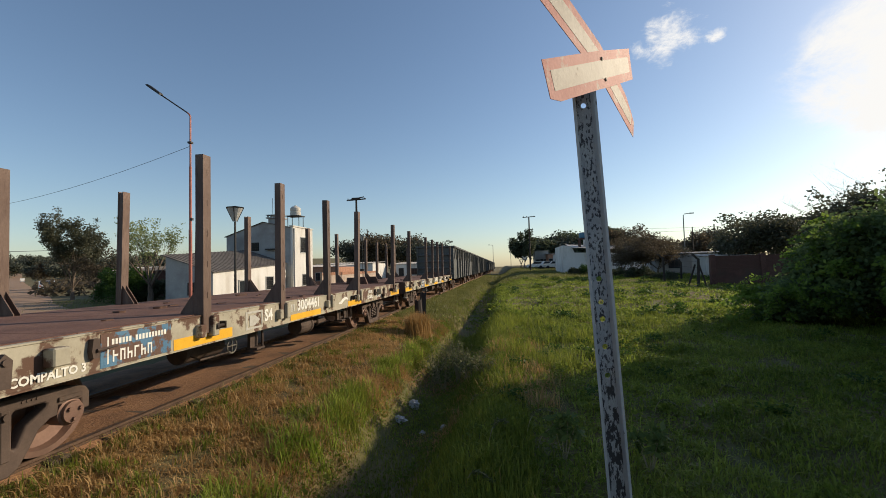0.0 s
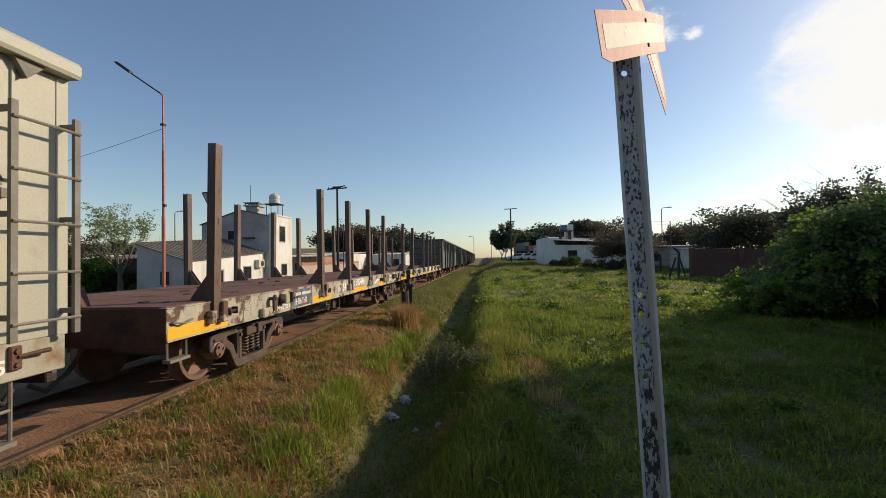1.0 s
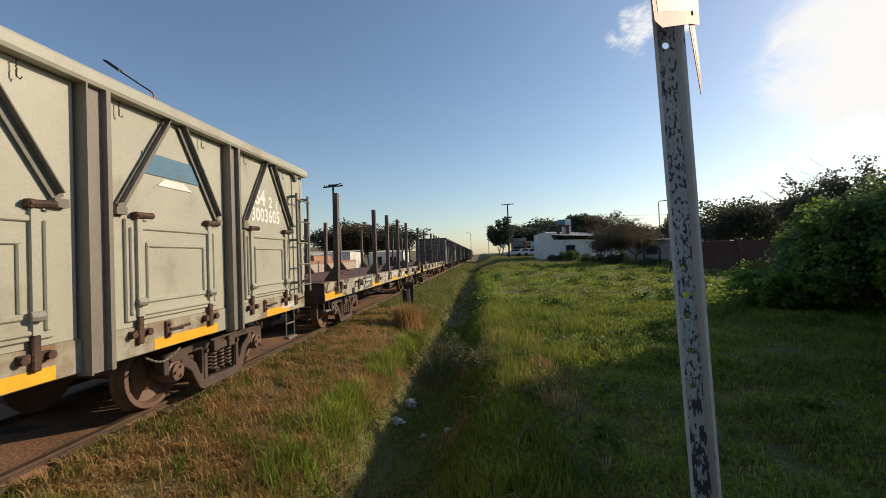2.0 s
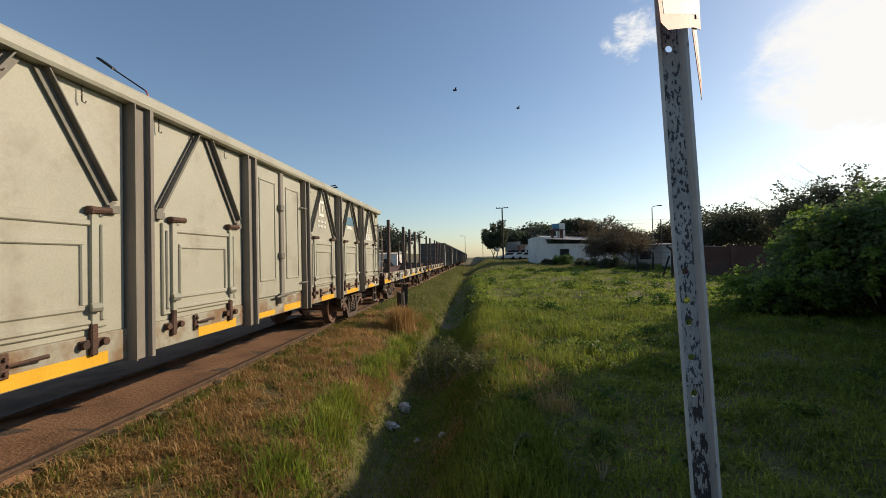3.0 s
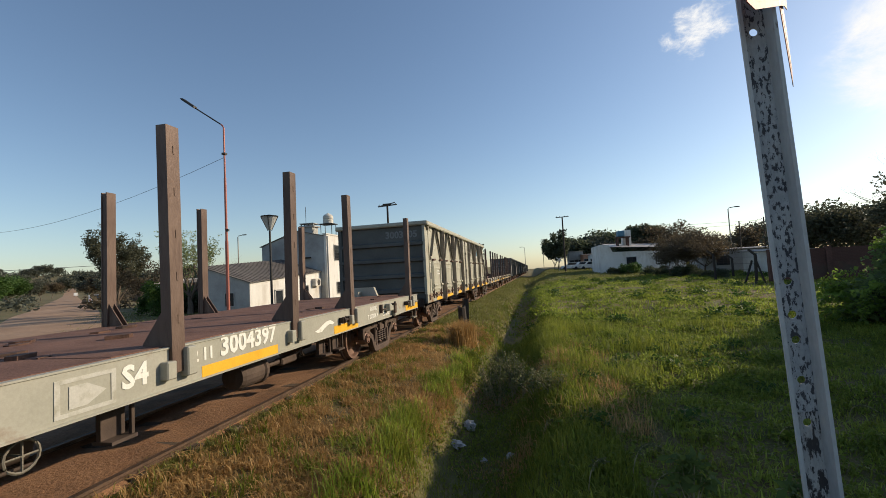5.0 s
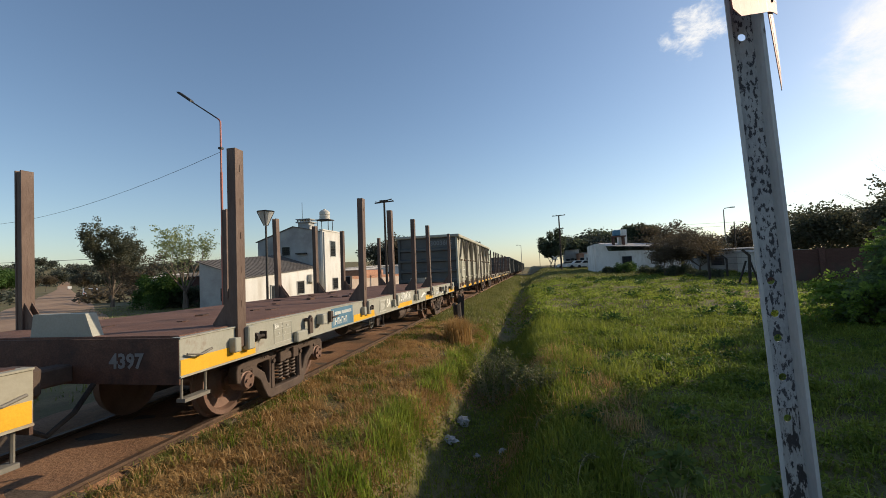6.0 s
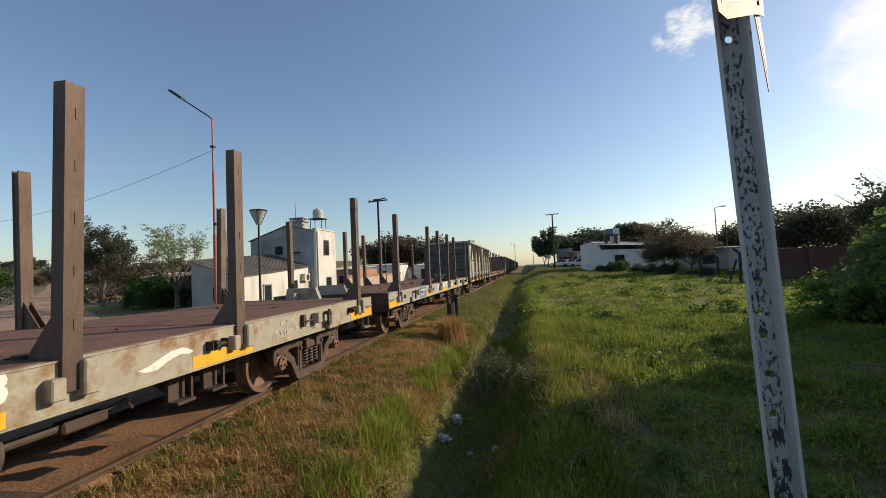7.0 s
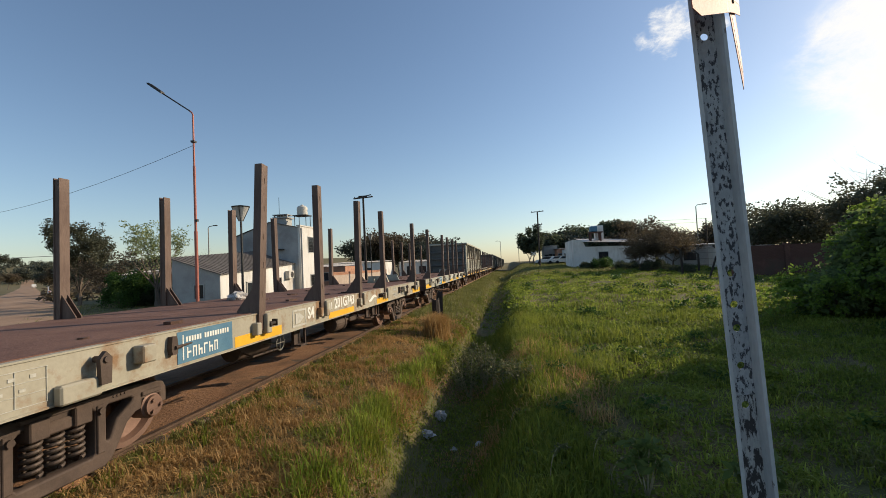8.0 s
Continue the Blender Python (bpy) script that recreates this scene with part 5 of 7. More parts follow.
# ---- houses ----
def window(parent, at, w, h, bars=0, name="window", mat_frame=None):
    """A window in the plane of at (x along, y up, z out): frame, sill, pane set back, and bars."""
    fr = Build()
    t = 0.06
    fr.box(-w / 2 - t, -w / 2, -t, h + t, -0.02, 0.04)
    fr.box(w / 2, w / 2 + t, -t, h + t, -0.02, 0.04)
    fr.box(-w / 2, w / 2, h, h + t, -0.02, 0.04)
    fr.box(-w / 2, w / 2, -t, 0, -0.02, 0.07)
    o = part(name, fr, mat_frame or M["plaster_grey"], parent, at=at)
    part("pane", Build().box(-w / 2, w / 2, 0, h, -0.015, 0.012), M["glass"], o)
    if bars:
        g = Build()
        for i in range(bars):
            x = -w / 2 + w * (i + 0.5) / bars
            g.box(x - 0.012, x + 0.012, 0, h, 0.03, 0.05)
        for i in range(5):
            z = h * (i + 0.5) / 5
            g.box(-w / 2, w / 2, z - 0.01, z + 0.01, 0.05, 0.06)
        part("window_grille", g, M["plaster"] if bars > 6 else M["iron"], o)
    return o


def facing_track(x, y, z):
    return pose(x, y, z, 90, 0, 90)


def facing_south(x, y, z):
    return pose(x, y, z, 90, 0, 0)


def corrugated(x0, y0, z0, x1, y1, z1, x2, y2, z2, n, thick=0.05):
    """Ribbed roof sheet between the edge p0-p1 and the parallel edge from p2."""
    b = Build()
    p0, p1, p2 = Vector((x0, y0, z0)), Vector((x1, y1, z1)), Vector((x2, y2, z2))
    for i in range(n):
        a, c = p0 + (p1 - p0) * (i / n), p0 + (p1 - p0) * ((i + 0.55) / n)
        e = p0 + (p1 - p0) * ((i + 1) / n)
        d = p2 - p0
        up = Vector((0, 0, thick))
        b.add([a + up, c + up, c + d + up, a + d + up, a, c, c + d, a + d], [(0, 1, 2, 3), (4, 7, 6, 5), (0, 4, 5, 1), (1, 5, 6, 2), (2, 6, 7, 3), (3, 7, 4, 0)])
        u2 = Vector((0, 0, thick * .5))
        b.add([c + u2, e + u2, e + d + u2, c + d + u2, c, e, e + d, c + d], [(0, 1, 2, 3), (4, 7, 6, 5), (0, 4, 5, 1), (1, 5, 6, 2), (2, 6, 7, 3), (3, 7, 4, 0)])
    return b


def left_house():
    t = thing("house", "two-storey house with a white front and grey gable", "house")
    x0, x1, y0, y1 = -18.5, -12.6, 31.5, 35.2
    g = -0.3
    # grey plaster here carries the gable's shade in its colour
    b = Build().prism([(x0, g), (x1 - 0.2, g), (x1 - 0.2, 5.32), (-15.2, 5.85), (x0, 4.75)], "y", y0, y1)
    part("wall", b, M["plaster_grey"], t, "gable wall, its shade put into the grey plaster")
    b = Build().box(x1 - 0.2, x1, y0 - 0.01, y1, g, 5.42)
    part("wall", b, M["plaster"], t, "weathered white plaster front")
    part("parapet", Build().box(x1 - 0.3, x1 + 0.06, y0 - 0.06, y1 + 0.05, 5.42, 5.52), M["plaster"], t)
    b = corrugated(x1 - .2, y0 - .1, 5.32, x1 - .2, y1 + .1, 5.32, -15.2, y0 - .1, 5.86, 10)
    b2 = corrugated(-15.2, y0 - .1, 5.86, -15.2, y1 + .1, 5.86, x0 - .15, y0 - .1, 4.72, 10)
    b.add(b2.v, b2.f)
    part("roof", b, M["roof"], t)
    part("downpipe", Build().tube([(x1 + .06, y0 + .12, 5.3), (x1 + .06, y0 + .12, 0)], 0.05, 8), M["plaster_grey"], t)
    window(t, facing_track(x1, 33.3, 3.35), 0.95, 1.25, 5)
    window(t, facing_track(x1, 33.6, 0.55), 0.95, 0.9, 5)
    window(t, facing_south(-15.9, y0, 3.5), 0.7, 0.7, 3)
    part("vent_hood", Build().box(-14.9, -14.0, y0 - .3, y0, 3.55, 3.65), M["iron"], t)
    ch = Build().box(-15.6, -14.6, 33.0, 34.0, 5.5, 6.35)
    part("chimney", ch, M["plaster_grey"], t)
    cp = Build().box(-15.75, -14.45, 32.85, 34.15, 6.35, 6.45)
    for k in range(5):
        cp.box(-15.7 + k * .28, -15.6 + k * .28, 33.0, 33.1, 6.45, 6.62)
    cp.box(-15.75, -14.45, 32.85, 34.15, 6.62, 6.68)
    part("chimney_cap", cp, M["plaster_grey"], t)
    part("aerial", Build().tube([(-15.4, 33.4, 6.6), (-15.4, 33.4, 8.2)], 0.02, 5), M["iron"], t)


def water_tank():
    t = thing("water_tank", "cream water tank on a thin steel stand", "water tank", at=pose(-13.2, 33.2, 5.45))
    b = Build().lathe((0, 0, 1.05), (0, 0, 1), [(0, 0.40), (0.03, 0.44), (0.32, 0.44), (0.34, 0.41), (0.40, 0.41), (0.42, 0.44), (0.66, 0.43), (0.80, 0.30), (0.84, 0.12), (0.90, 0.12)], 20)
    part("tank", b, M["tank"], t, smooth=True)
    b = Build().box(-0.62, 0.62, -0.55, 0.55, 0.98, 1.05)
    for sx, sy in ((-.5, -.4), (.5, -.4), (-.5, .4), (.5, .4)):
        b.tube([(sx, sy, -0.1), (sx, sy, 1.0)], 0.03, 6)
    part("stand", b, M["iron"], t)


def white_shed():
    t = thing("shed", "low white shed with a dark sheet roof", "shed")
    x = -13.2
    ys = [22.4, 31.45]
    e = [1.78, 2.42]
    g = -0.3
    b = Build()
    b.add([(x, ys[0], g), (x, ys[1], g), (x, ys[1], e[1]), (x, ys[0], e[0]), (x - .25, ys[0], g), (x - .25, ys[1], g), (x - .25, ys[1], e[1]), (x - .25, ys[0], e[0])], [(0, 1, 2, 3), (4, 7, 6, 5), (0, 4, 5, 1), (1, 5, 6, 2), (2, 6, 7, 3), (3, 7, 4, 0)])
    part("wall", b, M["plaster"], t, "sunlit white plaster wall")
    # the end faces away from the sun; its shade is painted as grey
    b = Build().prism([(x - .25, g), (x - .02, g), (x - .02, e[0]), (x - 3.2, 2.9), (x - 3.2, g)], "y", ys[0] - .02, ys[0] + .2)
    part("wall", b, M["plaster_grey"], t, "end wall, its shade put into the grey plaster")
    b = corrugated(x + .15, ys[0] - .15, e[0] - .02, x + .15, ys[1], e[1] - .02, x - 3.4, ys[0] - .15, 2.92, 26)
    part("roof", b, M["roof"], t)
    # a dark slab fills the doorway; the shade inside is its colour
    d = part("door", Build().box(x - .05, x + .03, 25.05, 25.85, g, 1.15), M["glass"], t, "doorway closed by a dark sheet that stands for inner shade")
    fr = Build().box(x - .02, x + .06, 24.95, 25.05, g, 1.22).box(x - .02, x + .06, 25.85, 25.95, g, 1.22).box(x - .02, x + .06, 24.95, 25.95, 1.15, 1.24)
    part("door_frame", fr, M["plaster_grey"], d)
    window(t, facing_south(x - 1.4, ys[0] - .02, 0.4), 0.6, 0.8, 0)
    window(t, facing_track(x, 28.9, 0.45), 1.0, 0.9, 6)
    ac = thing("air_conditioner", "grey wall-mounted air conditioner box", "air conditioner", at=pose(x + .02, 30.4, 1.25))
    part("case", Build().box(0, 0.32, -0.42, 0.42, 0, 0.6, 0.02), M["tank"], ac)
    part("fan_grille", Build().lathe((0.32, 0.1, 0.3), (1, 0, 0), [(0, 0.24), (0.015, 0.22), (0.018, 0.05)], 16), M["iron"], ac)


def brick_wall(x, y0, y1, top, label, courses_from=0.4, dark=False, along="y"):
    """A low brick wall: mortar core and single bricks in its upper courses."""
    t = thing("garden_wall", label, "wall", at=pose(x, y0, 0))
    L = y1 - y0
    part("mortar", Build().box(-0.10, 0.10, 0, L, -0.4, top - .005), M["mortar"] if not dark else M["brick_dark"], t)
    me = Build().box(-0.012, 0.125, 0.005, 0.245, 0.006, 0.072, 0.006).mesh("brick")
    me.materials.append(M["brick"] if not dark else M["brick_dark"])
    rr = random.Random(5)
    rows = int((top - courses_from) / 0.078)
    n = 0
    for k in range(rows):
        for j in range(int(L / 0.25) - 1):
            if n >= 290:
                break
            o = new("brick", me)
            o.parent = t
            o.matrix_basis = pose(rr.uniform(-.004, .004), 0.125 * (k % 2) + j * 0.25, top - (k + 1) * 0.078)
            n += 1


def low_house(x0, x1, y0, y1, h, mat, label, roof=0.5, doors=(), wins=(), gz0=None, roof_mat=None):
    z0 = gz((x0 + x1) / 2, (y0 + y1) / 2) - 0.3 if gz0 is None else gz0
    t = thing("house", label, "house")
    part("wall", Build().box(x0, x1, y0, y1, z0, z0 + h), mat, t)
    b = corrugated(x0 - .15, y0 - .2, z0 + h, x1 + .15, y0 - .2, z0 + h, x0 - .15, y1 + .2, z0 + h + roof, max(4, int((x1 - x0) / .5)))
    part("roof", b, roof_mat or M["tin"], t)
    for f, w, zz, hh in wins:
        window(t, facing_south(x0 + (x1 - x0) * f, y0, z0 + zz), w, hh, 3)
    for f, w in doors:
        part("door", Build().box(x0 + (x1 - x0) * f - w / 2, x0 + (x1 - x0) * f + w / 2, y0 - .03, y0 + .05, z0, z0 + 2.3), M["iron"], t)
    return t, z0


left_house()
water_tank()
white_shed()
brick_wall(-13.3, 38.6, 58, 1.55, "low terracotta brick wall behind the train")
# pinkish rubble-brick sheds and pale houses farther back
low_house(-22, -15, 47, 53, 2.6, M["brick"], "low unplastered brick shed", 0.3, ((0.3, 0.9),), ((0.7, 1.0, 1.0, 0.9),))
low_house(-26, -16.5, 66, 74, 3.2, M["plaster"], "low white house behind the brick wall", 0.3, ((0.8, 0.9),), ((0.3, 1.2, 1.1, 1.1), (0.6, 1.2, 1.1, 1.1)))
low_house(-15.5, -9.5, 74, 82, 3.0, M["plaster"], "low white house beyond the trees", 0.4, ((0.3, 0.9),), ((0.7, 1.2, 1.1, 1.1),))
low_house(-27.5, -21.5, 30.5, 36, 2.5, M["brick_dark"], "low dark house behind the garden trees", 0.5, ((0.5, 0.9),), ((0.2, 0.9, 1.0, 0.9), (0.8, 0.9, 1.0, 0.9)), roof_mat=M["roof"])
low_house(-33.5, -29.0, 34.5, 39, 2.6, M["plaster_grey"], "low pale house with a porch among trees", 0.4, ((0.4, 0.9),), ((0.75, 0.9, 1.0, 0.9),))

# right-hand house with its roof tank
x, y, z = sight(0.14, 0.043, 62)
rh = thing("house", "white house with a sloping pale roof and roof tank", "house")
g0 = gz(15, 62) - 0.4
part("wall", Build().prism([(x, g0), (x + 10.5, g0), (x + 10.5, 3.15), (x + 1.6, 3.35), (x + 1.2, 4.3), (x, 4.4)], "y", y, y + 9), M["plaster"], rh)
part("roof", corrugated(x + 1.2, y - .6, 4.0, x + 10.8, y - .6, 3.45, x + 1.2, y + 6, 4.75, 12), M["tin"], rh)
tk = Build()
for dx in (2.6, 3.9):
    for dy in (1.2, 2.2):
        tk.box(x + dx - .1, x + dx + .1, y + dy - .1, y + dy + .1, 4.0, 5.3)
tk.box(x + 2.4, x + 4.2, y + 1.0, y + 2.4, 5.25, 5.4)
part("tank_stand", tk, M["brick_dark"], rh)
part("roof_tank", Build().box(x + 2.6, x + 3.6, y + 1.2, y + 2.2, 5.4, 6.2, 0.1), M["blue"], rh)
part("stair_turret", Build().box(x + 3.5, x + 4.6, y + 2.6, y + 3.8, 4.0, 6.35), M["plaster"], rh)
window(rh, facing_south(x + 3.9, y, g0 + 1.3), 1.2, 1.1, 4)
low_house(x + 8.0, x + 15.5, y - 14, y - 9, 2.5, M["plaster_grey"], "long pale low building behind the fence", 0.2, ((0.6, 1.0),), ((0.2, 1.2, 1.0, 0.9), (0.85, 1.0, 1.0, 0.9)))
low_house(x + 10.0, x + 14.0, y - 20, y - 17, 2.2, M["plaster"], "small pale outbuilding behind the fence", 0.2, ((0.6, 0.9),), ())
# far cross street: low shops
for k, (r0, r1, d, hh, mat, lab) in enumerate(((0.075, 0.105, 104, 4.2, M["plaster_grey"], "far grey flat-roofed shop"), (0.105, 0.138, 98, 3.2, M["brick"], "far brick-red shop front"), (0.122, 0.139, 92, 3.0, M["plaster"], "far cream shop in the cross street"))):
    xa, ya, _ = sight(r0, 0, d)
    xb, _, _ = sight(r1, 0, d)
    low_house(xa, xb, ya, ya + 6, hh, mat, lab, 0.2, ((0.5, 1.0),), ((0.2, 1.0, 1.0, 1.2), (0.8, 1.0, 1.0, 1.2)))

# dark brick boundary wall and the fence with bent posts
x, y, z = sight(0.465, 0, 31)
wl = thing("boundary_wall", "dark sooty brick boundary wall behind the field", "wall", at=pose(x, y, 0))
wz = gz(x, y)
part("mortar", Build().box(0, 16, 0, 0.18, wz - .5, 2.02), M["brick_dark"], wl)
for k in range(6):
    part("pier", Build().box(k * 3.1 - .15, k * 3.1 + .15, -0.10, 0.2, wz - .5, 2.1, 0.01), M["brick_dark"], wl)
me = Build().box(0.006, 0.242, -0.012, 0.05, 0.006, 0.07, 0.005).mesh("brick")
me.materials.append(M["brick_dark"])
for i in range(290):
    k, j = divmod(i, 29)
    o = new("brick", me)
    o.parent = wl
    o.matrix_basis = pose(j * .25 + .125 * (k % 2), 0, 1.92 - k * .085)


def bent_post(x, y, h, label, lean=0.0, bend=-1):
    t = thing("fence_post", label, "fence post", "fence posts", at=pose(x, y, gz(x, y) - .1, 0, lean, 0))
    b = Build().bar((0, 0, 0), (0, 0, h), 0.13, 0.13)
    b.bar((0, 0, h - .03), (bend * .38, 0, h + .33), 0.11, 0.11, (0, 1, 0))
    part("shaft", b, M["polewood"], t)
    for z in (0.5, 1.0, 1.5, 2.0):
        part("wire_clip", Build().box(-.08, .08, -.08, -.065, z, z + .03), M["iron"], t)


for r, d, h, ln in ((0.362, 36, 2.0, -1.5), (0.435, 30, 1.95, 2.0), (0.395, 40, 1.6, 0.0)):
    x, y, z = sight(r, 0, d)
    bent_post(x, y, h, "dark concrete fence post with a bent top", ln)
x, y, z = sight(0.435, 0, 30)
st = thing("fence_strut", "slanting dark strut against a fence post", "fence post", at=pose(x, y, gz(x, y)))
part("shaft", Build().bar((-.6, 0.1, 0), (-.1, 0.1, 1.5), 0.09, 0.09).bar((.55, 0.1, 0), (.1, 0.1, 1.6), 0.08, 0.08), M["polewood"], st)
xa, ya, _ = sight(0.362, 0, 36)
xb, yb, _ = sight(0.435, 0, 30)
fw = Build()
for z in (0.9, 1.3, 1.7, 2.1):
    fw.tube([(xa, ya, gz(xa, ya) + z), (xb, yb, gz(xb, yb) + z)], 0.008, 4)
tagged(part("fence_wire", fw, M["iron"]), "slack wires between dark fence posts", "wire")

# the railing gate beyond the shrubs
x, y, z = sight(0.33, 0, 50)
gt = thing("garden_fence", "low pale fence rails beside the outbuilding", "fence", at=pose(x, y, gz(x, y)))
for k in range(7):
    part("picket", Build().box(k * .5 - .03, k * .5 + .03, 0, .06, 0, 1.1), M["plaster_grey"], gt)
part("fence_rail", Build().box(-.1, 3.2, -.03, 0, .75, .85), M["plaster_grey"], gt)


# ---- poles and wires ----
def street_lamp():
    x, y = -12.06, 19.0
    z0 = gz(x, y)
    t = thing("street_lamp", "tall thin red street lamp with a slanting arm", "street lamp", at=pose(x, y, z0))
    h = 10.34 - z0
    part("pole", Build().tube([(0, 0, -.3), (0, 0, 4.2)], 0.085, 10).tube([(0, 0, 4.2), (0, 0, 7.6)], 0.065, 10).tube([(0, 0, 7.6), (0, 0, h - .12), (-.06, 0, h), (-.16, 0, h + .09)], [.05, .045, .04, .04], 8), M["redpole"], t, smooth=True)
    part("arm", Build().tube([(-.14, 0, h + .08), (-2.0, 0, h + 1.38)], 0.035, 8), M["iron"], t)
    part("lamp_head", Build().prism([(-1.75, h + 1.16), (-2.55, h + 1.74), (-2.62, h + 1.84), (-2.45, h + 1.82), (-1.75, h + 1.30)], "y", -.13, .13), M["iron"], t)
    part("clamp", Build().box(-.1, .1, -.1, .1, h - 1.6, h - 1.5), M["iron"], t)
    part("clamp", Build().box(-.03, .14, -.06, .06, 4.7, 4.82), M["iron"], t)


def park_lamp(r, s, d, label):
    x, y, z = sight(r, s, d)
    z0 = gz(x, y)
    t = thing("park_lamp", label, "street lamp", "park lamps", at=pose(x, y, z0))
    h = z - z0
    part("pole", Build().tube([(0, 0, -.2), (0, 0, h - .62)], [0.055, 0.04], 8), M["iron"], t, smooth=True)
    part("shade", Build().lathe((0, 0, h), (0, 0, 1), [(-.06, .33), (-.02, .35), (0.0, .20), (.04, .04)], 14), M["iron"], t)
    part("lantern", Build().lathe((0, 0, h - .60), (0, 0, 1), [(0, .06), (0.02, .08), (.54, .31)], 14), M["lantern"], t)
    b = Build()
    for k in range(4):
        a = k * math.pi / 2 + .4
        b.tube([(.07 * math.cos(a), .07 * math.sin(a), h - .62), (.33 * math.cos(a), .33 * math.sin(a), h - .05)], 0.014, 5)
    part("rib", b, M["iron"], t)


def utility_pole(r, s, d, label, top="cross", h=None):
    x, y, z = sight(r, s, d)
    z0 = gz(x, y)
    t = thing("utility_pole", label, "utility pole", at=pose(x, y, z0))
    h = z - z0
    part("pole", Build().tube([(0, 0, -.2), (0, 0, h)], [0.16, 0.11], 8), M["polewood"], t, smooth=True)
    part("crossarm", Build().bar((-1.1, 0, h - .05), (1.1, 0, h + .05), 0.12, 0.12, (0, 1, 0)), M["polewood"], t)
    for dx in (-.95, -.4, .4, .95):
        part("insulator", Build().lathe((dx, 0, h + .02), (0, 0, 1), [(0, .04), (.06, .06), (.14, .05), (.16, .02)], 8), M["iron"], t)
    if top == "low":
        part("crossarm", Build().bar((-.7, 0, h - 2.3), (.7, 0, h - 2.3), 0.1, 0.1, (0, 1, 0)), M["polewood"], t)
        for dx in (-.6, .6):
            part("insulator", Build().lathe((dx, 0, h - 2.25), (0, 0, 1), [(0, .05), (.1, .07), (.18, .04)], 8), M["iron"], t)
    else:
        part("brace", Build().bar((-.8, 0, h), (.9, 0, h + .28), 0.1, 0.1, (0, 1, 0)).box(-.5, .3, -.12, .12, h - .02, h + .22), M["polewood"], t)


def mast_lamp(r, s, d, label, side=1):
    x, y, z = sight(r, s, d)
    z0 = gz(x, y)
    t = thing("street_lamp", label, "street lamp", at=pose(x, y, z0))
    h = z - z0
    part("pole", Build().tube([(0, 0, -.2), (0, 0, h - .3), (side * .15, 0, h - .1), (side * .9, 0, h)], [.1, .07, .06, .05], 8), M["concrete"], t, smooth=True)
    part("lamp_head", Build().box(min(side * .85, side * 1.5), max(side * .85, side * 1.5), -.12, .12, h - .07, h + .07, 0.02), M["iron"], t)


street_lamp()
park_lamp(-0.654, 0.172, 16, "dark park lamp with a cone-shaped lantern")
park_lamp(-0.325, 0.083, 44, "dark park lamp with a cone-shaped lantern, farther off")
utility_pole(-0.339, 0.171, 46, "dark wooden power pole with a cluttered top")
utility_pole(0.066, 0.111, 78, "tall dark wooden power pole with two crossarms", "low")
mast_lamp(0.397, 0.105, 70, "thin pale street lamp mast", 1)
mast_lamp(-0.75, 0.128, 60, "thin grey street lamp mast", 1)
mast_lamp(-0.02, 0.05, 140, "thin pale street lamp mast far up the line", -1)
for r, s, d in ((0.415, 0.075, 64), (0.02, 0.035, 130), (0.46, 0.08, 60)):
    x, y, z = sight(r, s, d)
    t = thing("thin_post", "thin dark post far off", "post", at=pose(x, y, gz(x, y)))
    part("shaft", Build().tube([(0, 0, -.2), (0, 0, z - gz(x, y))], 0.07, 6), M["polewood"], t)


def cable(p, q, sag, label, r=0.012):
    pts = []
    for i in range(17):
        u = i / 16
        v = Vector(p).lerp(Vector(q), u)
        v.z -= sag * 4 * u * (1 - u)
        pts.append(v)
    tagged(part("cable", Build().tube(pts, r, 4), M["iron"]), label, "cable", "cables")


xe, ye = -12.06, 19.0
cable((xe, ye, 8.6), (-62, 36, 9.6), 1.6, "thin dark cable strung from the street lamp")
x, y, z = sight(-1.13, 0.02, 34)
cable((x, y, 4.2), (x - 60, y - 22, 4.6), 0.3, "dark cable across the dirt road", 0.02)
x, y, z = sight(0.30, 0.075, 66)
cable((x, y, z), (x + 40, y - 6, z + .8), 0.5, "thin wire above the fence", 0.012)
cable((x, y, z - .5), (x + 40, y - 6, z + .2), 0.4, "thin wire above the fence", 0.012)


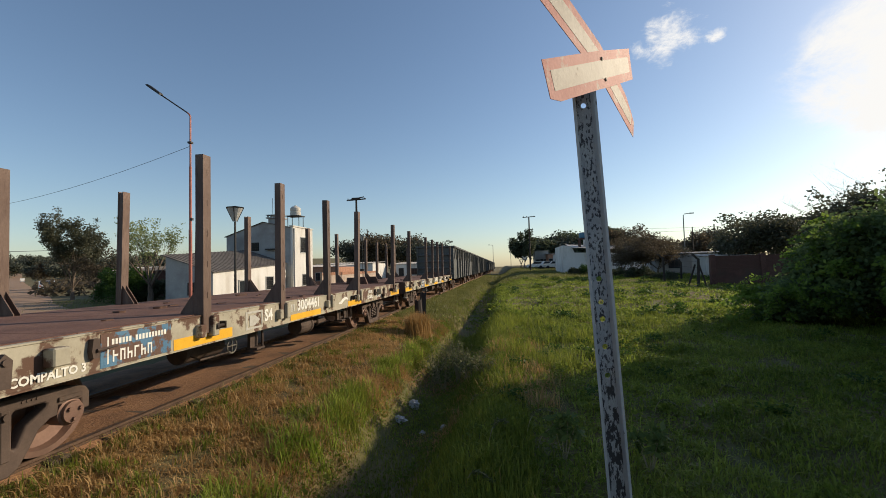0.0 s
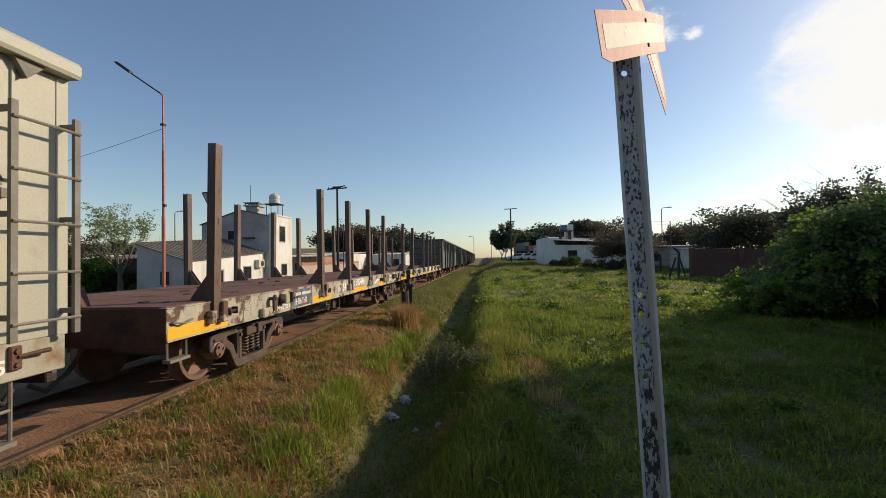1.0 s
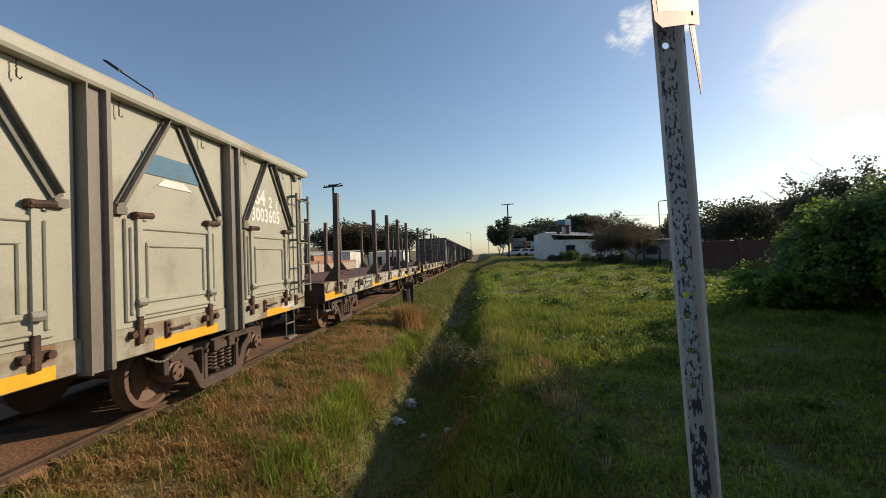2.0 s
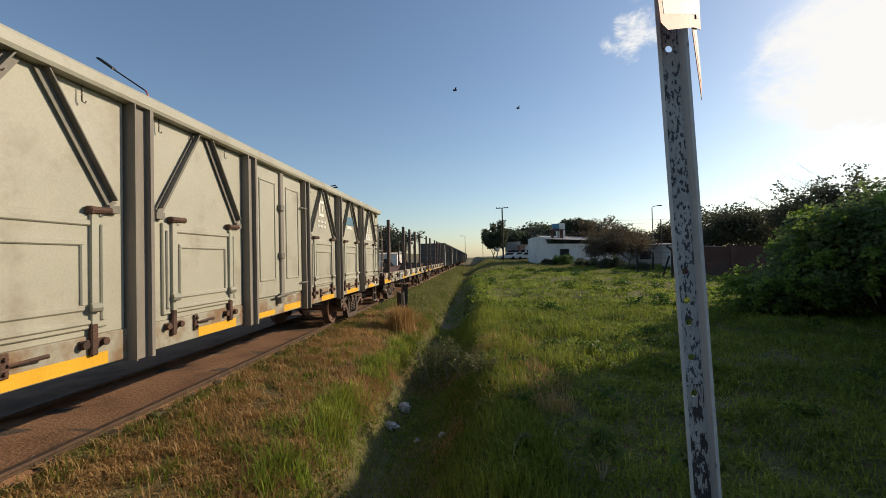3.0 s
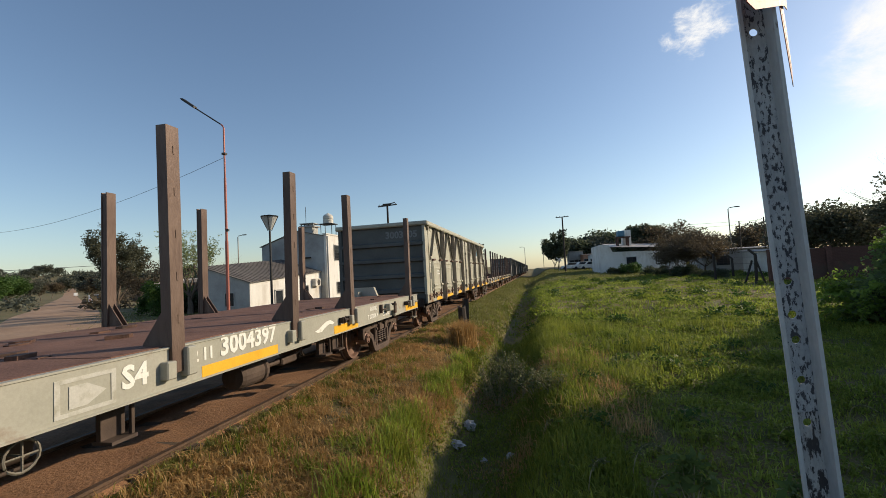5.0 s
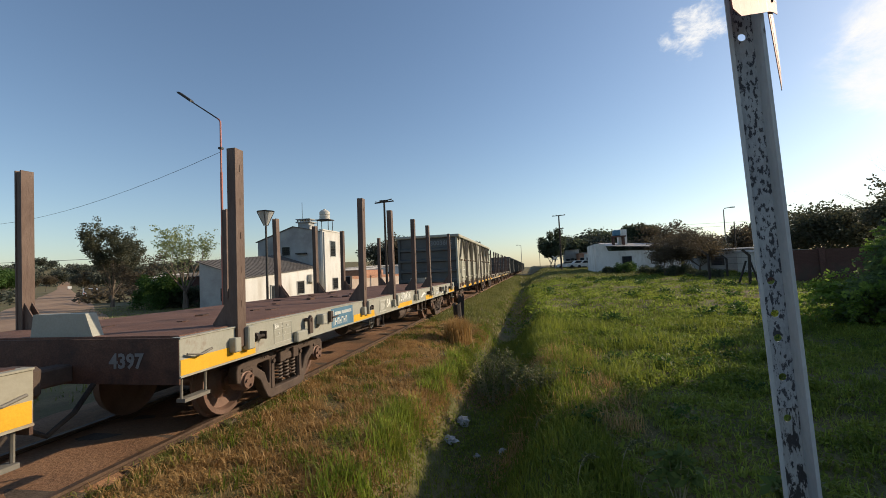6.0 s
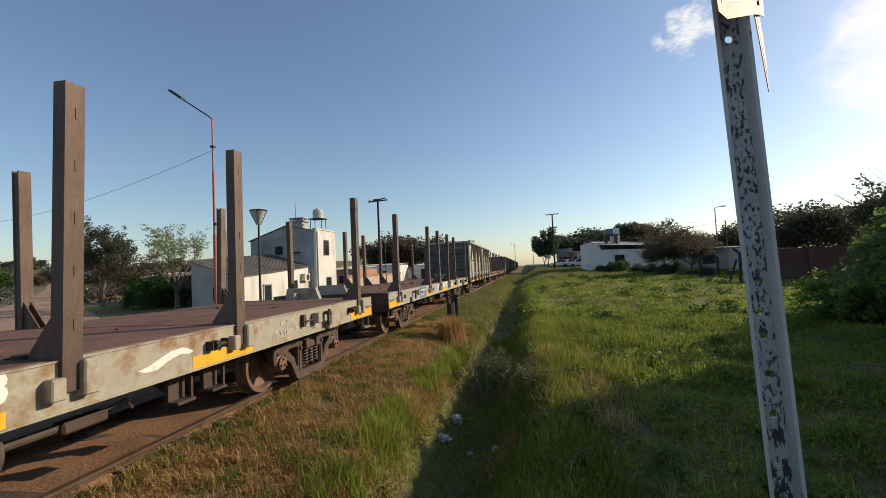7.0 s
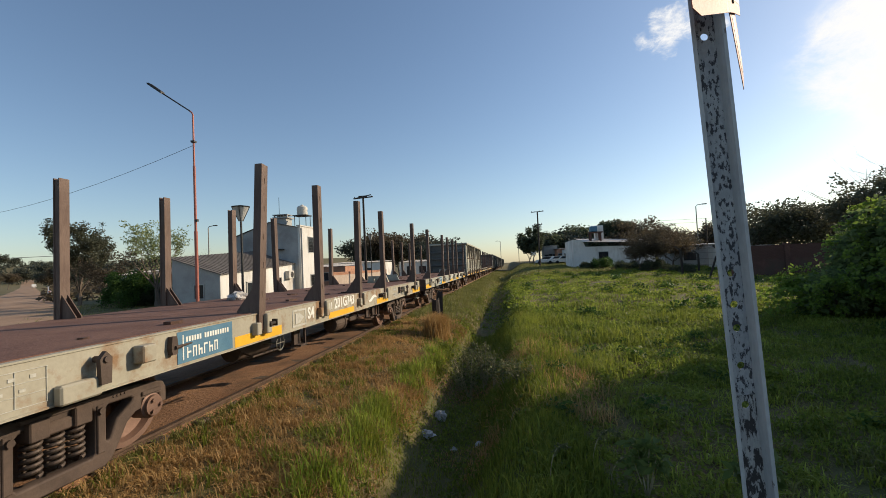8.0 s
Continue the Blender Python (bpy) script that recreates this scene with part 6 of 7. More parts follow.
# ---- parked cars ----
def car(x, y, turn, paint, label, van=False):
    t = thing("car", label, "car", at=pose(x, y, gz(x, y) + 0.05, 0, 0, turn))
    h = 1.0 if van else 0.62
    side = [(-2.0, 0.30), (2.0, 0.30), (2.08, 0.55), (1.95, 0.82), (0.95, 0.92), (0.45, 0.92 + h * .82), (-1.35, 0.92 + h * .85), (-1.95, 0.95), (-2.08, 0.6)]
    body = part("body", Build().prism(side, "x", -0.78, 0.78), paint, t)
    part("windscreen", Build().add([(-.66, -1.42, .95 + h * .72), (.66, -1.42, .95 + h * .72), (.70, -1.90, 1.0), (-.70, -1.90, 1.0)], [(0, 1, 2, 3)]).box(-.62, .62, -1.9, -1.4, 1.0, 1.01), M["glass"], t)
    gl = Build()
    for s in (-1, 1):
        gl.prism([(0.75, 0.95), (0.42, 0.92 + h * .70), (-1.25, 0.92 + h * .72), (-1.55, 0.98)], "x", s * .775, s * .79)
    part("side_glass", gl, M["glass"], t)
    for sx in (-1, 1):
        for wy in (-1.28, 1.28):
            part("wheel", Build().lathe((sx * .62, wy, 0.30), (sx, 0, 0), [(0, .30), (.17, .30), (.18, .2), (.16, .18), (.165, .05)], 16), M["tyre"], t)
        part("tail_light", Build().box(min(sx * .55, sx * .74), max(sx * .55, sx * .74), -2.09, -1.98, .68, .88, 0.01), M["redpole"], t)
    part("bumper", Build().box(-.74, .74, -2.14, -2.0, .34, .52, 0.03), paint, t)
    part("number_plate", Build().box(-.22, .22, -2.15, -2.13, .54, .64), M["plaster"], t)


x, y, z = sight(-1.205, 0, 50)
car(x, y, 52, M["car"], "silver hatchback parked on the dirt road")
x, y, z = sight(-1.275, 0, 170)
car(x, y, 50, M["plaster"], "white van far down the dirt road", True)
for k, (r, d) in enumerate(((0.079, 92), (0.118, 86), (0.10, 88))):
    x, y, z = sight(r, 0, d)
    car(x, y, 80 + 10 * k, M["plaster"] if k else M["car"], "white car parked in the far cross street" if k else "silver car parked in the far cross street")
# crossing sign far up the verge
x, y, z = sight(0.053, 0.012, 84)
fs = thing("crossing_sign", "small far crossing sign with white crossed boards", "railway sign", at=pose(x, y, gz(x, y)))
part("post", Build().bar((0, 0, 0), (0, 0, 2.4), .08, .08), M["post"], fs)
part("sign_board", Build().bar((-.5, -.05, 1.9), (.5, -.05, 2.6), .02, .16, (0, 1, 0)), M["plaster"], fs)
part("sign_board", Build().bar((-.5, -.07, 2.6), (.5, -.07, 1.9), .02, .16, (0, 1, 0)), M["plaster"], fs)

# ---- stumps, litter ----
for x, y, h, a, b2 in ((1.78, 11.4, 1.15, 4, -3), (1.62, 12.7, 1.2, -2, 3)):
    t = thing("fence_stump", "old dark split wooden fence post", "fence post", "old stumps", at=pose(x, y, gz(x, y) - .15, a, b2, 20))
    bb = Build()
    rr = random.Random(int(x * 100))
    ring = [(0.135 * math.cos(k * .785) * rr.uniform(.8, 1.15), 0.135 * math.sin(k * .785) * rr.uniform(.8, 1.15)) for k in range(8)]
    for k in range(8):
        p, q = ring[k], ring[(k + 1) % 8]
        bb.add([(0, 0, 0), (*p, 0), (*q, 0), (0, 0, h), (*[c * .85 for c in p], h + rr.uniform(-.05, .08)), (*[c * .85 for c in q], h + rr.uniform(-.05, .08))], [(0, 2, 1), (3, 4, 5), (1, 2, 5, 4)])
    part("shaft", bb, M["polewood"], t)


def litter(x, y, r, seed, flat, mat, label, name="crumpled_bag"):
    rr = random.Random(seed)
    bm = bmesh.new()
    bmesh.ops.create_icosphere(bm, subdivisions=3, radius=r)
    for v in bm.verts:
        k = 1 + 0.55 * noise.noise(v.co * (2.2 / r) + Vector((seed, 0, 0))) + rr.uniform(-.05, .05)
        v.co = Vector((v.co.x * k, v.co.y * k * 0.75, v.co.z * k * flat))
    me = bpy.data.meshes.new(name)
    bm.to_mesh(me)
    bm.free()
    me.materials.append(mat)
    o = new(name, me)
    o.location = (x, y, gz(x, y) + r * flat * 0.75)
    tagged(o, label, "litter")


litter(2.68, 6.05, 0.105, 3, 0.9, M["litter"], "crumpled white plastic bag in the ditch")
litter(2.60, 5.25, 0.115, 5, 0.5, M["litter"], "flattened pale plastic scrap in the ditch")
litter(3.46, 4.70, 0.06, 7, 0.7, M["litter"], "small pale scrap in the ditch")
litter(3.05, 5.0, 0.045, 9, 0.8, M["litter"], "small pale scrap in the ditch")
# a white bag and branch scraps that ride on the rearmost flat wagon
tail = WAGONS[1][0]
bm = bmesh.new()
bmesh.ops.create_icosphere(bm, subdivisions=3, radius=0.19)
for v in bm.verts:
    k = 1 + 0.5 * noise.noise(v.co * 10) + 0.3 * noise.noise(v.co * 22)
    v.co = Vector((v.co.x * k * .8, v.co.y * k * 1.1, max(-.07, v.co.z * k * .6)))
me = bpy.data.meshes.new("crumpled_tarp")
bm.to_mesh(me)
bm.free()
me.materials.append(M["litter"])
BAG = tagged(new("crumpled_tarp", me), "crumpled pale tarpaulin lying on a flat wagon", "tarpaulin")
WAGONS.append((BAG, -25.13 + 0.15))
RIDERS = {BAG.name: (-1.0, 1.235)}


# ---- clouds, very far off ----
def cloud(centre, along, up, nx, ny, seed, thick, label):
    """A far wisp of cloud: a gently domed sheet whose cover breaks up into threads."""
    m = bpy.data.materials.new("cloud")
    m.use_nodes = True
    n, l = m.node_tree.nodes, m.node_tree.links
    n.remove(n["Principled BSDF"])
    tc = n.new("ShaderNodeTexCoord")
    mp = n.new("ShaderNodeMapping")
    mp.inputs["Scale"].default_value = (nx, ny, 1)
    mp.inputs["Location"].default_value = (seed, seed * .7, 0)
    nz = n.new("ShaderNodeTexNoise")
    nz.inputs["Scale"].default_value, nz.inputs["Detail"].default_value, nz.inputs["Roughness"].default_value, nz.inputs["Distortion"].default_value = 1.0, 10.0, 0.70, 0.25
    l.new(tc.outputs["Generated"], mp.inputs["Vector"])
    l.new(mp.outputs["Vector"], nz.inputs["Vector"])
    gr = n.new("ShaderNodeTexGradient")
    gr.gradient_type = "SPHERICAL"
    gm = n.new("ShaderNodeMapping")
    gm.vector_type = "TEXTURE"
    gm.inputs["Location"].default_value, gm.inputs["Scale"].default_value = (0.5, 0.5, 0.5), (0.5, 0.5, 2.0)
    l.new(tc.outputs["Generated"], gm.inputs["Vector"])
    l.new(gm.outputs["Vector"], gr.inputs["Vector"])
    ad = n.new("ShaderNodeMath")
    ad.operation = "MULTIPLY_ADD"
    ad.inputs[1].default_value = 0.75
    l.new(gr.outputs["Fac"], ad.inputs[0])
    l.new(nz.outputs["Fac"], ad.inputs[2])
    mr = n.new("ShaderNodeMapRange")
    mr.interpolation_type = "SMOOTHSTEP"
    mr.inputs["From Min"].default_value, mr.inputs["From Max"].default_value = 0.80 - thick, 1.16 - thick
    l.new(ad.outputs["Value"], mr.inputs["Value"])
    edge = n.new("ShaderNodeMapRange")
    edge.interpolation_type = "SMOOTHSTEP"
    edge.inputs["From Max"].default_value = 0.22
    l.new(gr.outputs["Fac"], edge.inputs["Value"])
    mu = n.new("ShaderNodeMath")
    mu.operation = "MULTIPLY"
    l.new(mr.outputs["Result"], mu.inputs[0])
    l.new(edge.outputs["Result"], mu.inputs[1])
    em, tr, ms = n.new("ShaderNodeEmission"), n.new("ShaderNodeBsdfTransparent"), n.new("ShaderNodeMixShader")
    em.inputs["Color"].default_value, em.inputs["Strength"].default_value = (1.0, 0.985, 0.96, 1), 1.05
    l.new(mu.outputs["Value"], ms.inputs["Fac"])
    l.new(tr.outputs[0], ms.inputs[1])
    l.new(em.outputs[0], ms.inputs[2])
    l.new(ms.outputs[0], n["Material Output"].inputs["Surface"])
    c, a, u = Vector(centre), Vector(along), Vector(up)
    nrm = a.cross(u).normalized()
    k = 12
    me = bpy.data.meshes.new("cloud")
    vs = [((i / k - .5) * a.length, (j / k - .5) * u.length, -0.06 * a.length * ((i / k - .5) ** 2 + (j / k - .5) ** 2)) for i in range(k + 1) for j in range(k + 1)]
    me.from_pydata(vs, [], [(i * (k + 1) + j, (i + 1) * (k + 1) + j, (i + 1) * (k + 1) + j + 1, i * (k + 1) + j + 1) for i in range(k) for j in range(k)])
    me.materials.append(m)
    ob = new("cloud", me)
    ob.matrix_basis = Matrix.Translation(c) @ Matrix((a.normalized(), u.normalized(), nrm)).transposed().to_4x4()
    ob.visible_shadow = False
    tagged(ob, label, kind="structure")


def aloft(az, el, d=2300.0):
    a, e = radians(az), radians(el)
    return Vector((math.sin(a) * math.cos(e), math.cos(a) * math.cos(e), math.sin(e))) * d


def cloud_at(az, el, w, h, nx, ny, seed, thick, label):
    c = aloft(az, el)
    right = Vector((math.cos(radians(az)), -math.sin(radians(az)), 0))
    up = right.cross(c.normalized() * -1).normalized() * -1
    if up.z < 0:
        up = -up
    cloud(c, right * (2 * 2300 * math.tan(radians(w / 2))), up * (2 * 2300 * math.tan(radians(h / 2))), nx, ny, seed, thick, label)


CLOUDS = ((20.6, 25.0, 13, 10, 4.2, 5.2, 2.0, -0.02, "small thin wispy white cloud"), (44.5, 17.2, 30, 19, 3.2, 3.6, 5.0, 0.30, "large bright white cloud beside the sun"), (25.4, 23.9, 4, 3, 2.5, 2.5, 8.0, 0.0, "tiny white wisp of cloud"))
for row in CLOUDS:
    cloud_at(*row)


# ---- grass and weeds ----
G_LUSH = leaf_mat("lush_grass_blade", (0.12, 0.16, 0.02), (0.32, 0.35, 0.055), through_light=0.55)
G_DRY = leaf_mat("dry_grass_blade", (0.36, 0.22, 0.08), (0.64, 0.42, 0.18), through_light=0.45)
G_MIX = leaf_mat("yellowing_grass_blade", (0.13, 0.15, 0.035), (0.29, 0.28, 0.09), through_light=0.4)

G_BRIGHT = leaf_mat("bright_grass_blade", (0.19, 0.26, 0.03), (0.40, 0.46, 0.085), through_light=0.6)


def grass(name, x, y, height, width, mat, rs, label, lean=0.45):
    """One mesh of bent, tapering blades rooted at x, y."""
    n = len(x)
    z = ground_z(x, y)
    z = np.where((x < 0.35), np.maximum(z, -0.13), z)
    a = rs.uniform(0, 6.283, n)
    h = height * rs.uniform(0.45, 1.25, n)
    bend = h * lean * rs.uniform(0.2, 1.4, n)
    w = width * rs.uniform(0.6, 1.3, n)
    dx, dy = np.cos(a), np.sin(a)
    sx, sy = -dy * w, dx * w
    root = np.stack([x, y, z - 0.02], 1)
    side = np.stack([sx, sy, np.zeros(n)], 1)
    mid = root + np.stack([dx * bend * .35, dy * bend * .35, h * .62], 1)
    tip = root + np.stack([dx * bend, dy * bend, h * np.clip(1 - .28 * (bend / np.maximum(h, 1e-4)), .55, 1)], 1)
    v = np.stack([root - side, root + side, mid + side * .7, mid - side * .7, tip], 1).reshape(-1, 3)
    i = np.arange(n)[:, None] * 5
    quads, tris = i + np.array([0, 1, 2, 3]), i + np.array([3, 2, 4])
    me = bpy.data.meshes.new(name)
    me.vertices.add(len(v))
    me.vertices.foreach_set("co", v.ravel())
    me.loops.add(n * 7)
    me.polygons.add(n * 2)
    me.loops.foreach_set("vertex_index", np.concatenate([quads, tris], 1).ravel())
    starts = (np.arange(n)[:, None] * 7 + np.array([0, 4])).ravel()
    me.polygons.foreach_set("loop_start", starts)
    me.update(calc_edges=True)
    me.materials.append(mat)
    return tagged(new(name, me), label, "grass", kind="stuff")


LATTICE = np.random.RandomState(77).uniform(0, 1, (256, 256))


def patchy(x, y, f, seed):
    """A smooth 0 to 1 field of irregular patches, f to the metre, in two octaves."""
    def octave(k, q):
        u, v = x * f * k + q * 17.3, y * f * k + q * 9.1
        i, j = np.floor(u).astype(int), np.floor(v).astype(int)
        a, b = u - i, v - j
        a, b = a * a * (3 - 2 * a), b * b * (3 - 2 * b)
        g = LATTICE
        return (g[i % 256, j % 256] * (1 - a) + g[(i + 1) % 256, j % 256] * a) * (1 - b) + (g[i % 256, (j + 1) % 256] * (1 - a) + g[(i + 1) % 256, (j + 1) % 256] * a) * b
    return np.clip((octave(0.55, seed) * .62 + octave(1.3, seed + 40) * .38 - .5) * 1.5 + .5, 0, 1)


def strew(rs, n, x0, x1, y0, y1, power=1.0):
    u = rs.uniform(0, 1, n) ** power
    return rs.uniform(x0, x1, n), y0 + (y1 - y0) * u


RS = np.random.RandomState(9)
ROADSIDE = (0.643, 0.766)


def off_road(x, y):
    return (x - 0.0) * ROADSIDE[0] + (y + 6.6) * ROADSIDE[1] > 5.0


# bank between rail and ditch: short, straw-dry and green in patches
x, y = strew(RS, 150000, -0.08, 2.45, -1.0, 15, 1.25)
keep = off_road(x, y) & (RS.uniform(0, 1, len(x)) < smooth(-0.28, 0.12, x + 0.2 * patchy(x, y, 1.6, 4)) * .9 + .1)
x, y = x[keep], y[keep]
p = patchy(x, y, 1.3, 1) * 0.6 + 0.4 * patchy(x, y, 3.1, 7) + RS.uniform(-.10, .10, len(x)) - 0.04 * smooth(2.0, 2.4, x) - 0.12 * smooth(9, 15, y)
tall = 0.03 + 0.09 * patchy(x, y, 3.6, 2) ** 2
for nm, sel, mat, k, lab in (("dry_grass", p > 0.35, G_DRY, 0.9, "short dry straw-coloured grass on the bank"), ("yellowing_grass", (p <= 0.35) & (p > 0.28), G_MIX, 1.0, "short yellowing grass on the bank"), ("green_grass", p <= 0.28, G_LUSH, 1.15, "short green grass on the bank")):
    grass(nm, x[sel], y[sel], tall[sel] * k, 0.0055 + 0.0005 * np.clip(y[sel], 0, 15), mat, RS, lab, 1.3)
# a little grass between the rails' edges
x, y = strew(RS, 5000, -1.3, 0.1, 0, 30)
grass("track_grass", x, y, 0.05, 0.003, G_MIX, RS, "sparse short grass between the rails")
# ditch: low on its floor, rank along the right-hand lip
x, y = strew(RS, 60000, 2.2, 4.7, -0.5, 15, 1.2)
keep = off_road(x, y)
x, y = x[keep], y[keep]
p = patchy(x, y, 1.1, 3) + RS.uniform(-.12, .12, len(x)) - 0.25 * smooth(6, 2, y)
h = 0.08 + 0.13 * smooth(3.2, 3.9, x) * (0.4 + patchy(x, y, 2.4, 5))
grass("ditch_grass", x[p < .74], y[p < .74], h[p < .74], 0.0065, G_LUSH, RS, "rank green grass in the ditch")
grass("ditch_dry_grass", x[p >= .74], y[p >= .74], h[p >= .74], 0.006, G_DRY, RS, "dead brown grass in the ditch")
# the field, near: hummocks of uneven height
x, y = strew(RS, 120000, 4.2, 16, -0.5, 16, 1.1)
keep = off_road(x, y)
x, y = x[keep], y[keep]
p = patchy(x, y, 0.9, 6) * .6 + .4 * patchy(x, y, 2.4, 8) + RS.uniform(-.12, .12, len(x))
h = 0.03 + 0.17 * patchy(x, y, 2.6, 21) ** 2.5 + 0.035 * patchy(x, y, 0.7, 9)
wd = 0.0055 + 0.0006 * np.clip(y, 0, 16)
for nm, sel, mat, lab in (("field_grass", p < .5, G_LUSH, "thick green field grass"), ("field_bright_grass", (p >= .5) & (p < .66), G_BRIGHT, "bright fresh field grass"), ("field_pale_grass", p >= .66, G_MIX, "paler yellowing field grass")):
    grass(nm, x[sel], y[sel], h[sel], wd[sel], mat, RS, lab, 0.9)
# the field, farther
x, y = strew(RS, 110000, 2.0, 34, 15, 48, 1.35)
h = 0.03 + 0.17 * patchy(x, y, 1.7, 22) ** 3 + 0.02 * patchy(x, y, 0.35, 9)
keep = RS.uniform(0, 1, len(x)) < 0.35 + 4.0 * h
x, y, h = x[keep], y[keep], h[keep]
p = patchy(x, y, 0.45, 15) + RS.uniform(-.15, .15, len(x))
wd = 0.0065 + 0.00055 * y
for nm, sel, mat, lab in (("far_field_grass", p < .5, G_LUSH, "green field grass farther off"), ("far_bright_grass", (p >= .5) & (p < .66), G_BRIGHT, "bright field grass farther off"), ("far_pale_grass", p >= .66, G_MIX, "pale field grass farther off")):
    grass(nm, x[sel], y[sel], h[sel], wd[sel], mat, RS, lab)
x, y = strew(RS, 60000, 0.5, 40, 46, 100, 1.2)
grass("distant_grass", x, y, 0.26, 0.022, G_MIX, RS, "distant field grass up to the houses")
x, y = strew(RS, 30000, 0.25, 2.6, 14, 60, 1.3)
grass("far_bank_grass", x, y, 0.16, 0.010, G_MIX, RS, "grass on the bank up the line")
# verges beyond the train
x, y = strew(RS, 30000, -30, -3.2, 3, 34)
keep = off_road(x, y)
grass("town_verge_grass", x[keep], y[keep], 0.12, 0.012, G_MIX, RS, "thin grass on the verge beyond the train")
# dry tuft before the stumps
x, y = RS.normal(1.85, .13, 3000), RS.normal(10.8, .2, 3000)
grass("dry_tuft", x, y, 0.66, 0.007, G_DRY, RS, "tall dry straw tuft before the old stumps", 0.4)
for k, (cx, cy, nn, hh, sp) in enumerate(((2.1, 4.6, 600, .24, .15), (2.2, 3.7, 500, .24, .13), (5.3, 6.6, 900, .34, .35), (4.6, 7.4, 800, .36, .3), (6.5, 9.5, 900, .36, .5), (4.9, 9.2, 900, .38, .4), (2.0, 6.6, 500, .22, .15), (8.5, 12.5, 900, .36, .6), (5.2, 12.5, 900, .4, .5), (3.7, 10.5, 1200, .42, .4), (3.4, 13.0, 1200, .42, .5))):
    x, y = RS.normal(cx, sp, nn), RS.normal(cy, sp, nn)
    grass("grass_clump", x, y, hh, 0.005, G_LUSH, RS, "tall clump of fresh green grass", 0.6)

# scattered tufts and low broad leaves that break up the sward
def tufts(name, n, x0, x1, y0, y1, blades, r, h, width, mat, label, lean=0.8):
    cx, cy = strew(RS, n, x0, x1, y0, y1, 1.2)
    k = off_road(cx, cy)
    cx, cy = np.repeat(cx[k], blades), np.repeat(cy[k], blades)
    grass(name, cx + RS.normal(0, r, len(cx)), cy + RS.normal(0, r, len(cx)), h * RS.uniform(.5, 1.3, len(cx)), width, mat, RS, label, lean)


tufts("bright_tuft", 900, 4.0, 15, 1, 17, 46, 0.085, 0.15, 0.0085, G_BRIGHT, "bright fresh tufts in the field grass", 1.0)
tufts("deep_tuft", 900, 3.8, 15, 1, 17, 46, 0.10, 0.14, 0.0085, G_LUSH, "deep green tufts in the field grass", 1.0)
tufts("rail_tuft", 420, 0.02, 0.32, 0, 26, 34, 0.06, 0.11, 0.005, G_MIX, "tufts of grass along the foot of the rail", 1.0)
tufts("bright_tuft", 1500, 3.6, 30, 15, 48, 36, 0.22, 0.14, 0.014, G_BRIGHT, "bright fresh tufts farther across the field")
tufts("straw_tuft", 700, 0.2, 2.2, -0.5, 14, 46, 0.07, 0.13, 0.0065, G_DRY, "straw tufts on the bank", 1.0)
tufts("green_tuft", 130, 0.3, 2.3, 0, 14, 50, 0.07, 0.15, 0.006, G_LUSH, "green tufts on the bank")
tufts("bank_edge_tuft", 46, 1.95, 2.28, 1, 9, 70, 0.08, 0.26, 0.0055, G_BRIGHT, "tall bright grass along the ditch edge")
tufts("dead_tuft", 60, 3.6, 5.2, 4, 10, 40, 0.10, 0.26, 0.005, G_DRY, "dead brown tufts along the ditch", 1.0)


L_WEEDY = leaf_mat("broad_weed_leaf", (0.11, 0.16, 0.022), (0.27, 0.32, 0.055), through_light=0.55)


def low_leaves(name, n, x0, x1, y0, y1, size, mat, label):
    x, y = strew(RS, n, x0, x1, y0, y1, 1.2)
    k = off_road(x, y) & (patchy(x, y, 1.4, 31) > 0.42)
    x, y = x[k], y[k]
    c = np.stack([x, y, ground_z(x, y) + RS.uniform(0.01, 0.10, len(x))], 1)
    tagged(new(name, leaves_mesh(name, c, 1, size, 0.02, RS, mat, 0.1)), label, "ground cover", kind="stuff")


low_leaves("clover_cover", 70000, 2.3, 14, 0.5, 15, 0.05, L_WEEDY, "low broad-leaved weeds among the grass")
low_leaves("weed_cover", 42000, 2, 30, 13, 46, 0.10, L_WEEDY, "patches of broad-leaved weeds across the field")



def weed_mounds(name, n, x0, x1, y0, y1, leaves, size, r, mat, label):
    """Low leafy mounds standing a little above the sward."""
    cx, cy = strew(RS, n, x0, x1, y0, y1, 1.2)
    k = RS.uniform(.5, 1.3, n)
    c = np.stack([cx, cy, ground_z(cx, cy) + 0.10 * k], 1)
    tagged(new(name, leaves_mesh(name, c, leaves, size, r, RS, mat, 0.1, 0.5)), label, "weeds", kind="stuff")


weed_mounds("weed_mound", 50, 4.4, 13, 4, 15, 90, 0.06, 0.20, L_GREEN, "low dark leafy mounds in the near field")
weed_mounds("weed_mound", 130, 3.6, 13, 4, 15, 80, 0.06, 0.17, L_WEEDY, "low fresh leafy mounds in the near field")
weed_mounds("weed_mound", 90, 3.4, 30, 14, 48, 90, 0.13, 0.42, L_GREEN, "low dark leafy mounds across the field")
weed_mounds("weed_mound", 200, 3.4, 30, 14, 48, 80, 0.12, 0.36, L_WEEDY, "low fresh leafy mounds across the field")

# weeds with dead heads in the ditch, and drooping seed stalks
M["stalk"] = pmat("dead_weed_stalk", (0.24, 0.21, 0.11), (0.36, 0.31, 0.18), 6, 0.9, 0, 0, 40)
L_WEED = leaf_mat("weed_leaf", (0.09, 0.11, 0.035), (0.19, 0.20, 0.085), through_light=0.4)


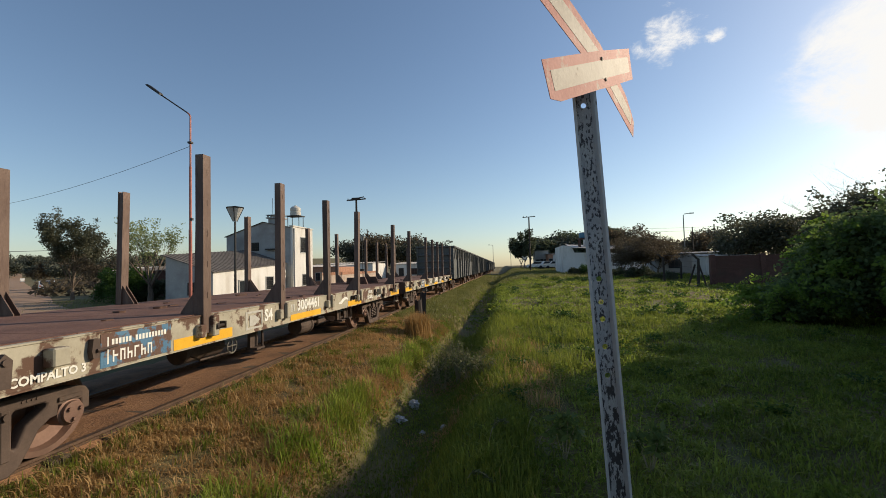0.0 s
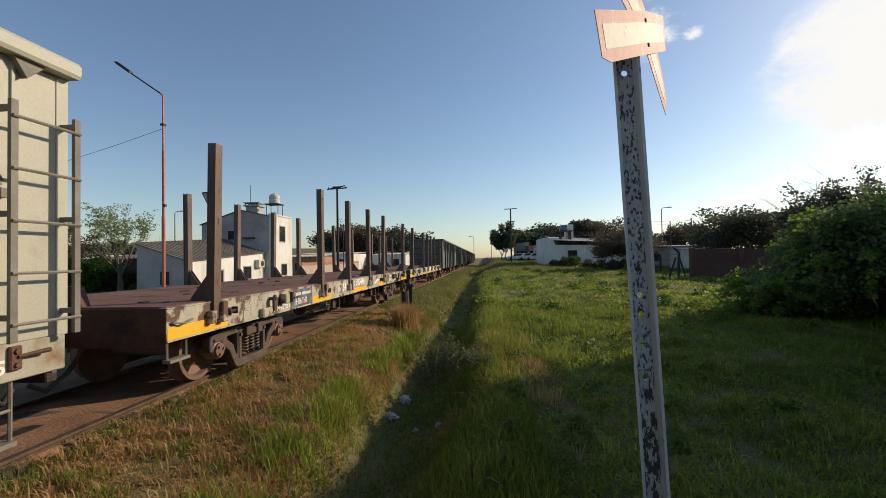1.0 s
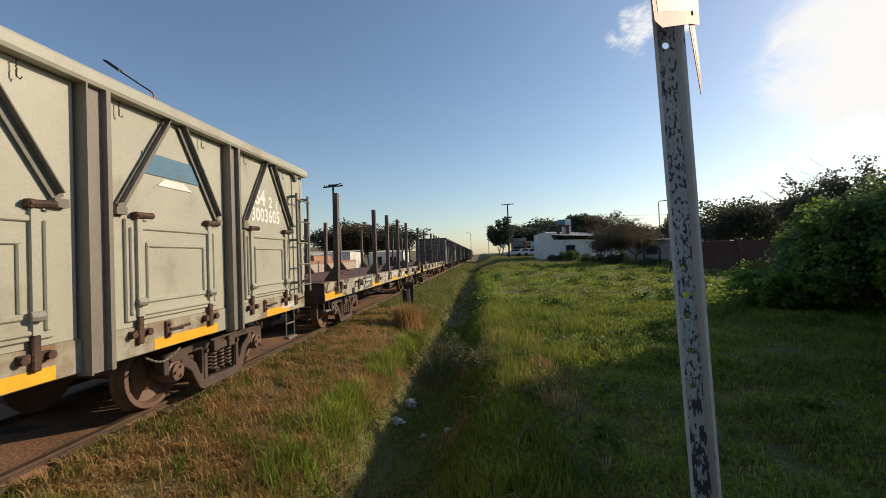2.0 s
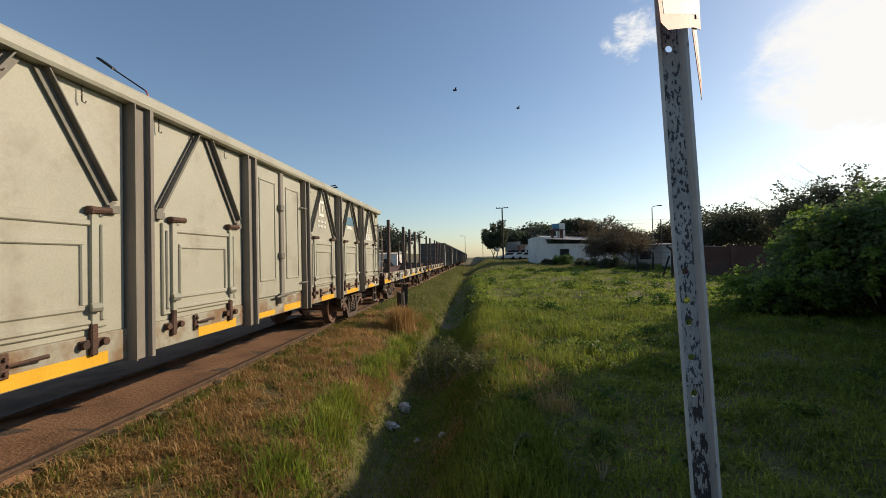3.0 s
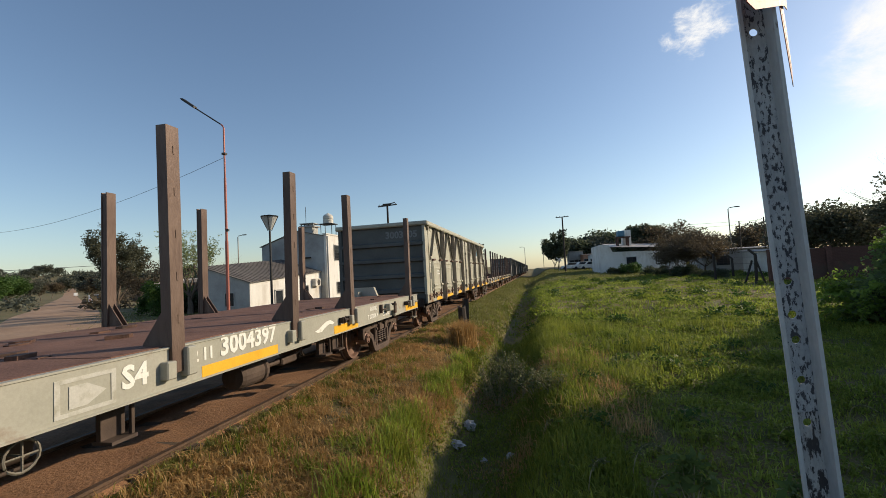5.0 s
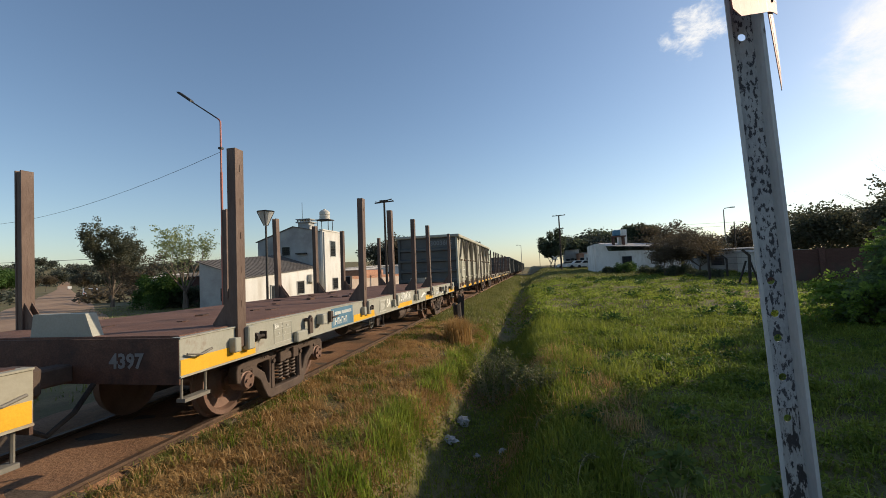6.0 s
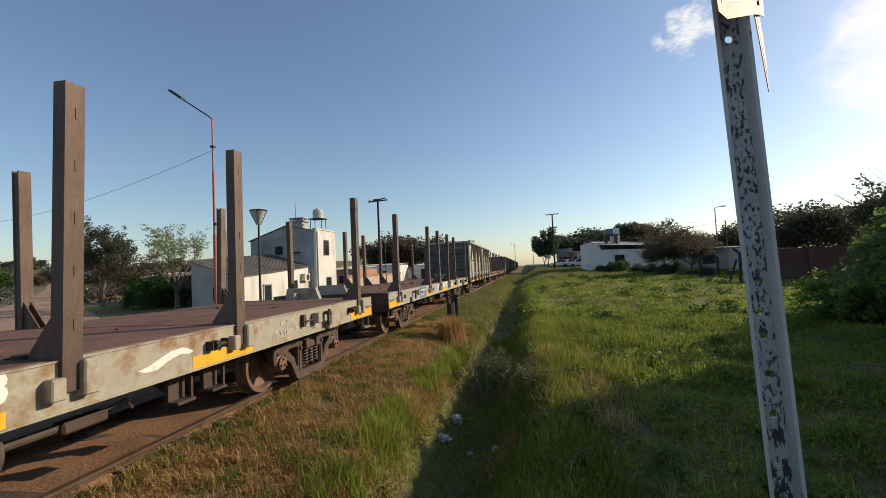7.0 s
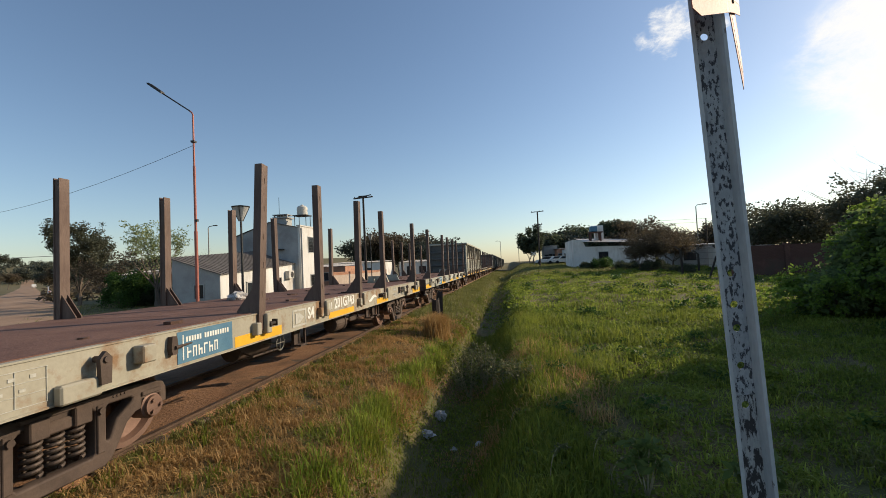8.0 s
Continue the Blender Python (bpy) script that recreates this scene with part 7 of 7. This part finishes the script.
def weed(x, y, h, seed, stems=9, spread=0.3, label="tall branching weed with pale seed heads"):
    rr, rs = random.Random(seed), np.random.RandomState(seed)
    t = thing("weed", label, "weed", "ditch weeds", at=pose(x, y, gz(x, y) - .03))
    b = Build()
    tips, sides = [], []
    for k in range(stems):
        a, q = rr.uniform(0, 6.283), rr.uniform(.2, 1) * spread
        hh = h * rr.uniform(.6, 1.0)
        p0, p1, p2 = Vector((rr.uniform(-.05, .05), rr.uniform(-.05, .05), 0)), Vector((q * .5 * math.cos(a), q * .5 * math.sin(a), hh * .55)), Vector((q * math.cos(a), q * math.sin(a), hh))
        b.tube([p0, p1, p2], [.008, .006, .003], 4, False)
        tips.append(p2[:])
        for j in range(4):
            u = rr.uniform(.4, .95)
            s = p0.lerp(p2, u)
            e = s + Vector((rr.uniform(-.12, .12), rr.uniform(-.12, .12), rr.uniform(.05, .14)))
            b.tube([s, e], [.004, .002], 3, False)
            tips.append(e[:])
            sides.append(s[:])
    part("stem", b, M["stalk"], t)
    o = new("seed_head", leaves_mesh("seed_head", tips, 7, 0.03, 0.03, rs, L_WEED))
    o.parent = t
    o = new("foliage", leaves_mesh("foliage", sides, 3, 0.055, 0.09, rs, L_WEED))
    o.parent = t


for k, (x, y, h) in enumerate(((3.05, 7.6, 0.95), (3.35, 7.9, 1.05), (2.8, 8.2, 0.9), (3.6, 7.3, 0.7), (3.2, 8.8, 0.8), (3.8, 6.3, 0.5), (4.1, 5.4, 0.45), (2.9, 9.6, 0.7))):
    weed(x, y, h, 300 + k, 10, 0.36)


def droop(x, y, h, seed):
    """A seed stalk that arches over."""
    rr = random.Random(seed)
    t = thing("seed_stalk", "pale arching grass stalk with a hanging seed head", "weed", "seed stalks", at=pose(x, y, gz(x, y) - .02, 0, 0, rr.uniform(-60, 60)))
    pts = [Vector((0.30 * h * u * u * 1.6, 0, h * (u - 0.38 * u ** 3))) for u in np.linspace(0, 1.25, 10)]
    part("stem", Build().tube(pts, [.005] * 5 + [.004] * 5, 4, False), M["stalk"], t)
    rs = np.random.RandomState(seed)
    o = new("seed_head", leaves_mesh("seed_head", [p[:] for p in pts[5:]], 16, 0.03, 0.022, rs, L_WEED, 0.5))
    o.parent = t


for k, (x, y, h) in enumerate(((4.25, 2.45, .42), (4.65, 2.75, .5), (4.05, 1.9, .38), (4.75, 2.5, .42), (3.9, 4.1, .4), (6.4, 4.1, .4), (7.6, 5.0, .42), (5.9, 3.0, .38))):
    droop(x, y, h, 330 + k)


def rosette(x, y, seed):
    rs, rr = np.random.RandomState(seed), random.Random(seed)
    t = thing("leafy_weed", "small pale green leafy weed at the foot of the post", "weed", at=pose(x, y, gz(x, y)))
    b = Build()
    c = []
    for k in range(6):
        e = Vector((rr.uniform(-.14, .14), rr.uniform(-.14, .14), rr.uniform(.22, .42)))
        b.tube([(0, 0, 0), e * .6, e], [.007, .005, .003], 4, False)
        c.append(e[:])
    part("stem", b, M["stalk"], t)
    o = new("foliage", leaves_mesh("foliage", c, 22, 0.11, 0.07, rs, L_FRESH, 0.1, lens=.6))
    o.parent = t


rosette(5.0, 2.35, 350)
rosette(5.75, 2.2, 351)


# ---- two flying insects that dart past ----
def insect(size, label):
    t = thing("flying_insect", label, "insect", "insects")
    b = Build().lathe((0, -0.5 * size, 0), (0, 1, 0), [(0, .04 * size), (.12 * size, .16 * size), (.35 * size, .20 * size), (.5 * size, .13 * size), (.62 * size, .19 * size), (.85 * size, .16 * size), (1.0 * size, .05 * size)], 10)
    part("body", b, M["iron"], t, smooth=True)
    for s in (-1, 1):
        out = [(0, .1 * size), (s * .35 * size, .28 * size), (s * .75 * size, .2 * size), (s * .85 * size, 0), (s * .5 * size, -.1 * size), (0, 0)]
        part("wing", Build().prism(out, "z", .12 * size, .125 * size), M["iron"], t, at=pose(0, 0, 0, 0, -25 * s, 0))
    return t


INSECTS = (
    (insect(0.011, "small dark fly in the air"), ((0, 1.5, -6.0, 1.5), (2.8, 1.7, -2.9, 1.75), (2.9, 2.75, -1.45, 1.95), (3.0, 3.932, -0.485, 2.074), (3.1, 5.6, -1.35, 2.2), (3.2, 6.6, -2.6, 2.3), (8.0, 8.0, -7.0, 2.2))),
    (insect(0.012, "small dark winged insect in the air"), ((0, 1.2, -6.6, 1.6), (2.8, 1.8, -2.8, 1.8), (2.9, 2.65, -1.4, 2.0), (3.0, 4.108, -0.173, 2.131), (3.1, 5.9, -1.3, 2.25), (3.2, 7.0, -2.4, 2.3), (8.0, 8.6, -6.6, 2.2))),
)


def motions():
    """The train rolls away along the track; its wheelsets turn as it goes; what lies on a deck rides along; two insects dart by."""
    times = [round(k * 0.1, 1) for k in range(81)]
    for ob, off in WAGONS:
        dx, z = RIDERS.get(ob.name, (0.0, 0.0))
        walk(ob, [(t, pose(CENTRE + dx, run(t) + off, z)) for t in times])
    spins = [k / 15 for k in range(121)]
    start = run(0.0)
    for ob, y in WHEELSETS:
        walk(ob, [(t, pose(0, y, R_WHEEL) @ Matrix.Rotation(-(run(t) - start) / R_WHEEL, 4, "X")) for t in spins])
    for ob, rows in INSECTS:
        walk(ob, [(t, pose(x, y, z, 20, 0, -60)) for t, x, y, z in rows])


motions()
